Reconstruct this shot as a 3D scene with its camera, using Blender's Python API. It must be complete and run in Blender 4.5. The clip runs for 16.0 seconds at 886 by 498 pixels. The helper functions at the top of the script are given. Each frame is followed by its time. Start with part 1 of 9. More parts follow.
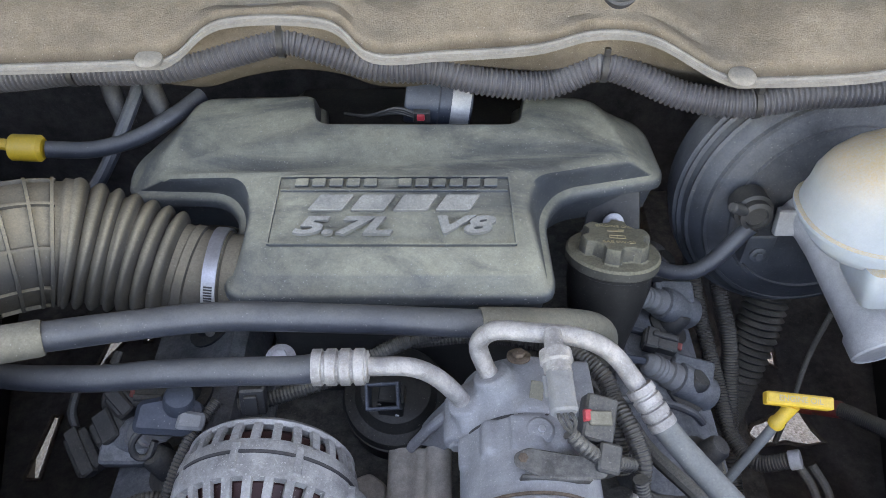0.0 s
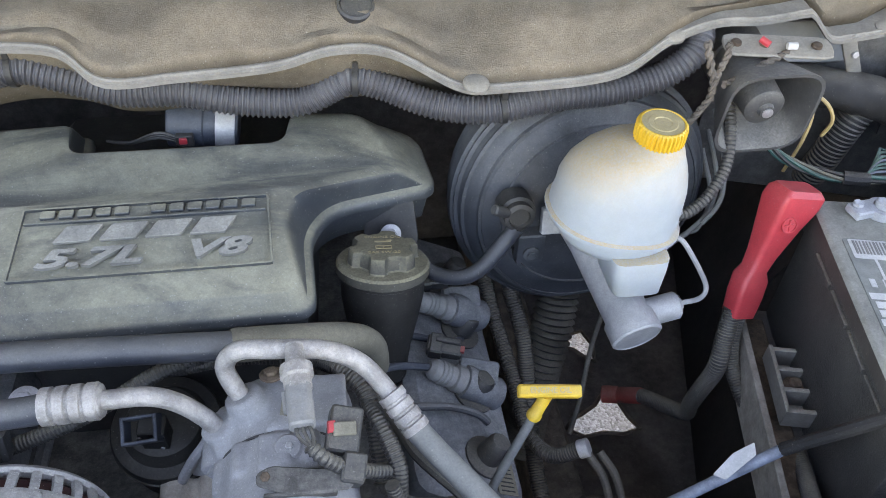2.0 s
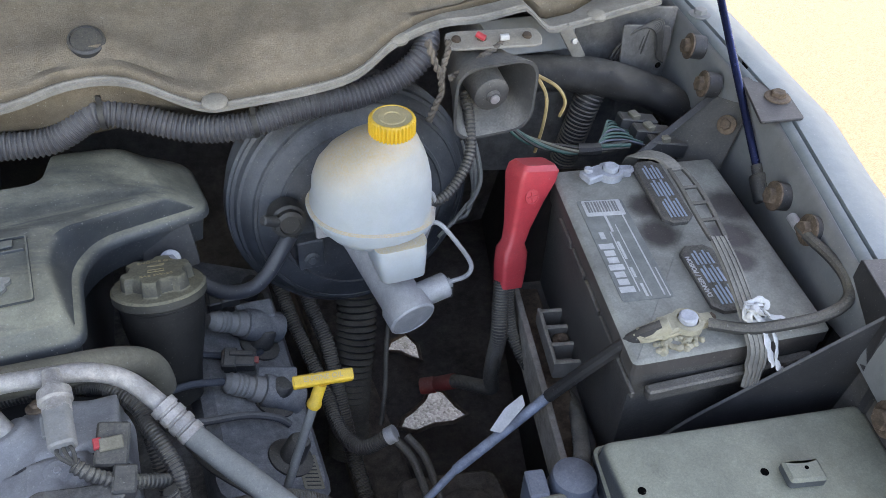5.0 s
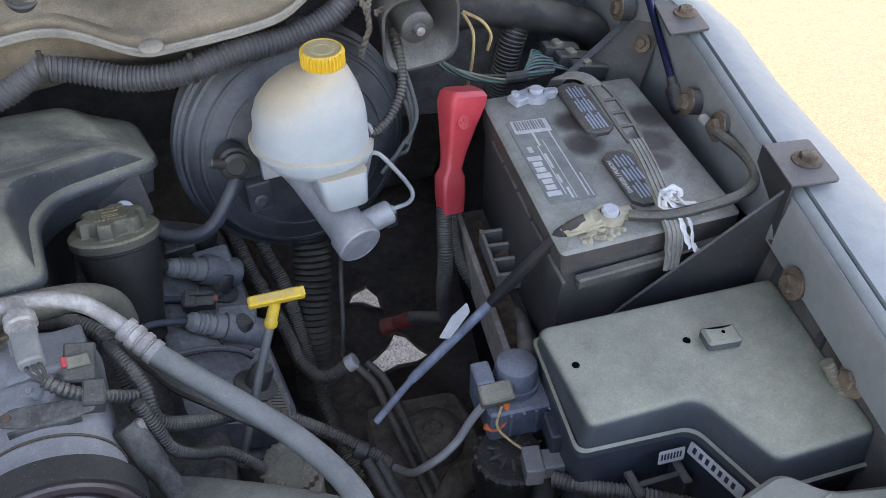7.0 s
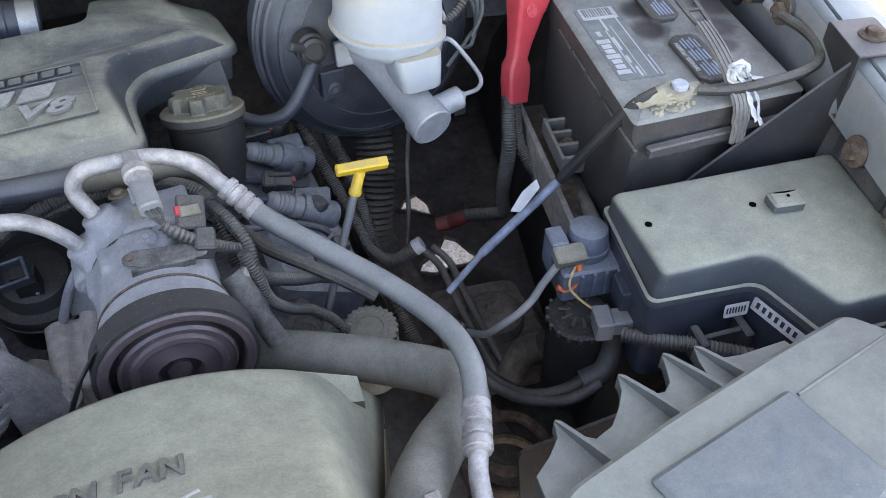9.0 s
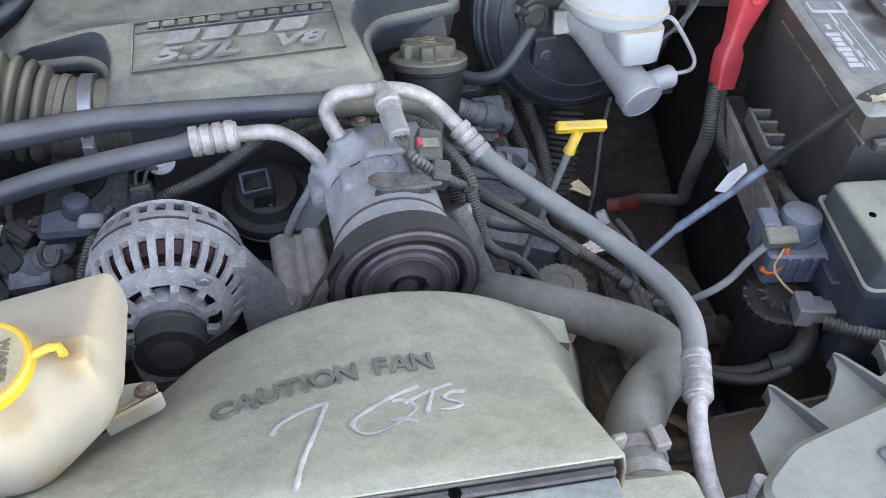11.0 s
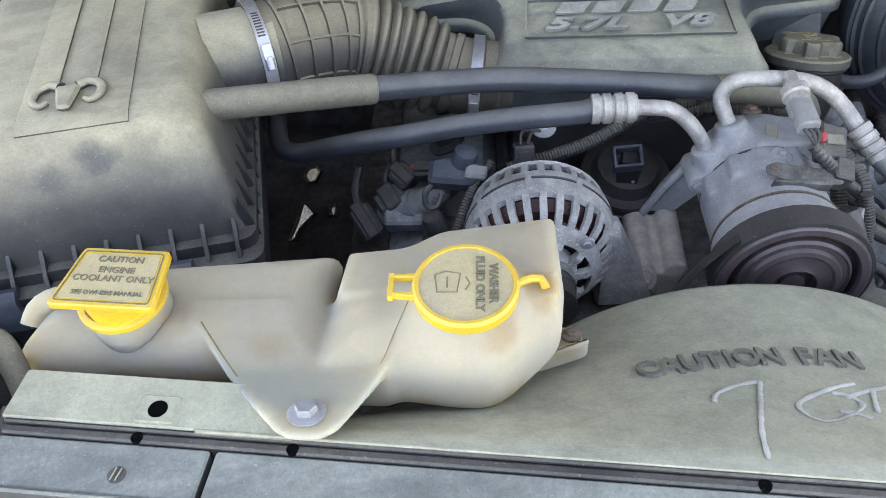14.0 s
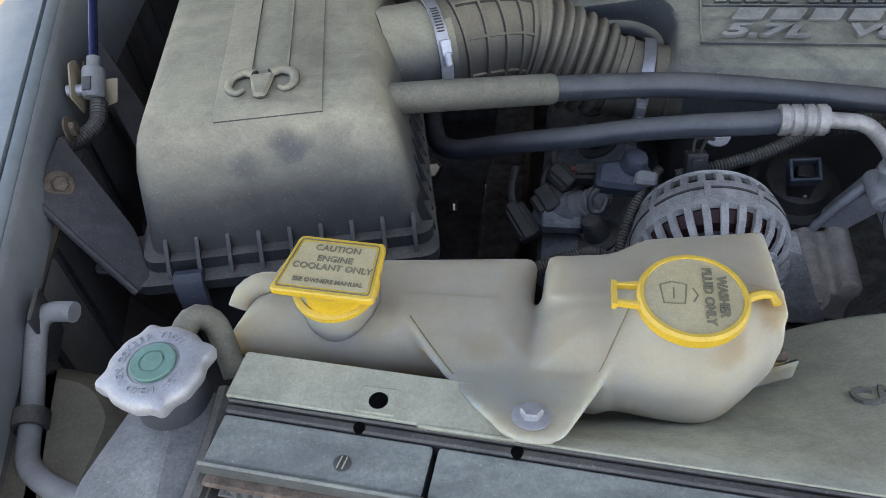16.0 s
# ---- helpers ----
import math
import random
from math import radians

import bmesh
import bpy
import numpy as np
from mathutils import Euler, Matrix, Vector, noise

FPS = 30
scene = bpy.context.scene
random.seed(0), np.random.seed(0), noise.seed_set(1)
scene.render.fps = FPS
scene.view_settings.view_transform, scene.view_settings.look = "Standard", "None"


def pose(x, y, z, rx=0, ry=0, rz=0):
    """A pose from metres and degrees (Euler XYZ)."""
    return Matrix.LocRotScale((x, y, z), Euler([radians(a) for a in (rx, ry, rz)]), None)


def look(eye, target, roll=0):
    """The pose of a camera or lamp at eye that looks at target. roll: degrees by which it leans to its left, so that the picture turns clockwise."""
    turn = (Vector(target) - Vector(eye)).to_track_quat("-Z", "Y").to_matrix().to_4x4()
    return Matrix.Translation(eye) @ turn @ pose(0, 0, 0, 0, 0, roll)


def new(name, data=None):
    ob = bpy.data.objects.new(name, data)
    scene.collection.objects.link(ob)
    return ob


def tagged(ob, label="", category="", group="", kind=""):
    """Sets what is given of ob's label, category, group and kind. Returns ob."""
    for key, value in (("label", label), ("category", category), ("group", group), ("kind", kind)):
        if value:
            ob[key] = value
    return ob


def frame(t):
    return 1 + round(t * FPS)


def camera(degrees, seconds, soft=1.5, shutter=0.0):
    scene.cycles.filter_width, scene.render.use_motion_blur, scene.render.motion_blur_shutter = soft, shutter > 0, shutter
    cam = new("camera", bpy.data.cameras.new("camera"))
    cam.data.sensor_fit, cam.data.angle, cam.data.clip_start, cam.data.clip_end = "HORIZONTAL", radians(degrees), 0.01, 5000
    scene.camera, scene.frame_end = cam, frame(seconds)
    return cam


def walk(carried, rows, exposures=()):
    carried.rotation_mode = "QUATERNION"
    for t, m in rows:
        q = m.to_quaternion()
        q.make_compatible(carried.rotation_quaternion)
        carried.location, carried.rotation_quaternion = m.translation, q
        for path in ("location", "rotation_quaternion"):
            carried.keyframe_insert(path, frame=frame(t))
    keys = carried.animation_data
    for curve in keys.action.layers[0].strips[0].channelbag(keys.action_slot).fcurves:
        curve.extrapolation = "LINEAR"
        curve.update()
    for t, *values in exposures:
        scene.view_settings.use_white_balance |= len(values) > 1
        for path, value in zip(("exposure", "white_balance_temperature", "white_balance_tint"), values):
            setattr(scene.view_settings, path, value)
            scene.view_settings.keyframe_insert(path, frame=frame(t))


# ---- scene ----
cam = camera(58.6, 16.0, soft=0.4)
METRES, EYE, TILT, LEAN, TURN = 1.0, 1.65, -45.0, 0.0, 0.0
ROWS = [
    (0.0, 0.0, 0.0, 0.0, 0.0, 0.0, -0.0),
    (0.5, 0.0381, -0.0005, -0.0028, -1.91, 0.33, 1.1),
    (1.0, 0.0715, -0.0043, -0.0039, -3.63, 0.74, 2.43),
    (1.5, 0.1044, -0.005, -0.0086, -5.88, 1.02, 3.44),
    (2.0, 0.1366, -0.0106, -0.0118, -7.67, 1.17, 4.55),
    (2.5, 0.1644, -0.0203, -0.0152, -8.85, 1.6, 5.72),
    (3.0, 0.1938, -0.0262, -0.0213, -11.21, 2.12, 6.96),
    (3.5, 0.2125, -0.0365, -0.0261, -13.12, 2.32, 8.49),
    (4.0, 0.2335, -0.0504, -0.0347, -14.67, 2.35, 10.32),
    (4.2, 0.2392, -0.0572, -0.0409, -15.46, 2.41, 10.98),
    (6.3, 0.2316, -0.1257, -0.1283, -17.88, 1.48, 16.18),
    (6.5, 0.232, -0.1309, -0.1382, -18.2, 1.33, 16.79),
    (7.0, 0.231, -0.1394, -0.1588, -18.64, 0.78, 18.12),
    (7.5, 0.2169, -0.1463, -0.1781, -19.12, -0.02, 18.8),
    (8.0, 0.1918, -0.1448, -0.2006, -19.19, -1.8, 19.36),
    (8.5, 0.1592, -0.1526, -0.2144, -18.68, -2.36, 19.04),
    (8.7, 0.1455, -0.1563, -0.2192, -18.31, -2.47, 18.52),
    (10.8, -0.0063, -0.1677, -0.2474, -10.62, -0.91, 10.5),
    (11.0, -0.0197, -0.1674, -0.249, -10.09, -0.57, 9.77),
    (11.5, -0.048, -0.1649, -0.253, -8.66, -0.2, 8.12),
    (12.0, -0.0841, -0.1607, -0.2562, -6.26, 0.03, 6.33),
    (12.5, -0.1203, -0.1677, -0.258, -2.64, 0.2, 4.66),
    (13.0, -0.1539, -0.1706, -0.2555, 0.16, 0.42, 3.25),
    (13.5, -0.1903, -0.168, -0.2541, 1.81, 0.42, 1.97),
    (14.0, -0.2229, -0.1681, -0.2565, 3.39, 0.36, 0.57),
    (14.5, -0.2566, -0.1731, -0.2585, 4.59, 0.33, -0.69),
    (15.0, -0.2818, -0.1767, -0.2627, 5.62, 0.4, -1.8),
    (15.5, -0.3062, -0.1722, -0.2596, 6.87, 0.19, -2.17),
    (16.0, -0.3345, -0.1728, -0.2545, 8.14, 0.04, -2.84),
]
EXPO = [(0.0, 3.15, 8900, 22), (2.5, 3.13, 8700, 20), (3.5, 2.95, 8600, 19), (7.0, 2.73, 8400, 22), (8.5, 3.01, 8400, 22), (11.0, 3.35, 8800, 23), (12.5, 3.27, 9000, 22), (14.5, 3.03, 8900, 20), (16.0, 2.43, 8500, 20)]
walk(cam, [(t, pose(0, 0, EYE, TILT, LEAN, TURN) @ pose(METRES * x, METRES * y, METRES * z, 90 + pitch, roll, yaw)) for t, x, y, z, yaw, pitch, roll in ROWS], EXPO)
# ---- world, sun, exposure ----
wd = bpy.data.worlds.new("sky")
scene.world = wd
wd.use_nodes = True
_n = wd.node_tree.nodes
_sky = _n.new("ShaderNodeTexSky")
_sky.sky_type = "NISHITA"
_sky.sun_disc = False
_sky.sun_elevation, _sky.sun_rotation = radians(54), radians(17)
wd.node_tree.links.new(_sky.outputs[0], _n["Background"].inputs[0])
_n["Background"].inputs[1].default_value = 0.15
sun = new("sun", bpy.data.lights.new("sun", "SUN"))
sun.data.energy, sun.data.angle, sun.data.color = 3.5, radians(0.5), (1.0, 0.95, 0.87)
sun.matrix_world = look((0.9, 4.2, 6.0), (0, 0, 0))

# ---- materials ----
DUST = (0.36, 0.325, 0.25)


def mat(name, color, rough=0.6, metal=0.0, dust=0.0, dustcol=DUST, grain=60.0, bump=0.15, spread=0.25, trans=0.0, sheen=0.5, speck=0.2, lo=-0.35, hi=0.9, mott=1.0, grime=0.16, fine=1.0, grit=0.055, wipe=0.0, streak=(4.0, 9.0, 4.0), sprinkle=0.0, rubbed=(), stains=(), staincol=(0.27, 0.165, 0.06)):
    """A worn, dusty surface: base colour with broken tone, settled dust on upward faces, fine relief."""
    m = bpy.data.materials.new(name)
    m.use_nodes = True
    nt = m.node_tree
    N, L = nt.nodes, nt.links
    b = N["Principled BSDF"]
    geo = N.new("ShaderNodeNewGeometry")
    n1 = N.new("ShaderNodeTexNoise")
    n1.inputs["Scale"].default_value, n1.inputs["Detail"].default_value, n1.inputs["Roughness"].default_value = 14.0, 6.0, 0.65
    L.new(geo.outputs["Position"], n1.inputs["Vector"])
    n2 = N.new("ShaderNodeTexNoise")
    n2.inputs["Scale"].default_value, n2.inputs["Detail"].default_value, n2.inputs["Roughness"].default_value = grain * 6, 4.0, 0.7
    L.new(geo.outputs["Position"], n2.inputs["Vector"])
    tone = N.new("ShaderNodeMapRange")
    tone.inputs[1].default_value, tone.inputs[2].default_value = 0.3, 0.7
    tone.inputs[3].default_value, tone.inputs[4].default_value = 1 - spread, 1 + spread
    L.new(n1.outputs[0], tone.inputs[0])
    base = N.new("ShaderNodeMix")
    base.data_type, base.blend_type = "RGBA", "MULTIPLY"
    base.inputs[0].default_value = 1.0
    base.inputs[6].default_value = (*color, 1)
    L.new(tone.outputs[0], base.inputs[7])
    out = base.outputs[2]
    if dust > 0:
        sep = N.new("ShaderNodeSeparateXYZ")
        L.new(geo.outputs["Normal"], sep.inputs[0])
        up = N.new("ShaderNodeMapRange")
        up.interpolation_type = "SMOOTHSTEP"
        up.inputs[1].default_value, up.inputs[2].default_value = lo, hi
        up.inputs[3].default_value, up.inputs[4].default_value = 0.12 * dust, dust
        L.new(sep.outputs[2], up.inputs[0])
        nz = N.new("ShaderNodeMapRange")
        nz.inputs[1].default_value, nz.inputs[2].default_value = 0.28, 0.68
        nz.inputs[3].default_value, nz.inputs[4].default_value = 1 - 0.65 * mott, 1 + 0.2 * mott
        L.new(n1.outputs[0], nz.inputs[0])
        ng = N.new("ShaderNodeMapRange")
        ng.inputs[1].default_value, ng.inputs[2].default_value = 0.3, 0.7
        ng.inputs[3].default_value, ng.inputs[4].default_value = 1 - 0.4 * fine, 1 + 0.3 * fine
        L.new(n2.outputs[0], ng.inputs[0])
        f1 = N.new("ShaderNodeMath")
        f1.operation = "MULTIPLY"
        L.new(up.outputs[0], f1.inputs[0])
        L.new(nz.outputs[0], f1.inputs[1])
        f2 = N.new("ShaderNodeMath")
        f2.operation = "MULTIPLY"
        f2.use_clamp = True
        L.new(f1.outputs[0], f2.inputs[0])
        L.new(ng.outputs[0], f2.inputs[1])
        amount = f2.outputs[0]
        if wipe > 0:
            mp = N.new("ShaderNodeMapping")
            mp.inputs["Scale"].default_value = streak
            L.new(geo.outputs["Position"], mp.inputs["Vector"])
            wn = N.new("ShaderNodeTexNoise")
            wn.inputs["Scale"].default_value, wn.inputs["Detail"].default_value, wn.inputs["Roughness"].default_value, wn.inputs["Distortion"].default_value = 1.6, 9.0, 0.68, 0.8
            L.new(mp.outputs[0], wn.inputs["Vector"])
            wr = N.new("ShaderNodeMapRange")
            wr.interpolation_type = "SMOOTHSTEP"
            wr.inputs[1].default_value, wr.inputs[2].default_value = 0.36, 0.58
            wr.inputs[3].default_value, wr.inputs[4].default_value = 1 - wipe, 1.0
            L.new(wn.outputs[0], wr.inputs[0])
            wm = N.new("ShaderNodeMath")
            wm.operation = "MULTIPLY"
            L.new(amount, wm.inputs[0])
            L.new(wr.outputs[0], wm.inputs[1])
            amount = wm.outputs[0]
        for cx_, cy_, cz_, cr_, keep in rubbed:
            vd = N.new("ShaderNodeVectorMath")
            vd.operation = "DISTANCE"
            L.new(geo.outputs["Position"], vd.inputs[0])
            vd.inputs[1].default_value = (cx_, cy_, cz_)
            ad = N.new("ShaderNodeMath")
            ad.operation = "MULTIPLY_ADD"
            L.new(n1.outputs[0], ad.inputs[0])
            ad.inputs[1].default_value = cr_ * 1.3
            L.new(vd.outputs["Value"], ad.inputs[2])
            rb = N.new("ShaderNodeMapRange")
            rb.interpolation_type = "SMOOTHSTEP"
            rb.inputs[1].default_value, rb.inputs[2].default_value = cr_ * 1.2, cr_ * 1.9
            rb.inputs[3].default_value, rb.inputs[4].default_value = keep, 1.0
            L.new(ad.outputs[0], rb.inputs[0])
            rm = N.new("ShaderNodeMath")
            rm.operation = "MULTIPLY"
            L.new(amount, rm.inputs[0])
            L.new(rb.outputs[0], rm.inputs[1])
            amount = rm.outputs[0]
        dm = N.new("ShaderNodeMix")
        dm.data_type = "RGBA"
        L.new(amount, dm.inputs[0])
        L.new(out, dm.inputs[6])
        dm.inputs[7].default_value = (*dustcol, 1)
        out = dm.outputs[2]
        rr = N.new("ShaderNodeMapRange")
        rr.inputs[3].default_value, rr.inputs[4].default_value = rough, 0.95
        L.new(amount, rr.inputs[0])
        L.new(rr.outputs[0], b.inputs["Roughness"])
        if metal > 0:
            mm = N.new("ShaderNodeMapRange")
            mm.inputs[3].default_value, mm.inputs[4].default_value = metal, 0.0
            L.new(amount, mm.inputs[0])
            L.new(mm.outputs[0], b.inputs["Metallic"])
    else:
        rr = N.new("ShaderNodeMapRange")
        rr.inputs[1].default_value, rr.inputs[2].default_value = 0.3, 0.7
        rr.inputs[3].default_value, rr.inputs[4].default_value = max(0.05, rough - 0.1), min(1, rough + 0.12)
        L.new(n1.outputs[0], rr.inputs[0])
        L.new(rr.outputs[0], b.inputs["Roughness"])
        b.inputs["Metallic"].default_value = metal
    for cx_, cy_, cz_, cr_, deep in stains:
        vd = N.new("ShaderNodeVectorMath")
        vd.operation = "DISTANCE"
        L.new(geo.outputs["Position"], vd.inputs[0])
        vd.inputs[1].default_value = (cx_, cy_, cz_)
        ad = N.new("ShaderNodeMath")
        ad.operation = "MULTIPLY_ADD"
        L.new(n1.outputs[0], ad.inputs[0])
        ad.inputs[1].default_value = cr_ * 1.8
        L.new(vd.outputs["Value"], ad.inputs[2])
        rb = N.new("ShaderNodeMapRange")
        rb.interpolation_type = "SMOOTHSTEP"
        rb.inputs[1].default_value, rb.inputs[2].default_value = cr_ * 1.0, cr_ * 2.1
        rb.inputs[3].default_value, rb.inputs[4].default_value = deep, 0.0
        L.new(ad.outputs[0], rb.inputs[0])
        st = N.new("ShaderNodeMix")
        st.data_type = "RGBA"
        L.new(rb.outputs[0], st.inputs[0])
        L.new(out, st.inputs[6])
        st.inputs[7].default_value = (*staincol, 1)
        out = st.outputs[2]
    if grime > 0:
        n3 = N.new("ShaderNodeTexNoise")
        n3.inputs["Scale"].default_value, n3.inputs["Detail"].default_value, n3.inputs["Roughness"].default_value = 48.0, 8.0, 0.75
        L.new(geo.outputs["Position"], n3.inputs["Vector"])
        gr = N.new("ShaderNodeMapRange")
        gr.inputs[1].default_value, gr.inputs[2].default_value = 0.40, 0.62
        gr.inputs[3].default_value, gr.inputs[4].default_value = 1 - grime, 1.0 + 0.25 * grime
        L.new(n3.outputs[0], gr.inputs[0])
        gm = N.new("ShaderNodeMix")
        gm.data_type, gm.blend_type = "RGBA", "MULTIPLY"
        gm.inputs[0].default_value = 1.0
        L.new(out, gm.inputs[6])
        L.new(gr.outputs[0], gm.inputs[7])
        out = gm.outputs[2]
    if grit > 0:
        gn = N.new("ShaderNodeTexNoise")
        gn.inputs["Scale"].default_value, gn.inputs["Detail"].default_value, gn.inputs["Roughness"].default_value = 620.0, 3.0, 0.75
        L.new(geo.outputs["Position"], gn.inputs["Vector"])
        gg = N.new("ShaderNodeMapRange")
        gg.inputs[1].default_value, gg.inputs[2].default_value = 0.3, 0.7
        gg.inputs[3].default_value, gg.inputs[4].default_value = 1 - 2 * grit, 1 + 2 * grit
        L.new(gn.outputs[0], gg.inputs[0])
        gx = N.new("ShaderNodeMix")
        gx.data_type, gx.blend_type = "RGBA", "MULTIPLY"
        gx.inputs[0].default_value = 1.0
        L.new(out, gx.inputs[6])
        L.new(gg.outputs[0], gx.inputs[7])
        out = gx.outputs[2]
    if speck > 0:
        v = N.new("ShaderNodeTexNoise")
        v.inputs["Scale"].default_value, v.inputs["Detail"].default_value = 420.0, 2.0
        L.new(geo.outputs["Position"], v.inputs["Vector"])
        vr = N.new("ShaderNodeMapRange")
        vr.inputs[1].default_value, vr.inputs[2].default_value = 0.68 - sprinkle, 0.74 - sprinkle
        vr.inputs[3].default_value, vr.inputs[4].default_value = 0.0, speck
        L.new(v.outputs[0], vr.inputs[0])
        sm = N.new("ShaderNodeMix")
        sm.data_type = "RGBA"
        L.new(vr.outputs[0], sm.inputs[0])
        L.new(out, sm.inputs[6])
        sm.inputs[7].default_value = (0.55, 0.53, 0.47, 1)
        out = sm.outputs[2]
    L.new(out, b.inputs["Base Color"])
    b.inputs["Specular IOR Level"].default_value = sheen
    if trans:
        b.inputs["Subsurface Weight"].default_value = trans
        b.inputs["Subsurface Radius"].default_value = (0.06, 0.046, 0.028)
        b.inputs["Subsurface Scale"].default_value = 1.0
    if bump:
        bp = N.new("ShaderNodeBump")
        bp.inputs["Strength"].default_value, bp.inputs["Distance"].default_value = bump, 0.002
        L.new(n2.outputs[0], bp.inputs["Height"])
        L.new(bp.outputs[0], b.inputs["Normal"])
    return m


# blue tint of the base paints sky reflection on the dust-free steep faces
M_COVER = mat("dusty_black_plastic", (0.034, 0.044, 0.058), 0.36, sheen=0.8, dust=0.95, dustcol=(0.41, 0.385, 0.275), speck=0.4, sprinkle=0.02, lo=0.3, hi=0.98, mott=0.6, grime=0.14, fine=0.45, grit=0.050, wipe=0.62, streak=(3.0, 8.0, 6.0))
M_PLASTIC = mat("black_plastic", (0.024, 0.0265, 0.032), 0.45, dust=0.33, lo=0.15, hi=1.0)
M_BLACK = mat("deep_black_plastic", (0.024, 0.0245, 0.027), 0.5, dust=0.2)
M_DARKSTEEL = mat("dark_dusty_steel", (0.03, 0.031, 0.034), 0.5, dust=0.3, dustcol=(0.25, 0.225, 0.2), lo=0.2, hi=1.0)
M_RUBBER = mat("black_rubber", (0.019, 0.0205, 0.024), 0.5, dust=0.42, grain=90)
# bluish base colour holds the hose's sky sheen below the dust
M_HOSE = mat("hose_rubber", (0.03, 0.036, 0.05), 0.3, dust=0.52, dustcol=(0.28, 0.27, 0.235), lo=0.1, hi=1.0, mott=0.5, grime=0.06, fine=0.25, grit=0.06, wipe=0.35)
M_SLEEVE = mat("dusty_foam_sleeve", (0.09, 0.085, 0.068), 0.9, dust=0.9, dustcol=(0.275, 0.25, 0.185), mott=0.5, fine=0.6)
M_OILCAP = mat("dusty_oil_cap", (0.05, 0.05, 0.045), 0.6, dust=1.0, dustcol=(0.29, 0.26, 0.17), lo=0.2, hi=0.95, mott=0.5)
M_POT = mat("black_valve_plastic", (0.015, 0.0155, 0.017), 0.5, dust=0.12, sheen=0.25)
M_IDLER = mat("tan_dusty_casting", (0.54, 0.48, 0.41), 0.8, dust=0.75, dustcol=(0.5, 0.44, 0.36), lo=-0.5, bump=0.5, grime=0.25, speck=0.5)
M_HARN = mat("dusty_conduit_plastic", (0.062, 0.062, 0.07), 0.42, dust=0.6, dustcol=(0.25, 0.245, 0.24), lo=0.0, mott=0.6, grime=0.1)
M_RELAY = mat("dusty_blue_relay_plastic", (0.075, 0.095, 0.13), 0.5, dust=0.6, dustcol=(0.27, 0.275, 0.28), lo=0.0, mott=0.6)
M_HORN = mat("dusty_horn_plastic", (0.05, 0.051, 0.054), 0.5, dust=0.75, dustcol=(0.3, 0.285, 0.25), lo=-0.2, mott=0.7)
M_TANSTEEL = mat("tan_primed_steel", (0.34, 0.265, 0.165), 0.6, dust=0.4, dustcol=(0.4, 0.34, 0.25), spread=0.3)
M_LENSDARK = mat("blue_grey_lamp_cover", (0.1, 0.12, 0.13), 0.4, dust=0.6, dustcol=(0.26, 0.265, 0.215), mott=1.0, grime=0.1, fine=0.4, wipe=0.6, streak=(7.0, 7.0, 7.0))
M_LOOM = mat("split_loom", (0.022, 0.0235, 0.028), 0.42, dust=0.55, grain=120, lo=0.2, hi=1.0)
# base tinted blue for sky reflected in the front slope
M_AIRBOX = mat("airbox_plastic", (0.026, 0.03, 0.04), 0.5, dust=1.0, dustcol=(0.475, 0.425, 0.29), speck=0.2, lo=0.1, hi=1.0, mott=0.35, grime=0.1, fine=0.4, grit=0.040, wipe=0.3, streak=(4.0, 4.0, 4.0), rubbed=((-0.59, 0.262, 1.155, 0.026, 0.35), (-0.63, 0.25, 1.14, 0.018, 0.6)))
M_DUCT = mat("rubber_duct", (0.04, 0.038, 0.035), 0.7, dust=0.9, dustcol=(0.345, 0.29, 0.2), lo=0.15, hi=1.0, mott=0.45, grime=0.1, fine=0.5)
M_SHROUD = mat("shroud_plastic", (0.04, 0.044, 0.042), 0.6, dust=1.0, dustcol=(0.435, 0.425, 0.305), speck=0.3, mott=0.3, grime=0.14, fine=0.4, grit=0.045, wipe=0.14, streak=(4.0, 5.0, 5.0))
M_FRONT = mat("front_panel_plastic", (0.05, 0.058, 0.064), 0.55, dust=0.95, dustcol=(0.3, 0.315, 0.265), speck=0.3, mott=0.5, grime=0.16, fine=0.5, grit=0.055, wipe=0.4, streak=(5.0, 12.0, 5.0))
M_LID = mat("fuse_lid_plastic", (0.036, 0.046, 0.062), 0.42, dust=0.9, dustcol=(0.37, 0.37, 0.27), lo=0.2, hi=1.0, mott=0.4, grime=0.1, fine=0.3, grit=0.07, wipe=0.22, streak=(5.0, 5.0, 5.0))
M_ALU = mat("cast_aluminium", (0.33, 0.335, 0.345), 0.6, metal=0.25, dust=0.6, dustcol=(0.36, 0.35, 0.33), bump=0.25, spread=0.16, speck=0.5, sprinkle=0.03, grime=0.16, mott=0.5, fine=0.6)
M_ALT = mat("alternator_casting", (0.35, 0.34, 0.325), 0.65, metal=0.2, dust=0.55, dustcol=(0.5, 0.475, 0.425), lo=-0.8, bump=0.6, spread=0.45, speck=0.9, sprinkle=0.06, grime=0.3)
M_ALUPIPE = mat("aluminium_pipe", (0.5, 0.475, 0.45), 0.42, metal=0.6, dust=0.6, dustcol=(0.46, 0.415, 0.36), speck=0.6, sprinkle=0.03, bump=0.5, spread=0.3, grime=0.35)
M_CAST = mat("raw_casting", (0.36, 0.33, 0.29), 0.75, metal=0.2, dust=0.6, dustcol=(0.4, 0.355, 0.29), bump=0.5, grime=0.3)
M_STEEL = mat("zinc_steel", (0.58, 0.58, 0.6), 0.35, metal=0.75, dust=0.22)
M_RUST = mat("rusty_steel", (0.15, 0.105, 0.075), 0.85, metal=0.2, dust=0.45, dustcol=(0.27, 0.205, 0.145), spread=0.5, bump=0.5, grime=0.5)
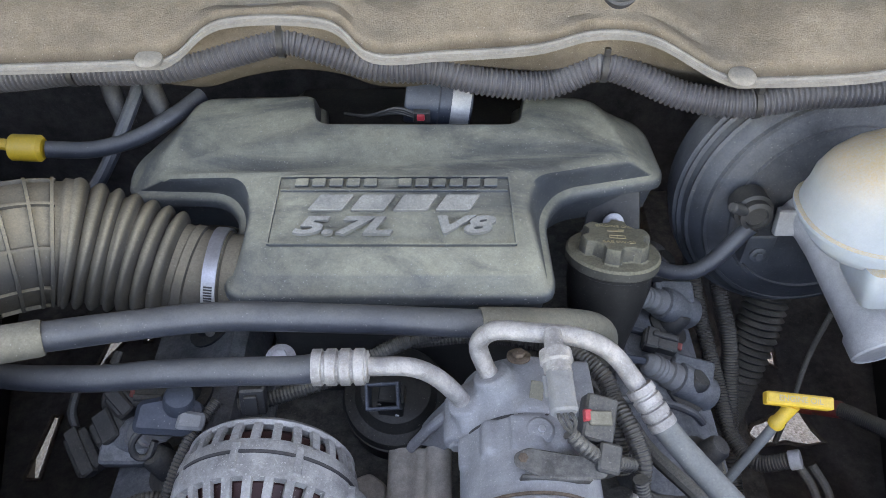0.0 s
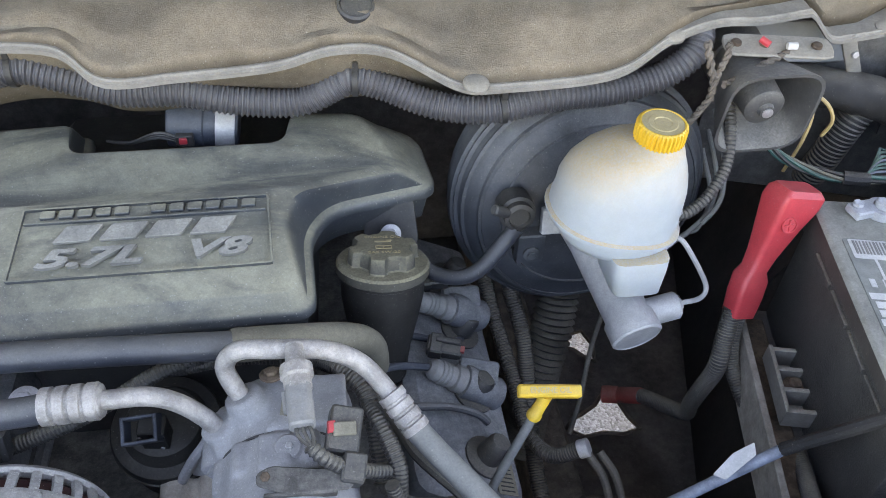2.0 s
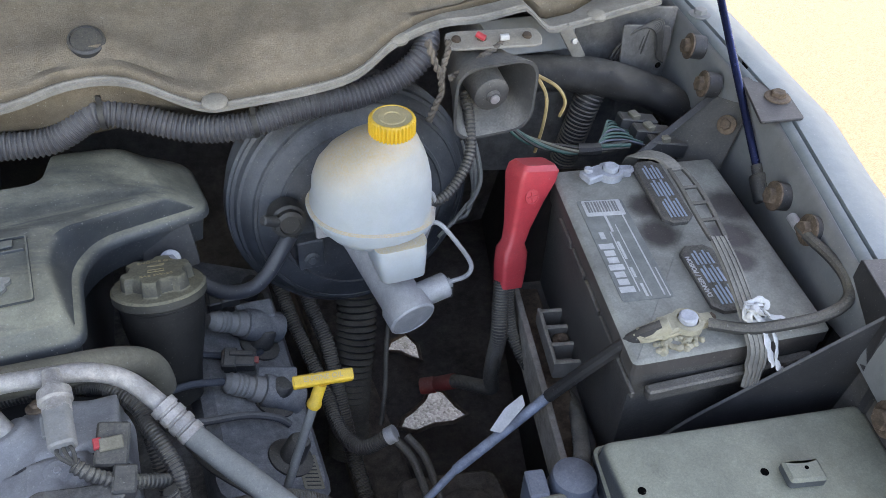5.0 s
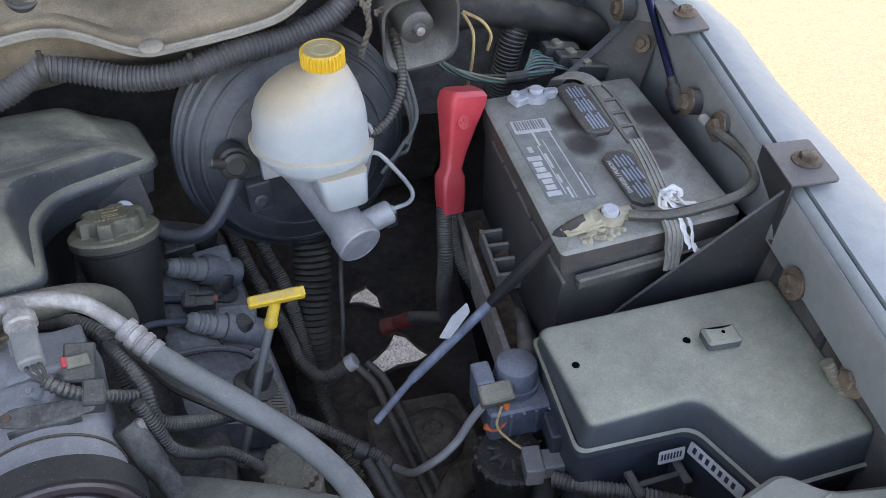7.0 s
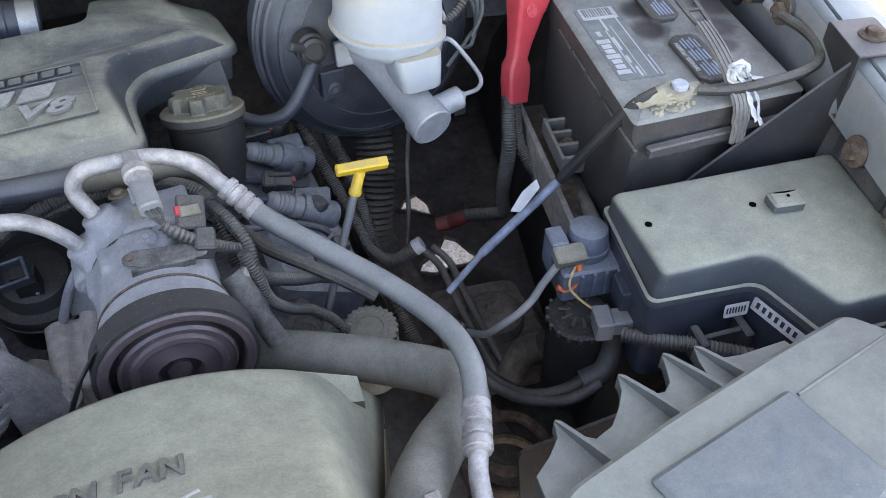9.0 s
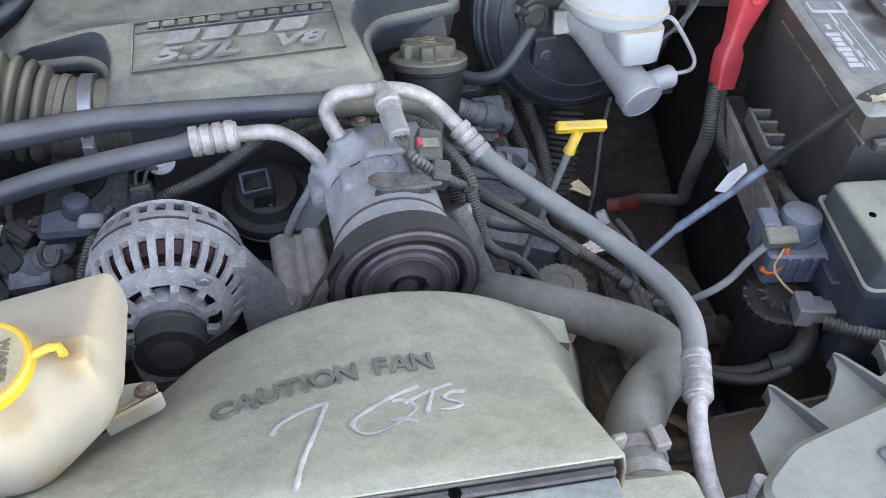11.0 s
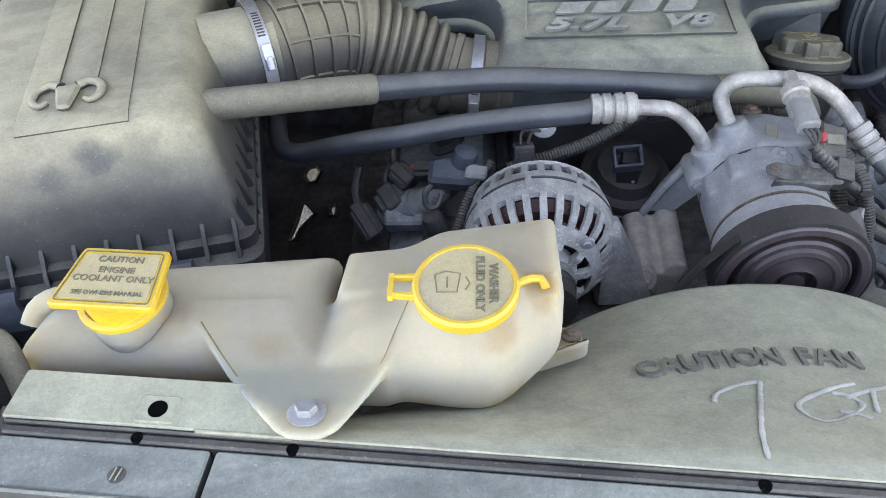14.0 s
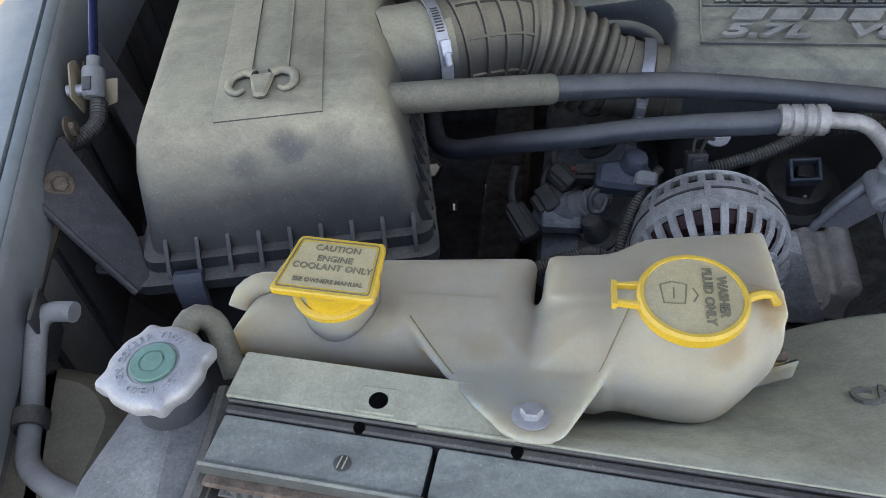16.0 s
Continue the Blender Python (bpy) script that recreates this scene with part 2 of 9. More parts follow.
M_PAINT = mat("silver_body_paint", (0.2, 0.24, 0.25), 0.5, sheen=0.3, grime=0.08, metal=0.0, dust=0.25, dustcol=(0.45, 0.43, 0.38), bump=0.03, spread=0.06, grit=0.015)
M_INNERPAINT = mat("dull_inner_paint", (0.12, 0.12, 0.12), 0.55, grime=0.35, dust=0.55, dustcol=(0.36, 0.32, 0.26), spread=0.2)
M_FELT = mat("cowl_insulation", (0.13, 0.11, 0.085), 0.95, dust=0.95, dustcol=(0.345, 0.285, 0.21), grain=110, bump=0.9, spread=0.16, sheen=0.1, speck=0.35, mott=0.35, grime=0.16, grit=0.050, wipe=0.28, streak=(2.5, 5.0, 5.0))
M_LIP = mat("dusty_grey_lip", (0.21, 0.2, 0.18), 0.7, dust=0.85, dustcol=(0.41, 0.37, 0.3), lo=0.2, mott=0.5)
M_APRON = mat("dusty_silver_apron", (0.19, 0.205, 0.215), 0.45, grime=0.08, dust=0.42, dustcol=(0.3, 0.275, 0.235), lo=-0.6, spread=0.12, mott=0.9, fine=0.15, grit=0.02, bump=0.03)
M_BOOSTER = mat("booster_black_paint", (0.036, 0.046, 0.061), 0.36, dust=0.5, dustcol=(0.24, 0.23, 0.21), spread=0.45)
M_MC = mat("master_cylinder_metal", (0.45, 0.46, 0.47), 0.5, metal=0.4, dust=0.35)
M_TANK = mat("translucent_tank_plastic", (0.425, 0.382, 0.29), 0.6, sheen=0.15, grime=0.05, dust=0.4, dustcol=(0.44, 0.375, 0.25), trans=0.95, bump=0.04, spread=0.05, lo=0.1, hi=0.95, mott=0.6, speck=0.05, grit=0.02, wipe=0.4, streak=(6.0, 6.0, 6.0), stains=((-0.185, 0.09, 1.165, 0.022, 0.75), (-0.215, 0.05, 1.165, 0.02, 0.45), (-0.205, 0.035, 1.085, 0.035, 0.7), (-0.17, 0.085, 1.085, 0.03, 0.6), (-0.28, 0.03, 1.085, 0.03, 0.6), (-0.50, 0.05, 1.082, 0.03, 0.7), (-0.43, 0.045, 1.082, 0.03, 0.7), (-0.57, 0.06, 1.085, 0.025, 0.6), (-0.345, -0.01, 1.14, 0.018, 0.35), (-0.385, 0.055, 1.13, 0.02, 0.3), (-0.31, 0.05, 1.13, 0.02, 0.35), (-0.475, 0.075, 1.135, 0.025, 0.35)))
# cream on upward faces, bluish on the sides and below
M_RES = mat("brake_reservoir_plastic", (0.40, 0.455, 0.49), 0.4, grime=0.06, dust=0.9, dustcol=(0.50, 0.39, 0.235), trans=0.3, bump=0.04, spread=0.05, lo=-0.05, hi=0.8, mott=0.4, grit=0.02)
M_YELLOW = mat("yellow_plastic", (0.75, 0.46, 0.03), 0.4, grime=0.1, dust=0.2, spread=0.08, bump=0.05, grit=0.05)
M_YDUST = mat("dusty_yellow_plastic", (0.55, 0.42, 0.18), 0.7, grime=0.12, dust=0.75, dustcol=(0.44, 0.38, 0.25), spread=0.12)
M_RED = mat("red_cover_plastic", (0.6, 0.045, 0.06), 0.4, dust=0.12, spread=0.1, bump=0.05, grit=0.05, grime=0.1)
M_REDTAPE = mat("faded_red_tape", (0.3, 0.03, 0.03), 0.6, dust=0.3)
M_BATT = mat("battery_case", (0.036, 0.037, 0.04), 0.45, dust=0.6, lo=-0.4, hi=1.0, dustcol=(0.3, 0.27, 0.22), bump=0.6, grit=0.2)
M_BATTOP = mat("battery_top", (0.045, 0.036, 0.036), 0.45, dust=0.95, dustcol=(0.36, 0.36, 0.31), spread=0.3, mott=0.35, lo=0.0, fine=0.4, wipe=0.3, streak=(5.0, 5.0, 5.0), rubbed=((0.738, 0.453, 1.09, 0.026, 0.12), (0.756, 0.50, 1.09, 0.024, 0.12), (0.85, 0.47, 1.09, 0.034, 0.15), (0.82, 0.42, 1.09, 0.03, 0.15), (0.80, 0.38, 1.09, 0.02, 0.2)))
M_LABEL = mat("worn_battery_label", (0.17, 0.185, 0.18), 0.5, dust=0.4, dustcol=(0.36, 0.36, 0.3))
M_WHITE = mat("white_print", (0.6, 0.6, 0.58), 0.6, dust=0.1, spread=0.06, bump=0)
M_INK = mat("black_ink", (0.03, 0.03, 0.03), 0.6, spread=0.05, bump=0, grime=0.1)
# paler than the surface below, so the raised marks stand out
M_EMBOSS = mat("pale_raised_letters", (0.16, 0.16, 0.15), 0.6, dust=0.9, dustcol=(0.45, 0.43, 0.37), spread=0.12)
# shroud plastic made darker: the letters' edge shade is put into the colour
M_DARKEMB = mat("shade_darkened_letters", (0.06, 0.063, 0.06), 0.6, dust=0.72, dustcol=(0.3, 0.29, 0.22), mott=0.3, spread=0.1)
M_CHALK = mat("white_chalk", (0.52, 0.515, 0.45), 0.95, spread=0.35, grain=300, bump=0.5)
M_COPPER = mat("red_copper_winding", (0.06, 0.024, 0.022), 0.5, metal=0.3)
M_BELT = mat("drive_belt_rubber", (0.02, 0.02, 0.022), 0.55, dust=0.12)
M_PULLEY = mat("brown_pulley_steel", (0.065, 0.047, 0.053), 0.3, metal=0.0, dust=0.1)
M_CORR = mat("corroded_terminal", (0.4, 0.36, 0.26), 0.8, metal=0.2, dust=0.3, dustcol=(0.45, 0.42, 0.3), bump=0.8, spread=0.4)
M_LEAD = mat("oxidised_lead", (0.5, 0.52, 0.55), 0.7, metal=0.2, bump=0.7, spread=0.3)
M_BLUEGREY = mat("blue_grey_plastic", (0.036, 0.046, 0.064), 0.45, dust=0.28, dustcol=(0.19, 0.195, 0.2))
M_CAPTEXT = mat("worn_cap_text", (0.2, 0.175, 0.11), 0.8, spread=0.2)
M_PRINT = mat("pale_blue_print", (0.42, 0.5, 0.58), 0.6, spread=0.15, bump=0, grime=0.1)
M_GREY = mat("grey_connector_plastic", (0.23, 0.235, 0.24), 0.55, dust=0.35)
M_GREENW = mat("green_wire", (0.025, 0.13, 0.11), 0.5, dust=0.35)
M_YWIRE = mat("tan_wire", (0.6, 0.42, 0.18), 0.5, dust=0.2)
M_ORANGE = mat("orange_marker", (0.75, 0.16, 0.04), 0.5, grime=0.1)
# flat black for uncut holes: the shade inside them as a colour
M_HOLE = mat("black_hole_shade", (0.004, 0.004, 0.004), 1.0, grime=0, bump=0, sheen=0.0)
M_CAPGREEN = mat("verdigris_button", (0.13, 0.26, 0.2), 0.6, spread=0.2)
M_CAPMETAL = mat("stamped_cap_metal", (0.42, 0.43, 0.45), 0.45, metal=0.55, dust=0.25)
M_LENS = mat("hazy_headlamp_housing", (0.12, 0.125, 0.12), 0.42, dust=0.75, dustcol=(0.31, 0.315, 0.245), mott=0.4, grime=0.1, fine=0.3, grit=0.040, wipe=0.25)
M_STRUT = mat("strut_rod_dark", (0.02, 0.03, 0.09), 0.22, metal=0.6, grime=0.1)
M_FIN = mat("radiator_fin_metal", (0.22, 0.21, 0.2), 0.6, metal=0.4, dust=0.5)
M_UNDER = mat("grimy_underbody", (0.125, 0.115, 0.108), 0.9, dust=0.25, dustcol=(0.2, 0.175, 0.145), spread=0.4, sheen=0.3, grime=0.3)
M_GRIME = mat("brown_caked_grime", (0.15, 0.128, 0.108), 0.9, dust=0.6, dustcol=(0.22, 0.185, 0.145), spread=0.4, bump=0.5, grime=0.45)
M_INLET = mat("olive_inlet_plastic", (0.075, 0.066, 0.045), 0.75, dust=0.6, dustcol=(0.2, 0.175, 0.115), spread=0.25, mott=0.6)
M_BLOCK = mat("grimy_engine_metal", (0.11, 0.106, 0.1), 0.75, metal=0.2, dust=0.4, dustcol=(0.26, 0.24, 0.2), spread=0.35, bump=0.4, grime=0.5)
M_VALVE = mat("valve_cover_paint", (0.085, 0.1, 0.125), 0.5, dust=0.7, dustcol=(0.36, 0.355, 0.33), grime=0.3)
M_HOSE2 = mat("dusty_grey_hose", (0.07, 0.078, 0.09), 0.5, dust=0.85, dustcol=(0.31, 0.31, 0.275), lo=-0.3, hi=1.0, mott=0.5, grime=0.08, fine=0.3)
M_SLEEVE2 = mat("dusty_hose_rubber", (0.11, 0.11, 0.095), 0.85, dust=0.75, mott=0.8, lo=-0.5, dustcol=(0.32, 0.305, 0.24), grain=150, bump=0.4)
M_ENDTANK = mat("dusty_end_tank_plastic", (0.045, 0.05, 0.058), 0.45, dust=0.7, dustcol=(0.27, 0.265, 0.235), lo=0.1, hi=1.0, mott=0.7, wipe=0.3)
M_LINER = mat("black_liner_plastic", (0.034, 0.033, 0.034), 0.7, dust=0.35, dustcol=(0.2, 0.18, 0.15))
M_BLUETAPE = mat("pale_blue_tape", (0.27, 0.33, 0.43), 0.5, dust=0.3, spread=0.4, grime=0.35)
M_STRAP = mat("faded_rubber_strap", (0.13, 0.125, 0.115), 0.75, dust=0.8, dustcol=(0.4, 0.375, 0.31), lo=0.2, mott=0.7)
M_TAPE = mat("cloth_tape", (0.014, 0.014, 0.016), 0.6, dust=0.38, dustcol=(0.3, 0.27, 0.22), lo=0.35, hi=1.0, grain=200, bump=0.4)


def ground_mat():
    m = mat("sunlit_gravel", (0.135, 0.112, 0.077), 0.95, spread=0.15, bump=0)
    N, L = m.node_tree.nodes, m.node_tree.links
    geo = N.new("ShaderNodeNewGeometry")
    v = N.new("ShaderNodeTexVoronoi")
    v.inputs["Scale"].default_value, v.inputs["Randomness"].default_value = 170.0, 1.0
    L.new(geo.outputs["Position"], v.inputs["Vector"])
    r = N.new("ShaderNodeMapRange")
    r.inputs[3].default_value, r.inputs[4].default_value = 1.15, 0.7
    r.inputs[2].default_value = 0.8
    L.new(v.outputs["Distance"], r.inputs[0])
    mx = N.new("ShaderNodeMix")
    mx.data_type, mx.blend_type = "RGBA", "MULTIPLY"
    mx.inputs[0].default_value = 1.0
    b = N["Principled BSDF"]
    L.new(b.inputs["Base Color"].links[0].from_socket, mx.inputs[6])
    L.new(r.outputs[0], mx.inputs[7])
    L.new(mx.outputs[2], b.inputs["Base Color"])
    vd = N.new("ShaderNodeVectorMath")
    vd.operation = "DISTANCE"
    L.new(geo.outputs["Position"], vd.inputs[0])
    vd.inputs[1].default_value = (0.0, 1.0, 0.0)
    near = N.new("ShaderNodeMapRange")
    near.interpolation_type = "SMOOTHSTEP"
    near.inputs[1].default_value, near.inputs[2].default_value = 0.7, 1.05
    near.inputs[3].default_value, near.inputs[4].default_value = 1.0, 0.0
    L.new(vd.outputs["Value"], near.inputs[0])
    ramp = N.new("ShaderNodeMix")
    ramp.data_type = "RGBA"
    L.new(v.outputs["Color"], ramp.inputs[0])
    ramp.inputs[6].default_value, ramp.inputs[7].default_value = (0.1, 0.096, 0.09, 1), (0.34, 0.335, 0.32, 1)
    gx = N.new("ShaderNodeMix")
    gx.data_type = "RGBA"
    L.new(near.outputs[0], gx.inputs[0])
    L.new(mx.outputs[2], gx.inputs[6])
    L.new(ramp.outputs[2], gx.inputs[7])
    L.new(gx.outputs[2], b.inputs["Base Color"])
    bp = N.new("ShaderNodeBump")
    bp.inputs["Strength"].default_value, bp.inputs["Distance"].default_value = 0.35, 0.006
    bp.invert = True
    L.new(v.outputs["Distance"], bp.inputs["Height"])
    L.new(bp.outputs[0], b.inputs["Normal"])
    return m


M_GROUND = ground_mat()

# ---- mesh tools ----
ORG = {}


def V(*a):
    return Vector(a)


def finish(ob, bm, material, org, angle=35):
    bmesh.ops.recalc_face_normals(bm, faces=bm.faces[:])
    bmesh.ops.translate(bm, verts=bm.verts[:], vec=-Vector(org))
    me = ob.data
    bm.to_mesh(me)
    bm.free()
    me.materials.append(material)
    me.shade_smooth()
    me.set_sharp_from_angle(angle=radians(angle))
    return ob


def thing(name, label, category, base, group="", kind=""):
    ob = new(name)
    ob.location = base
    ob.empty_display_size = 0.02
    ORG[ob.name] = Vector(base)
    return tagged(ob, label, category, group, kind)


def part(name, bm, material, parent, label="", angle=35):
    ob = new(name, bpy.data.meshes.new(name))
    org = ORG[parent.name]
    ORG[ob.name] = org
    finish(ob, bm, material, org, angle)
    ob.parent = parent
    return tagged(ob, label)


def solid(name, bm, material, label, category, base, group="", kind="", angle=35):
    ob = new(name, bpy.data.meshes.new(name))
    ORG[ob.name] = Vector(base)
    finish(ob, bm, material, base, angle)
    ob.location = base
    return tagged(ob, label, category, group, kind)


def BM():
    return bmesh.new()


def loft(bm, rings, cap0=True, cap1=True, closed=True):
    vr = [[bm.verts.new(p) for p in r] for r in rings]
    k = len(vr[0])
    for a, b in zip(vr, vr[1:]):
        for i in range(k if closed else k - 1):
            j = (i + 1) % k
            bm.faces.new((a[i], a[j], b[j], b[i]))
    if cap0:
        bm.faces.new(vr[0][::-1])
    if cap1:
        bm.faces.new(vr[-1])
    return bm


def spline(pts, step=0.004):
    P = [Vector(p) for p in pts]
    P = [P[0] * 2 - P[1]] + P + [P[-1] * 2 - P[-2]]
    out = []
    for i in range(1, len(P) - 2):
        n = max(2, int((P[i + 1] - P[i]).length / min(0.002, step * 0.5)))
        for k in range(n):
            t = k / n
            a, b, c, d = P[i - 1], P[i], P[i + 1], P[i + 2]
            out.append(0.5 * ((2 * b) + (c - a) * t + (2 * a - 5 * b + 4 * c - d) * t * t + (3 * b - a - 3 * c + d) * t ** 3))
    out.append(P[-2])
    res, acc = [out[0]], 0.0
    for a, b in zip(out, out[1:]):
        ln = (b - a).length
        while acc + ln >= step and ln > 1e-9:
            u = (step - acc) / ln
            a = a.lerp(b, u)
            res.append(a.copy())
            ln, acc = (b - a).length, 0.0
        acc += ln
    if acc > step * 0.3 or len(res) < 2:
        res.append(out[-1])
    return res


def sweep(bm, path, radii, seg=12, flat=1.0):
    up = Vector((0.13, 0.21, 0.97)).normalized()
    rings = []
    for i, p in enumerate(path):
        d = (path[min(i + 1, len(path) - 1)] - path[max(i - 1, 0)]).normalized()
        s = d.cross(up)
        s = s.normalized() if s.length > 1e-5 else d.orthogonal().normalized()
        u = s.cross(d).normalized()
        up = u
        r = radii[i]
        rings.append([p + s * (r * math.cos(2 * math.pi * k / seg)) + u * (r * flat * math.sin(2 * math.pi * k / seg)) for k in range(seg)])
    return loft(bm, rings)


def tube(bm, pts, r, seg=12, step=0.006, straight=False):
    path = [Vector(p) for p in pts] if straight else spline(pts, step)
    return sweep(bm, path, [r] * len(path), seg)


def ribbed(bm, pts, r, pitch=0.0044, depth=0.0012, seg=12):
    path = spline(pts, pitch / 4)
    pat = (0.0, 0.0, depth, depth)
    return sweep(bm, path, [r - pat[i % 4] for i in range(len(path))], seg)


def basis(p, z, x=(1, 0, 0)):
    """A frame at p with its z axis along z and its x axis near x."""
    z = Vector(z).normalized()
    y = z.cross(Vector(x)).normalized()
    x = y.cross(z)
    m = Matrix((x, y, z)).transposed().to_4x4()
    m.translation = p
    return m


def lathe(bm, prof, p, axis, seg=32, x=(1, 0, 0.01)):
    m = basis(p, axis, x)
    return loft(bm, [[m @ V(r * math.cos(2 * math.pi * k / seg), r * math.sin(2 * math.pi * k / seg), h) for k in range(seg)] for r, h in prof])


def hoop(bm, prof, p, axis, seg=32, x=(1, 0, 0.01)):
    """A ring: a closed profile turned round an axis, open in the middle."""
    m = basis(p, axis, x)
    return loft(bm, [[m @ V(r * math.cos(2 * math.pi * k / seg), r * math.sin(2 * math.pi * k / seg), h) for k in range(seg)] for r, h in list(prof) + [prof[0]]], False, False)


def rnd(poly, r, n=4):
    out, k = [], len(poly)
    rr = r if isinstance(r, (list, tuple)) else [r] * k
    for i in range(k):
        p, a, b = Vector(poly[i]), Vector(poly[i - 1]), Vector(poly[(i + 1) % k])
        da, db = (a - p), (b - p)
        t = min(rr[i], da.length * 0.45, db.length * 0.45)
        s, e = p + da.normalized() * t, p + db.normalized() * t
        for j in range(n + 1):
            u = j / n
            out.append(s * (1 - u) ** 2 + p * (2 * u * (1 - u)) + e * u * u)
    return out


def inset(poly, d):
    k, out = len(poly), []
    area = sum(poly[i - 1].x * poly[i].y - poly[i].x * poly[i - 1].y for i in range(k))
    s = 1 if area > 0 else -1
    for i in range(k):
        a, p, b = poly[i - 1], poly[i], poly[(i + 1) % k]
        d1, d2 = (p - a), (b - p)
        if d1.length < 1e-7 or d2.length < 1e-7:
            out.append(p.copy())
            continue
        d1.normalize(), d2.normalize()
        n = Vector((-d1.y, d1.x)) + Vector((-d2.y, d2.x))
        n = n / max(0.5, n.length_squared / 2) if n.length > 1e-6 else Vector((-d1.y, d1.x))
        out.append(p + n * (d * s))
    return out


def prism(bm, poly, z0, z1, m=Matrix(), r=0.0, bev=0.0015, n=3):
    """An upright block over a 2D outline, with rounded corners and softened rims."""
    q = rnd(poly, r, n) if r else [Vector(p) for p in poly]
    qi = inset(q, bev)
    lift = lambda pts, z: [m @ V(p.x, p.y, z) for p in pts]
    return loft(bm, [lift(qi, z0), lift(q, z0 + bev), lift(q, z1 - bev), lift(qi, z1)])


def box(bm, size, m=Matrix(), r=0.003, bev=0.002, n=2):
    x, y, z = size[0] / 2, size[1] / 2, size[2] / 2
    return prism(bm, [(-x, -y), (x, -y), (x, y), (-x, y)], -z, z, m, r, bev, n)


def bolt(parent, p, axis, r=0.007, material=None, washer=True, label=""):
    bm = BM()
    m = basis(p, axis)
    if washer:
        lathe(bm, [(r * 1.7, -0.001), (r * 1.7, 0.0012), (r * 1.35, 0.0022)], p, axis, 20)
    prism(bm, [(r * math.cos(i * math.pi / 3), r * math.sin(i * math.pi / 3)) for i in range(6)], 0, r * 0.9, m, 0, r * 0.12)
    return part("bolt", bm, material or M_STEEL, parent, label)


def text(s, size, m, material, parent, depth=0.0008, name="lettering", sx=1.0, shear=0.0, space=1.0, bold=0.0, label=""):
    cu = bpy.data.curves.new("txt", "FONT")
    cu.body, cu.size, cu.extrude, cu.shear, cu.space_character, cu.offset = s, size, depth, shear, space, bold
    cu.align_x, cu.align_y, cu.resolution_u = "CENTER", "CENTER", 3
    ob = bpy.data.objects.new("txt", cu)
    me = bpy.data.meshes.new_from_object(ob)
    bm = BM()
    bm.from_mesh(me)
    bpy.data.objects.remove(ob)
    bpy.data.curves.remove(cu)
    bpy.data.meshes.remove(me)
    bm.transform(m @ Matrix.Diagonal((sx, 1, 1, 1)))
    return part(name, bm, material, parent, label)


def bars(parent, m, rows, material, name="print_bar", t=0.0006):
    """Plain bars for print: rows of (x, y, length, height)."""
    for x, y, w, h in rows:
        bm = BM()
        prism(bm, [(x, y - h / 2), (x + w, y - h / 2), (x + w, y + h / 2), (x, y + h / 2)], 0, t, m, 0, 0.0001)
        part(name, bm, material, parent)


def sd_poly(X, Y, poly):
    """Signed distance in the plane to a closed outline, negative inside."""
    d = np.full(X.shape, 1e9)
    s = np.ones(X.shape)
    n = len(poly)
    for i in range(n):
        (ax, ay), (bx, by) = poly[i], poly[i - 1]
        ex, ey, wx, wy = bx - ax, by - ay, X - ax, Y - ay
        t = np.clip((wx * ex + wy * ey) / (ex * ex + ey * ey), 0, 1)
        d = np.minimum(d, (wx - ex * t) ** 2 + (wy - ey * t) ** 2)
        c1, c2, c3 = Y >= ay, Y < by, ex * wy > ey * wx
        s = np.where((c1 & c2 & c3) | (~c1 & ~c2 & ~c3), -s, s)
    return s * np.sqrt(d)


def meet(a, b, r):
    """Where two solids overlap, with an edge rounded by r."""
    u, v = np.maximum(a + r, 0), np.maximum(b + r, 0)
    return np.minimum(np.maximum(a, b), -r) * ((u == 0) & (v == 0)) + (np.sqrt(u * u + v * v) - r) * ((u > 0) | (v > 0))


def blend(a, b, k):
    """Two solids joined with a fillet of about k."""
    h = np.maximum(k - np.abs(a - b), 0) / k
    return np.minimum(a, b) - h * h * k * 0.25


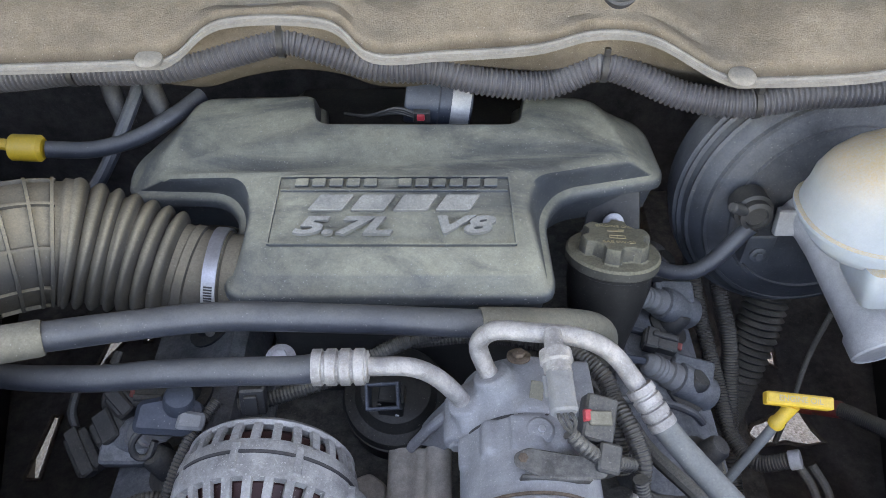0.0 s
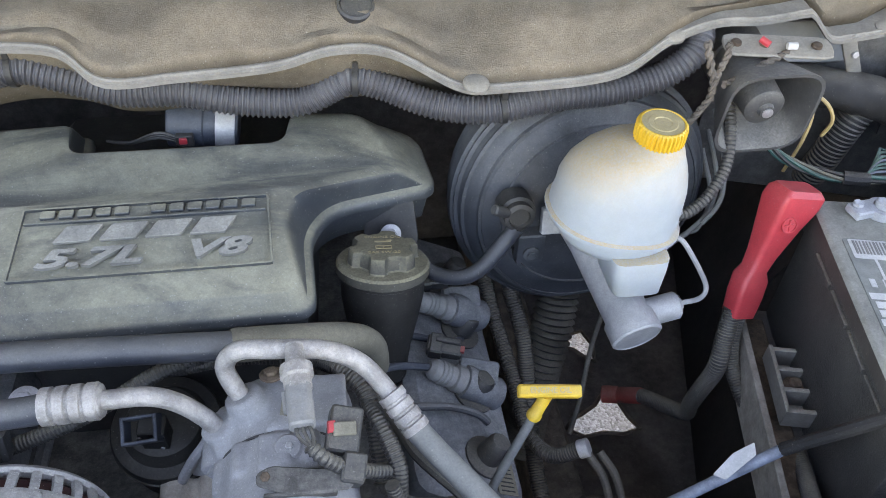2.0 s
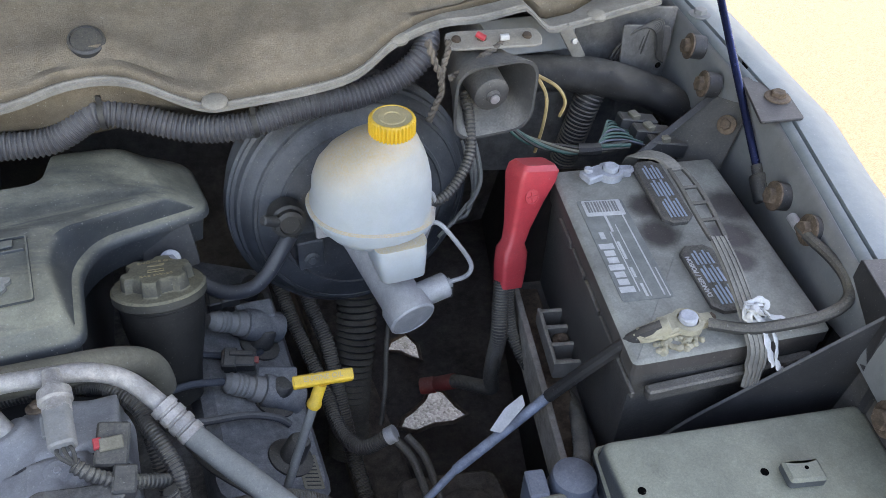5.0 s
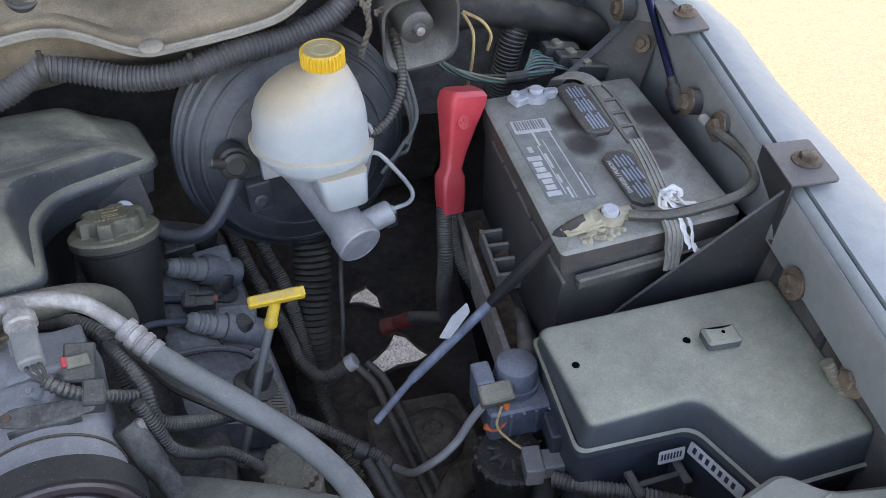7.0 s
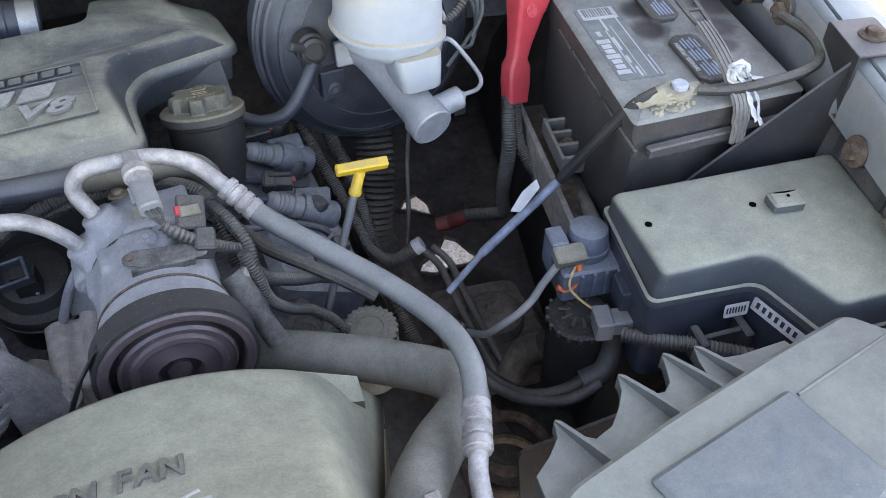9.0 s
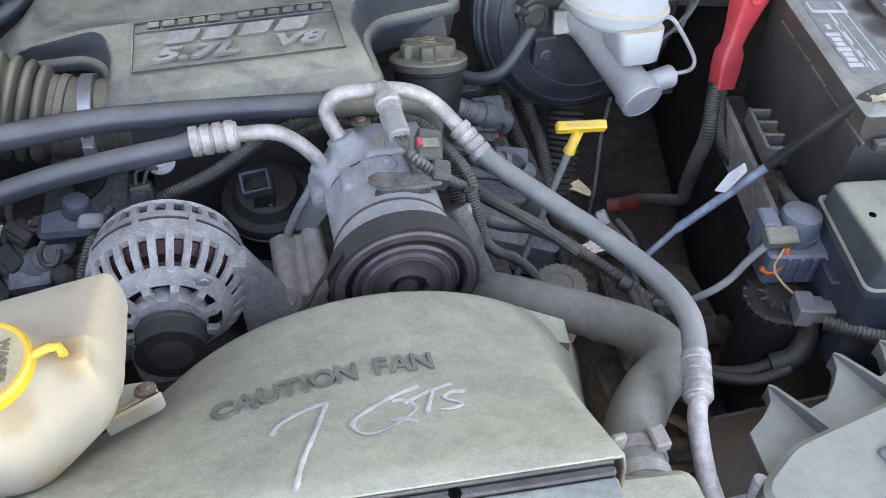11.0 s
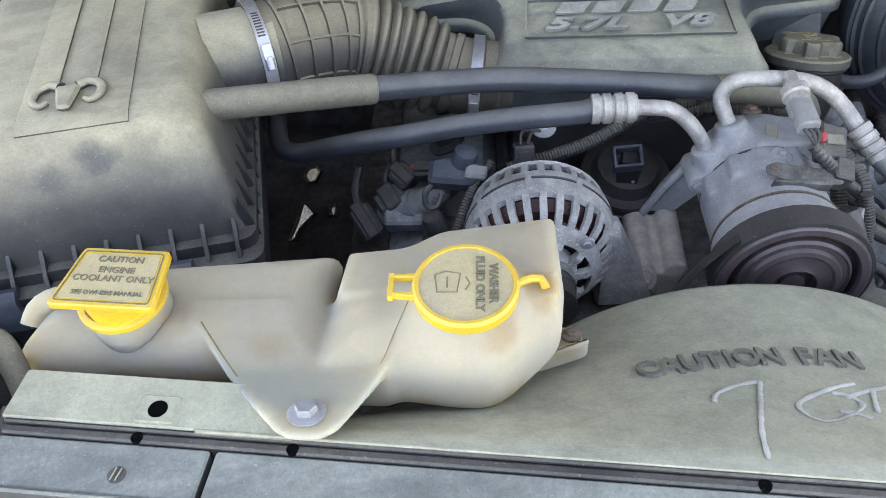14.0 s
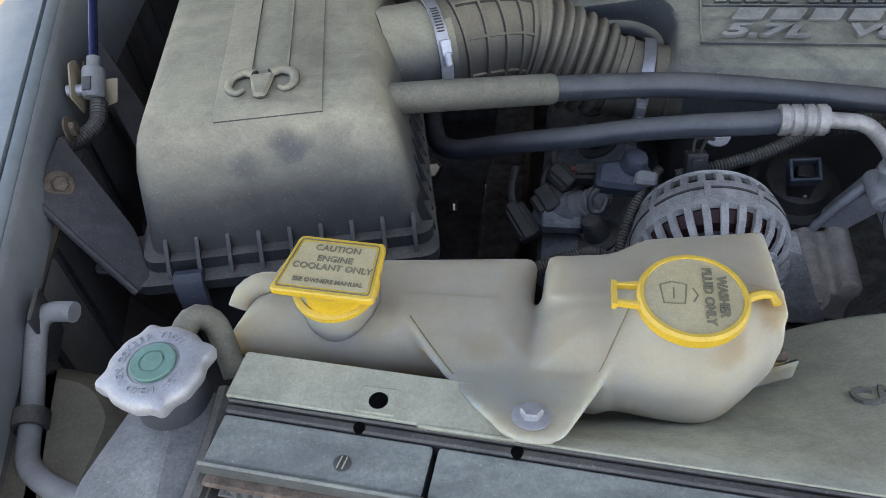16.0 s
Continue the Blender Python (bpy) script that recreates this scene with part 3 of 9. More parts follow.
def moulded(fun, lo, hi, step):
    """A closed mesh round the region where fun(x, y, z) is negative."""
    ax = [np.arange(lo[i], hi[i] + step, step) for i in range(3)]
    F = fun(*np.meshgrid(*ax, indexing="ij"))
    n = F.shape
    S = F < 0
    acc, cnt = np.zeros((n[0] - 1, n[1] - 1, n[2] - 1, 3)), np.zeros((n[0] - 1, n[1] - 1, n[2] - 1))
    view = lambda A, o: A[o[0]:n[0] - 1 + o[0], o[1]:n[1] - 1 + o[1], o[2]:n[2] - 1 + o[2]]
    for axis in range(3):
        for u in (0, 1):
            for v in (0, 1):
                o = [u, v]
                o.insert(axis, 0)
                q = list(o)
                q[axis] = 1
                fa, fb = view(F, o), view(F, q)
                hit = (fa < 0) != (fb < 0)
                t = np.where(hit, fa / np.where(hit, fa - fb, 1), 0)
                for k in range(3):
                    acc[..., k] += np.where(hit, (t if k == axis else o[k]), 0)
                cnt += hit
    on = cnt > 0
    idx = -np.ones(on.shape, int)
    idx[on] = np.arange(on.sum())
    cell = np.argwhere(on)
    pts = (cell + acc[on] / cnt[on][:, None]) * step + np.array([a[0] for a in ax])
    bm = BM()
    vs = [bm.verts.new(p) for p in pts.tolist()]
    for axis in range(3):
        b, c = [k for k in range(3) if k != axis]
        sl0, sl1 = [slice(None)] * 3, [slice(None)] * 3
        sl0[axis], sl1[axis] = slice(0, -1), slice(1, None)
        for e in np.argwhere(S[tuple(sl0)] != S[tuple(sl1)]):
            if e[b] == 0 or e[c] == 0 or e[b] >= n[b] - 1 or e[c] >= n[c] - 1:
                continue
            quad = []
            for db, dc in ((0, 0), (-1, 0), (-1, -1), (0, -1)):
                g = e.copy()
                g[b] += db
                g[c] += dc
                quad.append(vs[idx[tuple(g)]])
            bm.faces.new(quad)
    return bm


# ---- setting ----
bm = BM()
bmesh.ops.create_grid(bm, x_segments=2, y_segments=2, size=300)
tagged(finish(new("ground", bpy.data.meshes.new("ground")), bm, M_GROUND, (0, 0, 0)), "pale sunlit gravel and cracked dirt under the truck", "ground", kind="structure")


def fender(side):
    s = 1 if side == "right" else -1
    f = thing("fender", "silver painted front fender with inner apron of the truck", "fender", (s * 0.9, 0.3, 1.0), "fenders")
    ys = [-0.14 + i * 0.055 for i in range(24)]
    sh_ = -0.012 if s > 0 else 0.0
    xi = lambda y: s * (0.762 + sh_ + 0.335 * y - 0.21 * max(0, y - 0.52))
    wd_ = lambda y, dx: dx if dx < 0.06 else dx * (1 + 0.9 * max(0, 0.4 - y))
    zt = lambda y: 1.125 + 0.085 * y
    drop = lambda y, dz: dz * (1 + 0.9 * min(1, max(0, (y - 0.27) / 0.12))) if dz < -0.05 else dz
    lean = lambda y, dz: s * 0.4 * max(0, 0.3 - y) * -dz
    prof = ([(0.004, -0.05), (0.006, -0.03), (0.010, -0.010), (0.0145, -0.002), (0.019, 0.0015),] ) + [ (0.0235, 0.002), (0.0245, -0.004), (0.0265, -0.004), (0.0275, 0.004), (0.048, 0.005), (0.062, 0.0), (0.08, -0.006), (0.10, -0.017), (0.118, -0.034), (0.132, -0.06), (0.142, -0.12), (0.15, -0.4)]
    bm = BM()
    loft(bm, [[V(xi(y) + s * wd_(y, dx) + (lean(y, dz) if dx < 0.012 else 0), y, zt(y) + dz) for dx, dz in prof] for y in ys], False, False, closed=False)
    o = part("outer_panel", bm, M_PAINT, f)
    sm = o.modifiers.new("thickness", "SOLIDIFY")
    sm.thickness, sm.offset = 0.003, -1
    bm = BM()
    inner = [(0.006, -0.070), (0.0005, -0.067), (0.0, -0.055), (0.0025, -0.03), (0.0065, -0.0115), (0.0105, -0.004)]
    loft(bm, [[V(xi(y) + s * dx + lean(y, dz), y, zt(y) + drop(y, dz)) for dx, dz in inner] for y in ys], False, False, closed=False)
    o = part("inner_apron", bm, M_APRON, f, "dusty dull grey inner apron")
    sm = o.modifiers.new("thickness", "SOLIDIFY")
    sm.thickness, sm.offset = 0.002, 0
    return f, xi, zt


FEN_R, XR, ZR = fender("right")
FEN_L, XL, ZL = fender("left")

# wheel-house liners, firewall, lower shields
def liner(s):
    bm = BM()
    ys = [-0.3 + i * 0.1 for i in range(17)]
    prof = [(0.03, 1.06), (0.02, 0.9), (-0.08, 0.78), (-0.18, 0.62), (-0.24, 0.4)]
    loft(bm, [[V(s * (0.745 + 0.3 * y + dx), y, z) for dx, z in prof] for y in ys], False, False, closed=False)
    w = thing("wheelhouse_liner", "black plastic wheelhouse liner below the fender", "liner", (s * 0.6, 0.3, 0.6), "liners")
    o = part("panel", bm, M_LINER, w)
    sm = o.modifiers.new("thickness", "SOLIDIFY")
    sm.thickness = 0.003
    for k in range(9):
        y = 0.1 + k * 0.09
        bm = BM()
        rows = []
        for y_, up in ((y, 0.0), (y + 0.003, 0.007), (y + 0.012, 0.007), (y + 0.015, 0.0)):
            rows.append([V(s * (0.745 + 0.3 * y_ + dx - up), y_, z + up * 0.5) for dx, z in prof[:4]])
        loft(bm, rows, False, False, closed=False)
        part("rib", bm, M_PLASTIC, w)


liner(1)
liner(-1)
bm = BM()
box(bm, (2.3, 0.04, 0.9), Matrix.Translation((0, 1.26, 0.86)))
tagged(finish(new("wall_firewall", bpy.data.meshes.new("wall_firewall")), bm, M_UNDER, (0, 0, 0)), "dark grimy firewall behind the engine", "firewall", kind="structure")
for s in (-1, 1):
    bm = BM()
    box(bm, (0.08, 1.7, 0.16), Matrix.Translation((s * 0.44, 0.45, 0.5)), 0.01, 0.006)
    solid("frame_rail", bm, M_GRIME, "grimy black steel chassis frame rail", "frame rail", (s * 0.44, 0.45, 0.42), "frame rails")

# open hood above, out of view; it keeps the sun off the bay
bm = BM()
hinge, tip = V(0, 0.905, 1.31), V(0, 0.0, 2.33)
loft(bm, [[V(-1.2, 0, 0) + hinge, V(0, 0.02, 0.02) + hinge, V(1.2, 0, 0) + hinge], [V(-1.1, 0, 0) + tip, V(0, 0.02, 0.02) + tip, V(1.1, 0, 0) + tip]], False, False, False)
o = solid("open_hood", bm, M_INNERPAINT, "raised dull grey truck hood held by gas struts", "hood", (0, 0.86, 1.36))
o.modifiers.new("thickness", "SOLIDIFY").thickness = 0.02

# cowl
EDGE = [(-0.95, 0.70, 1.22), (-0.6, 0.67, 1.222), (-0.30, 0.665, 1.232), (-0.262, 0.67, 1.236), (-0.215, 0.69, 1.262), (-0.115, 0.69, 1.262), (-0.07, 0.672, 1.236), (0.0, 0.675, 1.236), (0.09, 0.68, 1.24), (0.15, 0.695, 1.247), (0.205, 0.685, 1.247),
        (0.27, 0.655, 1.224), (0.31, 0.65, 1.222), (0.43, 0.652, 1.230), (0.497, 0.678, 1.252), (0.56, 0.708, 1.253), (0.614, 0.722, 1.246), (0.651, 0.73, 1.245), (0.682, 0.739, 1.244), (0.698, 0.745, 1.239), (0.729, 0.743, 1.209), (0.75, 0.744, 1.207), (0.805, 0.754, 1.207), (0.861, 0.764, 1.209), (0.922, 0.773, 1.211)]
cowl = thing("cowl_panel", "dusty tan felt-covered cowl panel with grey lip above the firewall", "cowl", (0, 0.8, 1.2), kind="structure")
E2 = spline(EDGE, 0.01)


def hump(x, v):
    return 0.010 * math.sin(x * 17 + 1.0) * v + 0.006 * math.sin(x * 41) * v


bm = BM()
rows = []
for v, dy, dz in ((0, -0.012, 0.006), (0.1, -0.004, 0.0165), (0.2, 0.012, 0.0175), (0.24, 0.02, 0.029), (0.34, 0.045, 0.033), (0.5, 0.085, 0.045), (0.75, 0.16, 0.085), (1, 0.3, 0.15)):
    rows.append([V(p.x, (p.y * (1 - v) + 0.69 * v) + dy + (0.02 * max(0, min(1, (p.x - 0.5) / 0.12)) + 0.035 * max(0, min(1, (p.x - 0.78) / 0.1))) * (1 - v) + 0.02 * (1 - v), (p.z * (1 - v) + 1.245 * v) + dz + hump(p.x, min(1, v * 3))) for p in E2])
loft(bm, rows, False, False, False)
o = part("insulation_pad", bm, M_FELT, cowl, "dusty tan felt insulation", 60)
o.modifiers.new("thickness", "SOLIDIFY").thickness = 0.006
bm = BM()
loft(bm, [[p + V(0, dy, dz) for p in E2] for dy, dz in ((0.075, 0.012), (0.010, 0.004), (0.008, 0.0058), (0.005, 0.0058), (0.004, 0.0035), (0.0, 0.0022), (0.0, -0.002), (0.005, -0.003))], False, False, False)
o = part("lip_strip", bm, M_LIP, cowl, "dusty grey front lip")
o.modifiers.new("thickness", "SOLIDIFY").thickness = 0.0025
bm = BM()
loft(bm, [[V(p.x, 0.675 + dy, 1.215 + dz + 0.35 * (p.z - 1.235) + 0.006 * math.sin(p.x * 30)) for p in E2 if p.x < 0.47] for dy, dz in ((0.06, 0.02), (0.065, -0.02), (0.085, -0.05), (0.2, -0.07), (0.32, -0.08))], False, False, False)
o = part("lower_pad", bm, M_FELT, cowl, "tan felt on the underside", 60)
o.modifiers.new("thickness", "SOLIDIFY").thickness = 0.008
# unseen sheet added to keep light out of the gap behind the pad
bm = BM()
box(bm, (2.2, 0.36, 0.02), Matrix.Translation((0, 1.135, 1.395)), 0.004, 0.003)
part("rear_cover", bm, M_PLASTIC, cowl, "unseen black cover that shades the gap behind the cowl")
for p in ((-0.285, 0.664, 1.238), (0.288, 0.648, 1.228), (0.502, 0.684, 1.254), (0.812, 0.758, 1.209)):
    bm = BM()
    lathe(bm, [(0.0135, -0.005), (0.0135, -0.0015), (0.0115, 0.0002), (0.004, 0.0012)], V(*p) + V(0, 0.006, 0.0045), (0, -0.2, 1), 24)
    part("push_clip", bm, M_LIP, cowl, "round dusty push clip")
for p in ((0.176, 0.735, 1.2795),):
    bm = BM()
    lathe(bm, [(0.019, -0.008), (0.019, -0.001), (0.0165, 0.001), (0.0155, -0.001), (0.004, -0.0005)], p, (0, -0.5, 1), 28)
    part("plug", bm, M_PLASTIC, cowl, "round dark rubber plug")

# conduit along the cowl
HARN = [(-0.62, 0.74, 1.165), (-0.47, 0.735, 1.178), (-0.398, 0.735, 1.186), (-0.34, 0.735, 1.186), (-0.279, 0.735, 1.192), (-0.216, 0.735, 1.21), (-0.166, 0.735, 1.223), (-0.128, 0.735, 1.212), (-0.071, 0.735, 1.191), (-0.011, 0.735, 1.187), (0.049, 0.735, 1.172), (0.111, 0.735, 1.168), (0.153, 0.735, 1.187), (0.171, 0.733, 1.194), (0.203, 0.73, 1.185), (0.258, 0.716, 1.167), (0.315, 0.70, 1.168), (0.387, 0.70, 1.18), (0.453, 0.70, 1.184), (0.506, 0.70, 1.2), (0.537, 0.702, 1.223), (0.549, 0.72, 1.238), (0.556, 0.76, 1.236)]
con = thing("wiring_conduit", "dusty black corrugated wiring conduit tied below the cowl", "conduit", (0, 0.71, 1.15))
bm = BM()
ribbed(bm, HARN, 0.0162, 0.0056, 0.002, 20)
part("corrugated_tube", bm, M_HARN, con)
for p, d in (((-0.396, 0.735, 1.187), (1, 0, 0.0)), ((-0.168, 0.735, 1.222), (1, 0, 0.0)), ((0.172, 0.733, 1.193), (1, -0.1, 0)), ((0.33, 0.70, 1.17), (1, 0, 0.1))):
    bm = BM()
    hoop(bm, [(0.0155, -0.003), (0.0178, -0.003), (0.0178, 0.003), (0.0155, 0.003)], p, d, 20)
    box(bm, (0.006, 0.009, 0.012), Matrix.Translation(V(*p) + V(0, -0.004, 0.019)), 0.001, 0.001)
    part("cable_tie", bm, M_BLACK, con)

# ---- engine cover ----
cov = thing("engine_cover", "dusty black plastic V8 engine cover with raised lettering", "engine cover", (-0.05, 0.65, 1.02))
LIP = [(-0.222, 0.520, 1.055), (0.115, 0.520, 1.055), (0.112, 0.635, 1.052), (0.138, 0.682, 1.046), (0.266, 0.722, 1.036), (0.252, 0.81, 1.05), (0.195, 0.84, 1.058), (0.088, 0.84, 1.058), (0.080, 0.752, 1.06),
       (-0.138, 0.752, 1.06), (-0.146, 0.84, 1.058), (-0.315, 0.84, 1.058), (-0.372, 0.735, 1.045), (-0.366, 0.69, 1.036), (-0.248, 0.675, 1.046), (-0.222, 0.635, 1.052)]
TOP = [(-0.204, 0.536, 1.079), (0.101, 0.536, 1.079), (0.088, 0.618, 1.101), (0.100, 0.655, 1.106), (0.225, 0.722, 1.075), (0.205, 0.762, 1.092), (0.178, 0.80, 1.108), (0.096, 0.80, 1.112), (0.086, 0.735, 1.118),
       (-0.142, 0.735, 1.118), (-0.154, 0.80, 1.112), (-0.29, 0.80, 1.108), (-0.330, 0.718, 1.078), (-0.322, 0.692, 1.07), (-0.216, 0.652, 1.106), (-0.200, 0.61, 1.10)]
RR = [0.025, 0.025, 0.03, 0.035, 0.02, 0.02, 0.02, 0.012, 0.018, 0.018, 0.012, 0.02, 0.02, 0.02, 0.035, 0.03]
lip, top = rnd(LIP, RR, 5), rnd(TOP, RR, 5)
flat2 = lambda q: [Vector((p.x, p.y)) for p in q]


def ring3(q, d, dz):
    return [V(a.x, a.y, p.z + dz) for a, p in zip(inset(flat2(q), d), q)]


bm = BM()
mid = [a.lerp(b, 0.82) for a, b in zip(ring3(lip, 0.008, 0.011), top)]
loft(bm, [ring3(lip, 0.014, -0.045), ring3(lip, 0.007, -0.006), ring3(lip, 0.0, -0.004), ring3(lip, 0.0, 0.004), ring3(lip, 0.004, 0.009), ring3(lip, 0.009, 0.011), mid, ring3(top, 0.002, -0.001), ring3(top, 0.008, 0.0015)])
part("shell", bm, M_COVER, cov, "", 40)
PM = basis((-0.052, 0.605, 1.1012), (0, -0.18, 1))
bm = BM()
fr = rnd([(-0.126, -0.044), (0.127, -0.044), (0.123, 0.046), (-0.122, 0.046)], 0.003, 2)
fi = inset(fr, 0.002)
fl = lambda q, z: [PM @ V(p.x, p.y, z) for p in q]
loft(bm, [fl(fr, -0.002), fl(fr, 0.0018), fl(fi, 0.0018), fl(fi, -0.002)], False, False)
part("badge_frame", bm, M_COVER, cov, "raised thin frame round the lettering")
bm = BM()
prism(bm, [(-0.119, 0.0255), (0.12, 0.0255), (0.12, 0.0275), (-0.119, 0.0275)], -0.002, 0.0018, PM, 0, 0.0003)
part("badge_rule", bm, M_COVER, cov)


def glyphs(x0, x1, y, h, n, sh, material, gap=(), wide=0.72):
    st = (x1 - x0) / n
    for i in range(n):
        if i in gap:
            continue
        bm = BM()
        a = x0 + i * st
        prism(bm, [(a, y - h / 2), (a + st * wide, y - h / 2), (a + st * wide + sh, y + h / 2), (a + sh, y + h / 2)], -0.0015, 0.0026, PM, 0.002, 0.0006)
        part("raised_mark", bm, material, cov, "plain raised mark in place of a brand letter")


glyphs(-0.105, 0.113, 0.0365, 0.010, 12, 0.001, M_COVER, gap=(5,), wide=0.8)
glyphs(-0.088, 0.088, 0.0095, 0.0205, 4, 0.012, M_EMBOSS, wide=0.8)
text("5.7L", 0.029, PM @ Matrix.Translation((-0.052, -0.0215, 0.0006)), M_EMBOSS, cov, 0.0022, sx=2.0, shear=0.3, bold=0.0011)
text("V8", 0.029, PM @ Matrix.Translation((0.068, -0.0205, 0.0006)), M_EMBOSS, cov, 0.0022, sx=1.9, shear=0.3, bold=0.0011)

# ---- air box and duct ----
AB = Matrix.Translation((-0.6, 0.222, 0)) @ pose(0, 0, 0, 0, 0, 13)
ab = thing("air_filter_box", "dusty black plastic air filter box with ribbed base", "air box", (-0.62, 0.4, 0.9))


def abring(w0, w1, y0, y1, z, r):
    return [AB @ V(p.x, p.y, z) for p in rnd([(-w0, y0), (w1, y0), (w1 + 0.0, y1), (-w0, y1)], r, 4)]


bm = BM()
loft(bm, [abring(0.138, 0.142, 0.02, 0.44, 1.05, 0.02), abring(0.136, 0.139, 0.022, 0.438, 1.075, 0.025), abring(0.134, 0.134, 0.027, 0.43, 1.105, 0.03), abring(0.132, 0.129, 0.037, 0.42, 1.132, 0.03), abring(0.128, 0.121, 0.051, 0.41, 1.152, 0.03),
          abring(0.122, 0.112, 0.066, 0.40, 1.163, 0.03), abring(0.112, 0.102, 0.083, 0.39, 1.168, 0.03), abring(0.10, 0.09, 0.1, 0.38, 1.169, 0.03)])
lid = part("lid", bm, M_AIRBOX, ab, "rounded dusty lid", 60)
bm = BM()
loft(bm, [abring(0.13, 0.135, 0.03, 0.43, 0.88, 0.02), abring(0.14, 0.145, 0.015, 0.445, 1.02, 0.02), abring(0.158, 0.154, -0.008, 0.455, 1.022, 0.02), abring(0.158, 0.154, -0.008, 0.455, 1.034, 0.02), abring(0.145, 0.15, 0.008, 0.447, 1.036, 0.02), abring(0.145, 0.15, 0.008, 0.447, 1.05, 0.02)])
part("base", bm, M_PLASTIC, ab)
for i in range(9):
    x = -0.118 + i * 0.031
    bm = BM()
    loft(bm, [[AB @ V(x + sx, y, z) for y, z in ((-0.002, 1.036), (0.003, 1.046), (0.022, 1.068), (0.026, 1.036))] for sx in (-0.002, 0.002)])
    part("rib", bm, M_PLASTIC, ab)
for i in range(13):
    y = 0.03 + i * 0.031
    bm = BM()
    loft(bm, [[AB @ V(x, y + sy, z) for x, z in ((0.152, 1.036), (0.150, 1.046), (0.138, 1.088), (0.132, 1.036))] for sy in (-0.002, 0.002)])
    part("rib", bm, M_PLASTIC, ab)
bm = BM()
zl = lambda y: float(np.interp(y, [0.051, 0.066, 0.083, 0.1], [1.152, 1.163, 1.168, 1.169]))
loft(bm, [[AB @ V(x, y, zl(y) + h_) for x, h_ in ((-0.049, -0.004), (-0.049, 0.0014 * k_), (-0.048, 0.0018 * k_), (0.0545, 0.0018 * k_), (0.0555, 0.0014 * k_), (0.0555, -0.004))] for y, k_ in ((0.071, -1), (0.0712, 0.8), (0.073, 1), (0.078, 1), (0.083, 1), (0.09, 1), (0.1, 1), (0.2, 1), (0.37, 1))])
part("raised_panel", bm, M_AIRBOX, ab, "shallow raised rectangle on the lid")
for x in (-0.0175, 0.020):
    bm = BM()
    prism(bm, [(x - 0.0013, 0.138), (x + 0.0013, 0.138), (x + 0.0013, 0.365), (x - 0.0013, 0.365)], 1.167, 1.1732, AB, 0, 0.0004)
    part("raised_line", bm, M_AIRBOX, ab)
bm = BM()
lg = AB @ Matrix.Translation((-0.004, 0.112, 1.1712))
prism(bm, [(-0.013, 0.02), (0.013, 0.02), (0.010, 0.0), (0.006, -0.02), (-0.006, -0.02), (-0.010, 0.0)], 0, 0.0075, lg, 0.004, 0.003)
for s in (-1, 1):
    ph_ = spline([lg @ V(s * 0.008, 0.021, 0.0035), lg @ V(s * 0.019, 0.026, 0.0035), lg @ V(s * 0.031, 0.017, 0.0035), lg @ V(s * 0.032, 0.0, 0.0035), lg @ V(s * 0.024, -0.009, 0.0035), lg @ V(s * 0.018, -0.004, 0.0035)], 0.002)
    sweep(bm, ph_, [0.0068 - 0.0035 * i / len(ph_) for i in range(len(ph_))], 12, 0.75)
part("emblem", bm, M_AIRBOX, ab, "plain raised emblem on the lid")
for x in (-0.098, 0.07):
    bm = BM()
    m0 = AB @ Matrix.Translation((x, -0.012, 1.03))
    loft(bm, [[m0 @ V(dx, y, z) for y, z in ((0.014, 0.012), (0.004, 0.016), (-0.004, 0.008), (-0.005, -0.03), (0.0, -0.032), (0.004, -0.01), (0.014, 0.004))] for dx in (-0.014, -0.0125, 0.0125, 0.014)])
    part("latch", bm, M_BLUEGREY, ab, "plastic side latch", 50)
ear = AB @ Matrix.Translation((-0.175, 0.045, 1.03))
bm = BM()
prism(bm, rnd([(-0.03, -0.02), (0.035, -0.03), (0.035, 0.03), (-0.02, 0.025)], 0.012, 4), -0.004, 0.002, ear, 0, 0.001)
e_ = part("mount_ear", bm, M_PLASTIC, ab, "dusty mounting ear with rubber grommet")
bm = BM()
hoop(bm, [(0.012, 0.0), (0.012, 0.005), (0.0075, 0.0055), (0.0075, 0.0)], ear @ V(-0.004, 0, 0.002), (0, 0, 1), 24)
part("grommet", bm, M_RUBBER, e_)
bm = BM()
lathe(bm, [(0.062, -0.05), (0.062, 0.03), (0.058, 0.032)], (-0.505, 0.515, 1.1), (1, 0.45, -0.05), 32)
part("outlet", bm, M_AIRBOX, ab, "round outlet neck")
m0 = basis((-0.50, 0.462, 1.098), (0, -1, 0.2))
bm = BM()
box(bm, (0.05, 0.03, 0.012), Matrix.Translation((-0.498, 0.455, 1.088)) @ pose(0, 0, 0, 20, 0, 10), 0.003, 0.002)
part("bracket_tab", bm, M_PLASTIC, ab)

duct = thing("intake_duct", "dusty tan-black rubber intake duct with bellows and clamps", "duct", (-0.36, 0.58, 0.98))
DP = [(-0.50, 0.518, 1.10), (-0.455, 0.545, 1.098), (-0.40, 0.575, 1.085), (-0.345, 0.585, 1.062), (-0.29, 0.583, 1.042), (-0.245, 0.578, 1.03), (-0.19, 0.575, 1.025)]
path = spline(DP, 0.002)
n_ = len(path)
cut_ = lambda a, b: path[int(a * (n_ - 1)):int(b * (n_ - 1)) + 1]
seg_ = cut_(0.0, 0.40)
bm = BM()
rad = [0.0625 + (0.0035 if abs(i / len(seg_) - 0.5) > 0.42 else 0.0) for i in range(len(seg_))]
sweep(bm, seg_, rad, 40)
elbow = part("elbow", bm, M_DUCT, duct, "rubber elbow with raised box ribs", 60)
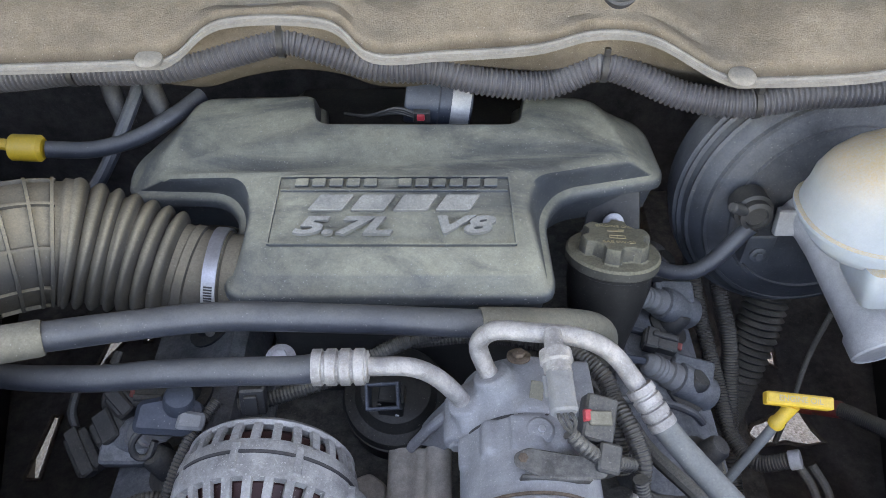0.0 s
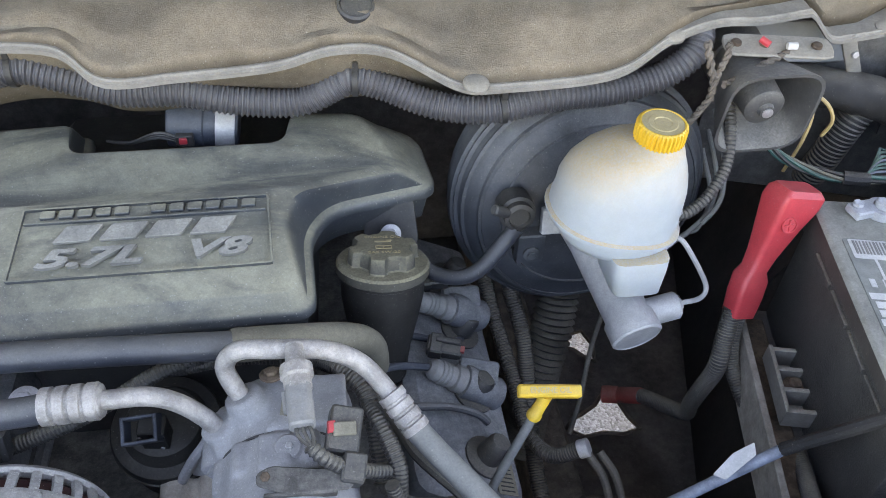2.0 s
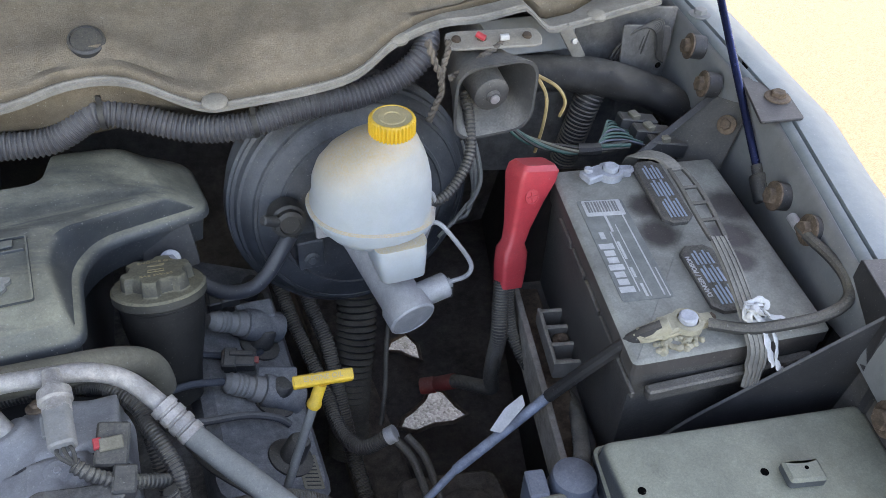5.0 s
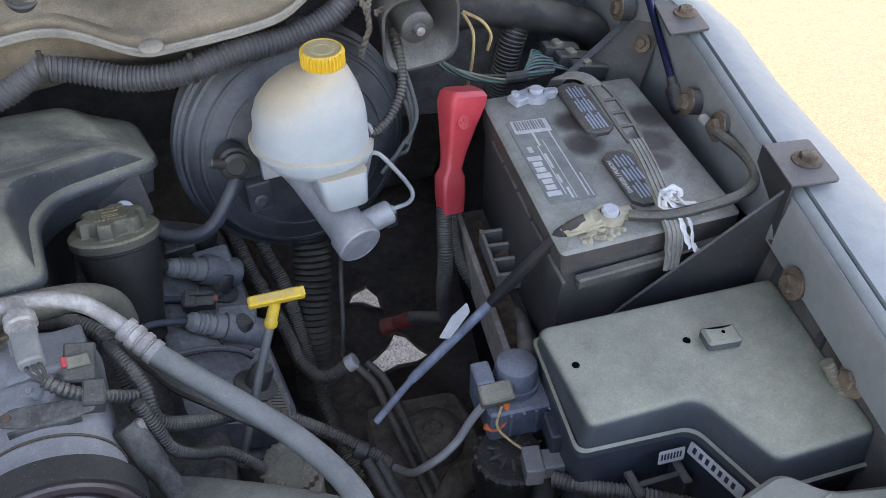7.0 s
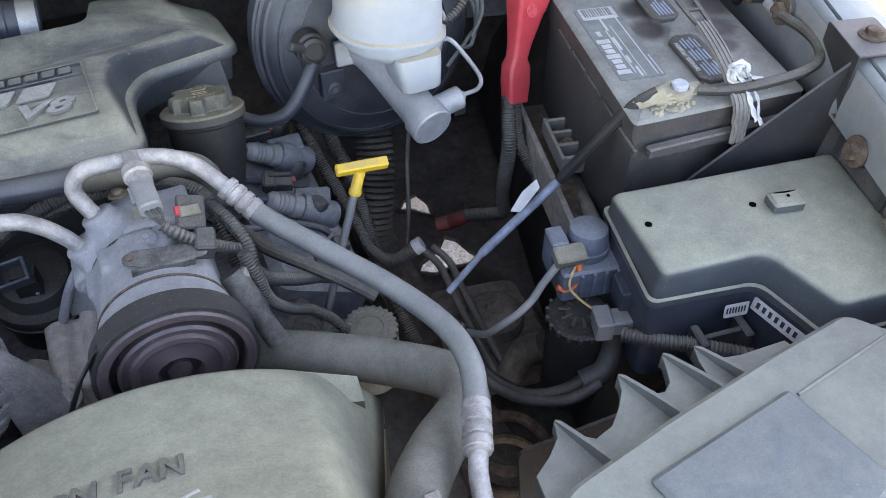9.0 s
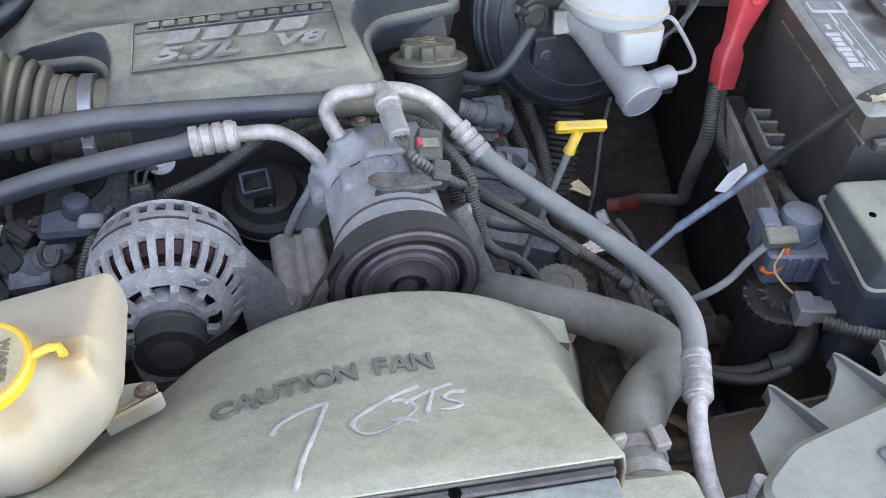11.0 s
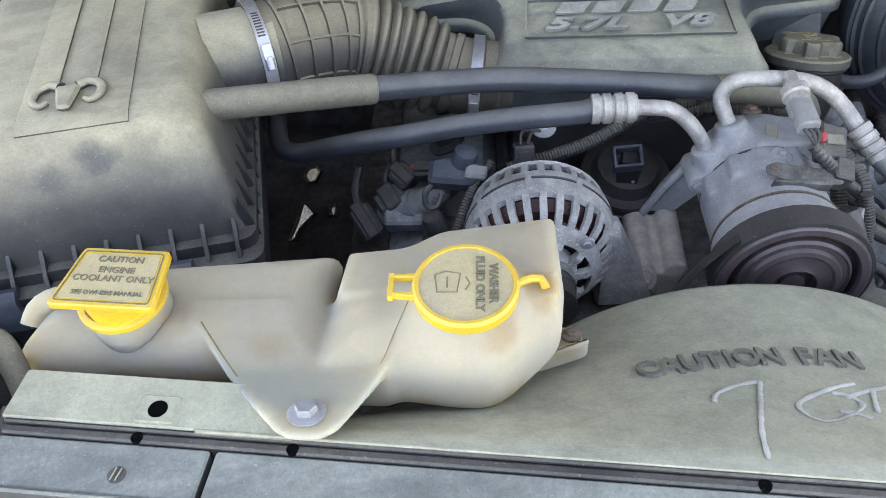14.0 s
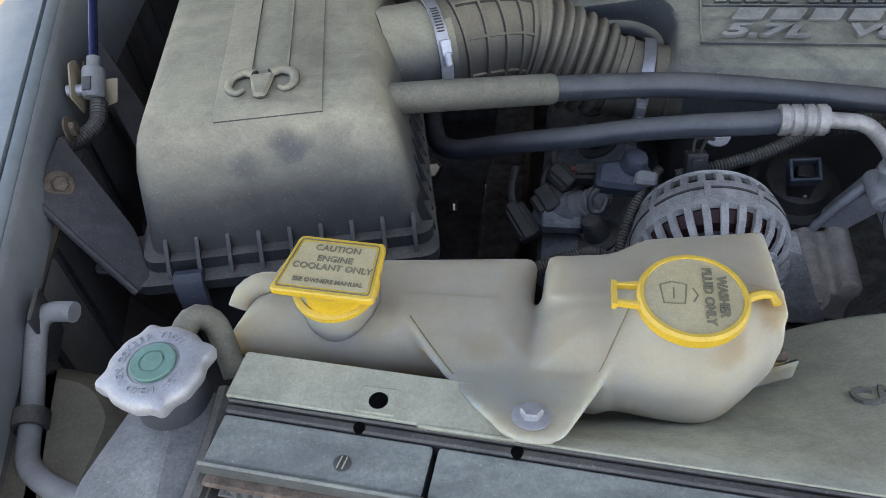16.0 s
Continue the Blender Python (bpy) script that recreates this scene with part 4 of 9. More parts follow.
for u in (0.09, 0.16, 0.23, 0.30, 0.355):
    i = int(u * (n_ - 1))
    d = (path[i + 1] - path[i - 1]).normalized()
    bm = BM()
    hoop(bm, [(0.0615, -0.0022), (0.0668, -0.0016), (0.0668, 0.0016), (0.0615, 0.0022)], path[i], d, 44)
    part("ring_rib", bm, M_DUCT, elbow)
for k in range(9):
    a = radians(20 + k * 40)
    bm = BM()
    rows_ = []
    for i in range(int(0.09 * n_), int(0.36 * n_), 3):
        d = (path[i + 1] - path[i - 1]).normalized()
        m_ = basis(path[i], d, (0, 0.1, 1))
        rows_.append([m_ @ V(math.cos(a + e) * r_, math.sin(a + e) * r_, 0) for e, r_ in ((-0.03, 0.0615), (0.03, 0.0615), (0.024, 0.0662), (-0.024, 0.0662))])
    loft(bm, rows_)
    part("long_rib", bm, M_DUCT, elbow)
seg_ = cut_(0.38, 0.72)
bm = BM()
rad = []
for i in range(len(seg_)):
    u = i / (len(seg_) - 1)
    rad.append(0.0640 - 0.010 * u + 0.0052 * (abs(math.sin(u * 7 * math.pi)) ** 0.7 * 2 - 1))
sweep(bm, seg_, rad, 40)
part("bellows", bm, M_DUCT, duct, "deep round bellows of the duct", 60)
seg_ = cut_(0.71, 1.0)
bm = BM()
sweep(bm, seg_, [0.0485 + (0.0025 if 0.12 < i / len(seg_) < 0.24 or 0.52 < i / len(seg_) < 0.60 or i / len(seg_) > 0.78 and i / len(seg_) < 0.84 else 0.0) for i in range(len(seg_))], 36)
part("cuff", bm, M_DUCT, duct, "smooth cuff with raised bands", 50)


def clamp(parent, p, axis, r, up, turn=1, w=0.007):
    bm = BM()
    hoop(bm, [(r - 0.001, -w), (r + 0.0012, -w), (r + 0.0012, w), (r - 0.001, w)], p, axis, 40)
    c = part("hose_clamp", bm, M_STEEL, parent, "bright steel worm-drive band clamp")
    a = Vector(axis).normalized()
    u = Vector(up)
    u = (u - a * u.dot(a)).normalized()
    bm = BM()
    box(bm, (0.018, 0.012, 0.009), basis(Vector(p) + u * (r + 0.005), u, u.cross(a)), 0.002, 0.001)
    part("screw_housing", bm, M_STEEL, c)
    bm = BM()
    q = Vector(p) + u * (r + 0.006)
    t = u.cross(a)
    lathe(bm, [(0.005, 0), (0.005, 0.014), (0.003, 0.015)], q - t * 0.02, t, 12)
    part("screw", bm, M_STEEL, c)
    for k in range(9):
        w_ = (u * math.cos(0.28 + k * 0.055) - t * math.sin(0.28 + k * 0.055) * turn).normalized()
        bm = BM()
        box(bm, (0.0016, 0.0085, 0.0012), basis(Vector(p) + w_ * (r + 0.0012), w_, w_.cross(a)), 0.0004, 0.0002)
        part("slot", bm, M_DARKSTEEL, c)
    return c


clamp(duct, (-0.495, 0.5205, 1.1), (1, 0.5, -0.05), 0.0675, (0.1, -1, 0.62), -1)
clamp(duct, (-0.238, 0.578, 1.0295), (1, -0.05, -0.1), 0.0525, (0, -1, -0.1), -1)
bm = BM()
lathe(bm, [(0.043, 0), (0.043, 0.05)], (-0.22, 0.577, 1.028), (1, 0, -0.02), 32)
for i in range(5):
    box(bm, (0.004, 0.012, 0.012), basis((-0.215, 0.577, 1.028), (1, 0, 0)) @ pose(0.043 * math.cos(i * 0.6 + 2.5), 0.043 * math.sin(i * 0.6 + 2.5), 0, 0, 0, 0), 0.001, 0.001)
part("throttle_neck", bm, M_PLASTIC, duct)

# ---- refrigerant lines ----
def hose(name, label, pts, r, material, sleeves=(), ferrules=(), pipes=(), cat="hose", seg=16):
    base = min((Vector(p) for p in pts), key=lambda p: p.z)
    h = thing(name, label, cat, base)
    bm = BM()
    tube(bm, pts, r, seg)
    part("hose_body", bm, material, h)
    for sp, sr, lab in sleeves:
        bm = BM()
        path = spline(sp, 0.005)
        sweep(bm, path, [sr * (0.94 if i in (0, len(path) - 1) else 1) for i in range(len(path))], seg)
        part("sleeve", bm, M_SLEEVE, h, lab)
    for a, b, fr_ in ferrules:
        a, b = Vector(a), Vector(b)
        ln = (b - a).length
        prof = [(fr_ * 0.8, 0)]
        for k in range(4):
            u0 = ln * k / 4
            prof += [(fr_ * 1.05, u0 + ln * 0.01), (fr_ * 1.05, u0 + ln * 0.17), (fr_ * 0.92, u0 + ln * 0.19), (fr_ * 0.92, u0 + ln * 0.23)]
        prof += [(fr_ * 0.7, ln)]
        bm = BM()
        lathe(bm, prof, a, b - a, 24)
        part("ferrule", bm, M_ALUPIPE, h, "crimped aluminium ferrule")
    for pp, pr in pipes:
        bm = BM()
        tube(bm, pp, pr, seg)
        part("pipe", bm, M_ALUPIPE, h, "bare aluminium pipe")
    return h


hose("heater_hose", "long dusty black rubber hose with foam sleeves", [(-0.36, 0.424, 1.116), (-0.348, 0.428, 1.114), (-0.27, 0.449, 1.106), (-0.196, 0.465, 1.098), (-0.08, 0.472, 1.086), (0.036, 0.478, 1.072), (0.1, 0.49, 1.058)], 0.0138, M_HOSE,
     sleeves=[([(-0.515, 0.365, 1.138), (-0.505, 0.369, 1.137), (-0.43, 0.396, 1.127), (-0.345, 0.428, 1.114)], 0.0165, "dusty foam sleeve"), ([(0.034, 0.478, 1.072), (0.09, 0.487, 1.06), (0.14, 0.503, 1.038), (0.165, 0.518, 1.005), (0.17, 0.525, 0.96)], 0.0165, "dusty foam sleeve")])
hose("suction_hose", "black rubber refrigerant hose with crimped aluminium end", [(-0.515, 0.63, 1.0), (-0.512, 0.595, 0.978), (-0.506, 0.56, 0.968), (-0.493, 0.52, 0.968), (-0.462, 0.485, 0.984), (-0.41, 0.458, 1.013), (-0.36, 0.442, 1.034), (-0.31, 0.432, 1.049), (-0.256, 0.426, 1.064), (-0.19, 0.418, 1.078), (-0.13, 0.413, 1.087), (-0.11, 0.412, 1.092)], 0.0128, M_HOSE,
     ferrules=[((-0.113, 0.412, 1.0925), (-0.064, 0.412, 1.094), 0.0155)], pipes=[([(-0.066, 0.412, 1.094), (-0.03, 0.416, 1.088), (-0.008, 0.418, 1.072), (0.010, 0.4165, 1.050), (0.021, 0.416, 1.028)], 0.0085)])
hose("discharge_hose", "grey rubber refrigerant hose with bent aluminium pipe", [(0.195, 0.39, 1.04), (0.215, 0.365, 1.03), (0.26, 0.305, 1.017), (0.3, 0.24, 1.012), (0.323, 0.17, 1.018), (0.322, 0.115, 1.026), (0.306, 0.07, 1.025)], 0.0115, M_HOSE2,
     ferrules=[((0.176, 0.415, 1.060), (0.20, 0.385, 1.036), 0.0125), ((0.308, 0.075, 1.025), (0.288, 0.03, 1.025), 0.0125)],
     pipes=[([(0.047, 0.427, 1.05), (0.037, 0.435, 1.068), (0.032, 0.443, 1.087), (0.046, 0.444, 1.104), (0.075, 0.437, 1.11), (0.12, 0.436, 1.104), (0.152, 0.432, 1.085), (0.178, 0.413, 1.058)], 0.0088), ([(0.289, 0.032, 1.025), (0.280, 0.012, 1.018), (0.275, -0.02, 1.0), (0.276, -0.045, 0.985)], 0.0085)])

# ---- brake booster, cylinder and reservoir ----
bo = thing("brake_booster", "black painted round vacuum brake booster with dusty top", "brake booster", (0.435, 0.76, 0.88))
bm = BM()
BA, BC = V(0.06, -1, 0.12), V(0.455, 0.70, 1.017)
lathe(bm, [(r_ * 1.09, h_) for r_, h_ in ((0.08, -0.16), (0.12, -0.13), (0.14, -0.09), (0.150, -0.085), (0.150, -0.06), (0.156, -0.058), (0.156, -0.04), (0.150, -0.036), (0.146, -0.02), (0.138, -0.008), (0.125, 0.002), (0.08, 0.012), (0.05, 0.016))], BC, BA, 64)
part("shell", bm, M_BOOSTER, bo)
for r_, h_ in ((0.142, -0.002), (0.114, 0.007)):
    bm = BM()
    hoop(bm, [(r_ + 0.004, h_ - 0.004), (r_ + 0.002, h_ + 0.002), (r_ - 0.002, h_ + 0.003), (r_ - 0.004, h_ - 0.001)], BC, BA, 64)
    part("pressed_ring", bm, M_BOOSTER, bo)
for r_, h_ in ((0.1655, -0.033), (0.1595, -0.02)):
    bm = BM()
    hoop(bm, [(r_ - 0.003, h_ - 0.004), (r_ + 0.0016, h_ - 0.002), (r_ + 0.0016, h_ + 0.001), (r_ - 0.003, h_ + 0.003)], BC, BA, 72)
    part("rim_bead", bm, M_BOOSTER, bo)
vx = V(0.35, 0.662, 1.05)
bm = BM()
lathe(bm, [(0.022, -0.02), (0.022, 0.004), (0.018, 0.006), (0.018, 0.014), (0.013, 0.016), (0.012, 0.012), (0.004, 0.012)], vx, (0.02, -1, 0.15), 28)
valve = part("check_valve", bm, M_BLACK, bo, "round vacuum check valve")
bm = BM()
lathe(bm, [(0.0065, 0), (0.0065, 0.02), (0.005, 0.022)], vx + V(-0.014, -0.01, 0.008), (-1, -0.3, 0.6), 12)
part("nipple", bm, M_PLASTIC, valve)
bm = BM()
tube(bm, [vx + V(0, -0.01, -0.015), (0.34, 0.65, 1.02), (0.31, 0.64, 0.985), (0.285, 0.64, 0.97), (0.255, 0.655, 0.965), (0.225, 0.685, 0.975), (0.21, 0.73, 0.985)], 0.0095, 14)
part("vacuum_hose", bm, M_HOSE, bo, "bent dusty grey vacuum hose")
for dx in (-0.05, 0.055):
    bm = BM()
    box(bm, (0.035, 0.02, 0.045), Matrix.Translation((0.425 + dx, 0.672, 0.985)), 0.004, 0.002)
    part("mount_ear", bm, M_BOOSTER, bo)
    bolt(bo, V(0.425 + dx, 0.66, 0.98), (0, -1, 0.1), 0.006, M_BOOSTER)

mc = thing("master_cylinder", "grey cast brake master cylinder on the booster", "master cylinder", (0.45, 0.58, 0.96))
bm = BM()
a, b_ = V(0.428, 0.69, 1.035), V(0.461, 0.510, 0.984)
ln = (b_ - a).length
lathe(bm, [(0.035, 0), (0.035, 0.02), (0.03, 0.03), (0.027, 0.06), (0.026, ln - 0.03), (0.0295, ln - 0.024), (0.0295, ln - 0.002), (0.027, ln), (0.026, ln - 0.001), (0.006, ln - 0.001)], a, b_ - a, 32)
part("bore_casting", bm, M_MC, mc)
bm = BM()
lathe(bm, [(0.016, 0), (0.016, 0.05), (0.0145, 0.052), (0.006, 0.052), (0.006, 0.058)], (0.463, 0.535, 0.993), (1, 0.12, 0.12), 24)
part("side_port", bm, M_MC, mc)
bm = BM()
box(bm, (0.1, 0.012, 0.035), basis((0.432, 0.665, 1.03), (0, -1, 0.2)) @ pose(0, 0, 0, 90, 0, 0), 0.004, 0.002)
part("flange", bm, M_MC, mc)
for run in ([(0.515, 0.542, 1.0), (0.523, 0.543, 1.0), (0.542, 0.546, 1.0), (0.551, 0.551, 1.007), (0.547, 0.558, 1.022), (0.524, 0.573, 1.058), (0.514, 0.58, 1.066), (0.506, 0.585, 1.06), (0.502, 0.59, 1.035), (0.494, 0.605, 1.01)], [(0.495, 0.6, 1.1), (0.51, 0.599, 1.1), (0.517, 0.597, 1.088), (0.514, 0.597, 1.06), (0.505, 0.60, 1.02)]):
    bm = BM()
    tube(bm, run, 0.003, 8, 0.003)
    part("brake_line", bm, M_MC, mc, "bent grey steel brake line")
bm = BM()
box(bm, (0.018, 0.014, 0.028), Matrix.Translation((0.522, 0.562, 0.972)), 0.002, 0.001)
part("line_clip", bm, M_BLACK, mc)

rs = thing("brake_fluid_reservoir", "white translucent brake fluid reservoir with yellow cap", "fluid reservoir", (0.445, 0.59, 1.03))


def egg(cx, cy, rx, ry, z, tilt=0.0, n=40, p=2.3):
    out = []
    for k in range(n):
        a = 2 * math.pi * k / n
        c, s = math.cos(a), math.sin(a)
        x, y = cx + rx * abs(c) ** (2 / p) * (1 if c >= 0 else -1), cy + ry * abs(s) ** (2 / p) * (1 if s >= 0 else -1)
        out.append(V(x, y, z + tilt * (x - cx)))
    return out


bm = BM()
loft(bm, [egg(0.458, 0.566, 0.024, 0.032, 1.028, 0, 40, 6), egg(0.458, 0.567, 0.028, 0.036, 1.031, 0, 40, 6), egg(0.457, 0.569, 0.031, 0.038, 1.06, 0, 40, 6), egg(0.457, 0.572, 0.032, 0.038, 1.075, 0, 40, 6)])
loft(bm, [egg(0.444, 0.597, 0.050, 0.043, 1.063, -0.12), egg(0.443, 0.600, 0.060, 0.051, 1.066, -0.15), egg(0.441, 0.602, 0.068, 0.057, 1.076, -0.17), egg(0.441, 0.603, 0.071, 0.0585, 1.088, -0.17), egg(0.440, 0.603, 0.0755, 0.0625, 1.089, -0.17), egg(0.440, 0.603, 0.0755, 0.0625, 1.093, -0.17), egg(0.440, 0.603, 0.071, 0.0585, 1.095, -0.17), egg(0.440, 0.603, 0.0705, 0.0585, 1.108, -0.06), egg(0.441, 0.602, 0.069, 0.058, 1.122), egg(0.441, 0.601, 0.0675, 0.058, 1.139),
          egg(0.442, 0.599, 0.063, 0.056, 1.156, 0, 40, 2.2), egg(0.445, 0.597, 0.055, 0.051, 1.171, 0, 40, 2.1), egg(0.449, 0.594, 0.046, 0.045, 1.182, 0, 40, 2.0), egg(0.455, 0.59, 0.036, 0.037, 1.191, 0, 40, 2), egg(0.460, 0.586, 0.025, 0.025, 1.197, 0, 40, 2), egg(0.4605, 0.585, 0.0215, 0.0215, 1.201, 0, 40, 2), egg(0.4605, 0.585, 0.0215, 0.0215, 1.215, 0, 40, 2)])
part("tank", bm, M_RES, rs, "", 60)
bm = BM()
m = basis((0.4605, 0.584, 1.202), (0.0, -0.05, 1))
rings = []
for r_, h_, k_ in ((0.022, 0.0, 0), (0.0245, 0.001, 1), (0.0245, 0.016, 1), (0.0238, 0.0185, 0.6), (0.0222, 0.020, 0), (0.0212, 0.020, 0), (0.0206, 0.0185, 0), (0.008, 0.0185, 0)):
    rings.append([m @ V((r_ + 0.0012 * k_ * (1 if i % 4 < 2 else -1)) * math.cos(2 * math.pi * i / 144), (r_ + 0.0012 * k_ * (1 if i % 4 < 2 else -1)) * math.sin(2 * math.pi * i / 144), h_) for i in range(144)])
loft(bm, rings)
cap = part("cap", bm, M_YELLOW, rs, "knurled bright yellow screw cap")
bm = BM()
lathe(bm, [(0.021, 0.0182), (0.021, 0.0192), (0.0195, 0.0194), (0.015, 0.019), (0.014, 0.0198), (0.009, 0.0198), (0.008, 0.019), (0.002, 0.0192)], (0.4605, 0.584, 1.202), (0, -0.05, 1), 40)
part("cap_disc", bm, M_YDUST, cap, "dusty cap top with worn lettering")
bm = BM()
ribbed(bm, [(0.508, 0.60, 1.085), (0.525, 0.60, 1.083), (0.55, 0.61, 1.095), (0.575, 0.63, 1.12), (0.585, 0.66, 1.15), (0.59, 0.69, 1.17)], 0.007, 0.005, 0.001, 10)
part("vent_hose", bm, M_LOOM, rs, "thin corrugated hose")

# ---- oil filler ----
of = thing("oil_filler", "dusty black oil filler neck with lobed cap", "oil filler", (0.18, 0.58, 0.93))
ax = V(0.06, 0.30, 1).normalized()
OC = V(0.188, 0.614, 1.022)
bm = BM()
lathe(bm, [(0.03, -0.14), (0.034, -0.10), (0.042, -0.06), (0.047, -0.03), (0.047, -0.008), (0.05, -0.006), (0.05, -0.002)], OC, ax, 40)
part("neck", bm, M_POT, of)
bm = BM()
rings = []
m = basis(OC, ax, (1, 0.3, 0))
for r_, h_, k_ in ((0.050, -0.003, 0), (0.0525, -0.001, 0), (0.0525, 0.008, 0), (0.05, 0.0105, 0), (0.038, 0.0115, 1), (0.0365, 0.013, 1), (0.0355, 0.026, 1), (0.0335, 0.029, 1), (0.03, 0.0298, 0.8), (0.012, 0.0298, 0)):
    rings.append([m @ V((r_ + 0.004 * k_ * math.tanh(3 * math.cos(6 * a))) * math.cos(a), (r_ + 0.004 * k_ * math.tanh(3 * math.cos(6 * a))) * math.sin(a), h_) for a in [2 * math.pi * i / 96 for i in range(96)]])
loft(bm, rings)
ocap = part("filler_cap", bm, M_OILCAP, of, "dusty lobed oil cap")
tm = m @ Matrix.Translation((0, 0, 0.0299)) @ pose(0, 0, 0, 0, 0, -17)
text("ENGINE OIL", 0.0075, tm @ Matrix.Translation((0, 0.019, 0)), M_YDUST, ocap, 0.0003)
text("SAE 5W-20", 0.0075, tm @ Matrix.Translation((0, -0.019, 0)), M_YDUST, ocap, 0.0003)
bars(ocap, tm, [(-0.009, 0.007, 0.018, 0.003), (0.004, 0.010, 0.006, 0.002), (-0.009, -0.004, 0.018, 0.001), (-0.009, -0.010, 0.018, 0.001), (-0.009, -0.007, 0.001, 0.006), (0.008, -0.007, 0.001, 0.006), (-0.0005, -0.007, 0.001, 0.006)], M_YDUST, "cap_mark")
# ---- radiator support, shroud ----
RM = Matrix.Translation((-0.35, -0.012, 0)) @ pose(0, 0, 0, 0, 0, -4.5)
rp = thing("radiator", "radiator with dusty plastic top cover strips and metal fins", "radiator", (-0.2, -0.05, 0.55))


def strip(name, x0, x1, y0, y1, z0, z1, material, holes=(), label="", bev=0.0015):
    bm = BM()
    prism(bm, [(x0, y0), (x1, y0), (x1, y1), (x0, y1)], z0, z1, RM, 0.003, bev)
    p = part(name, bm, material, rp, label)
    # black discs on the surface paint the dark inside of each hole
    for hx, hy, hr in holes:
        bm = BM()
        lathe(bm, [(hr, -0.002), (hr, 0.0004), (hr * 0.2, 0.0005)], RM @ V(hx, hy, z1), (0, 0, 1), 20)
        part("hole", bm, M_HOLE, p, "flat black disc for the shade in a round hole")
    return p


strip("top_strip", -0.21, 0.02, -0.0105, 0.03, 1.125, 1.1405, M_SHROUD, label="olive dusty plastic strip")
strip("seal_step", -0.207, 0.505, -0.0205, -0.0135, 1.10, 1.137, M_BLACK, holes=[(-0.109, -0.0172, 0.0042), (-0.0016, -0.0172, 0.0042), (0.296, -0.0172, 0.0042), (0.40, -0.0172, 0.0042)])
strip("seal_lip", -0.207, 0.505, -0.0134, -0.0106, 1.134, 1.1398, M_BLACK, label="thin raised rubber lip")
strip("front_strip", -0.207, -0.057, -0.058, -0.0208, 1.10, 1.1345, M_FRONT)
strip("front_strip", -0.053, 0.347, -0.058, -0.0208, 1.10, 1.1345, M_FRONT)
strip("front_strip", 0.351, 0.505, -0.058, -0.0208, 1.10, 1.1345, M_FRONT)
strip("front_edge", -0.21, 0.515, -0.062, -0.0583, 1.122, 1.1362, M_FRONT)
strip("hole_boss", -0.116, -0.086, -0.008, 0.015, 1.135, 1.1415, M_SHROUD, holes=[(-0.1006, 0.003, 0.0068)])
bm = BM()
lathe(bm, [(0.006, -0.002), (0.006, 0.0006), (0.005, 0.001), (0.001, 0.0006)], RM @ V(-0.113, -0.044, 1.1345), (0, 0, 1), 20)
ph = part("slotted_plug", bm, M_BLACK, rp)
for k in (-1, 1):
    bm = BM()
    box(bm, (0.0011, 0.0095, 0.001), RM @ pose(-0.113 + k * 0.0018, -0.044, 1.1356, 0, 0, -8), 0.0002, 0.0002)
    part("plug_slot", bm, M_SHROUD, ph)
bm = BM()
prism(bm, [(-0.195, -0.055), (0.505, -0.055), (0.505, 0.015), (-0.195, 0.015)], 0.5, 1.112, RM, 0.004, 0.002)
part("core", bm, M_UNDER, rp)
for k in range(5):
    z = 1.116 - k * 0.011
    bm = BM()
    prism(bm, [(-0.2, -0.067), (0.505, -0.067), (0.505, -0.05), (-0.2, -0.05)], z - 0.0012, z + 0.0012, RM, 0, 0.0003)
    part("tube_row", bm, M_FIN, rp)
    bm = BM()
    n = 170
    pts = [(-0.195 + i * 0.0041, -0.124 if True else 0, z - 0.0055 + (0.0042 if i % 2 else -0.0042)) for i in range(n)]
    va = [bm.verts.new(RM @ V(x, -0.0665, zz)) for x, y, zz in pts]
    vb = [bm.verts.new(RM @ V(x, -0.05, zz)) for x, y, zz in pts]
    for i in range(n - 1):
        bm.faces.new((va[i], va[i + 1], vb[i + 1], vb[i]))
    o = part("fin_row", bm, M_FIN, rp)
    o.modifiers.new("thickness", "SOLIDIFY").thickness = 0.0009
bm = BM()
prism(bm, [(-0.208, -0.069), (0.505, -0.069), (0.505, -0.0585), (-0.208, -0.0585)], 1.1175, 1.1215, RM, 0.003, 0.002)
part("header_rail", bm, M_RUST, rp, "worn brownish header rail")
# left end tank
bm = BM()
q = rnd([(-0.665, -0.085), (-0.575, -0.115), (-0.558, 0.012), (-0.60, 0.03), (-0.645, 0.02)], 0.025, 4)
flatr = lambda q, z: [V(p.x, p.y, z) for p in q]
loft(bm, [flatr(q, 0.6), flatr(q, 1.095), flatr(inset(q, 0.006), 1.108), flatr(inset(q, 0.016), 1.113)])
part("end_tank", bm, M_ENDTANK, rp, "dusty blue-black plastic end tank")
bm = BM()
for z in (0.0, -0.012):
    tube(bm, [(-0.572, 0.015, 1.115 + z), (-0.568, -0.05, 1.112 + z), (-0.573, -0.12, 1.105 + z)], 0.0075, 8)
part("tank_seam", bm, M_PLASTIC, rp)
bm = BM()
lathe(bm, [(0.027, -0.05), (0.027, -0.012), (0.030, -0.01), (0.030, 0.0)], (-0.611, 0.004, 1.148), (-0.02, -0.03, 1), 32)
part("filler_neck", bm, M_ENDTANK, rp)
m = basis((-0.611, 0.004, 1.148), (-0.02, -0.03, 1), (1, 0.5, 0))
bm = BM()
rings = []
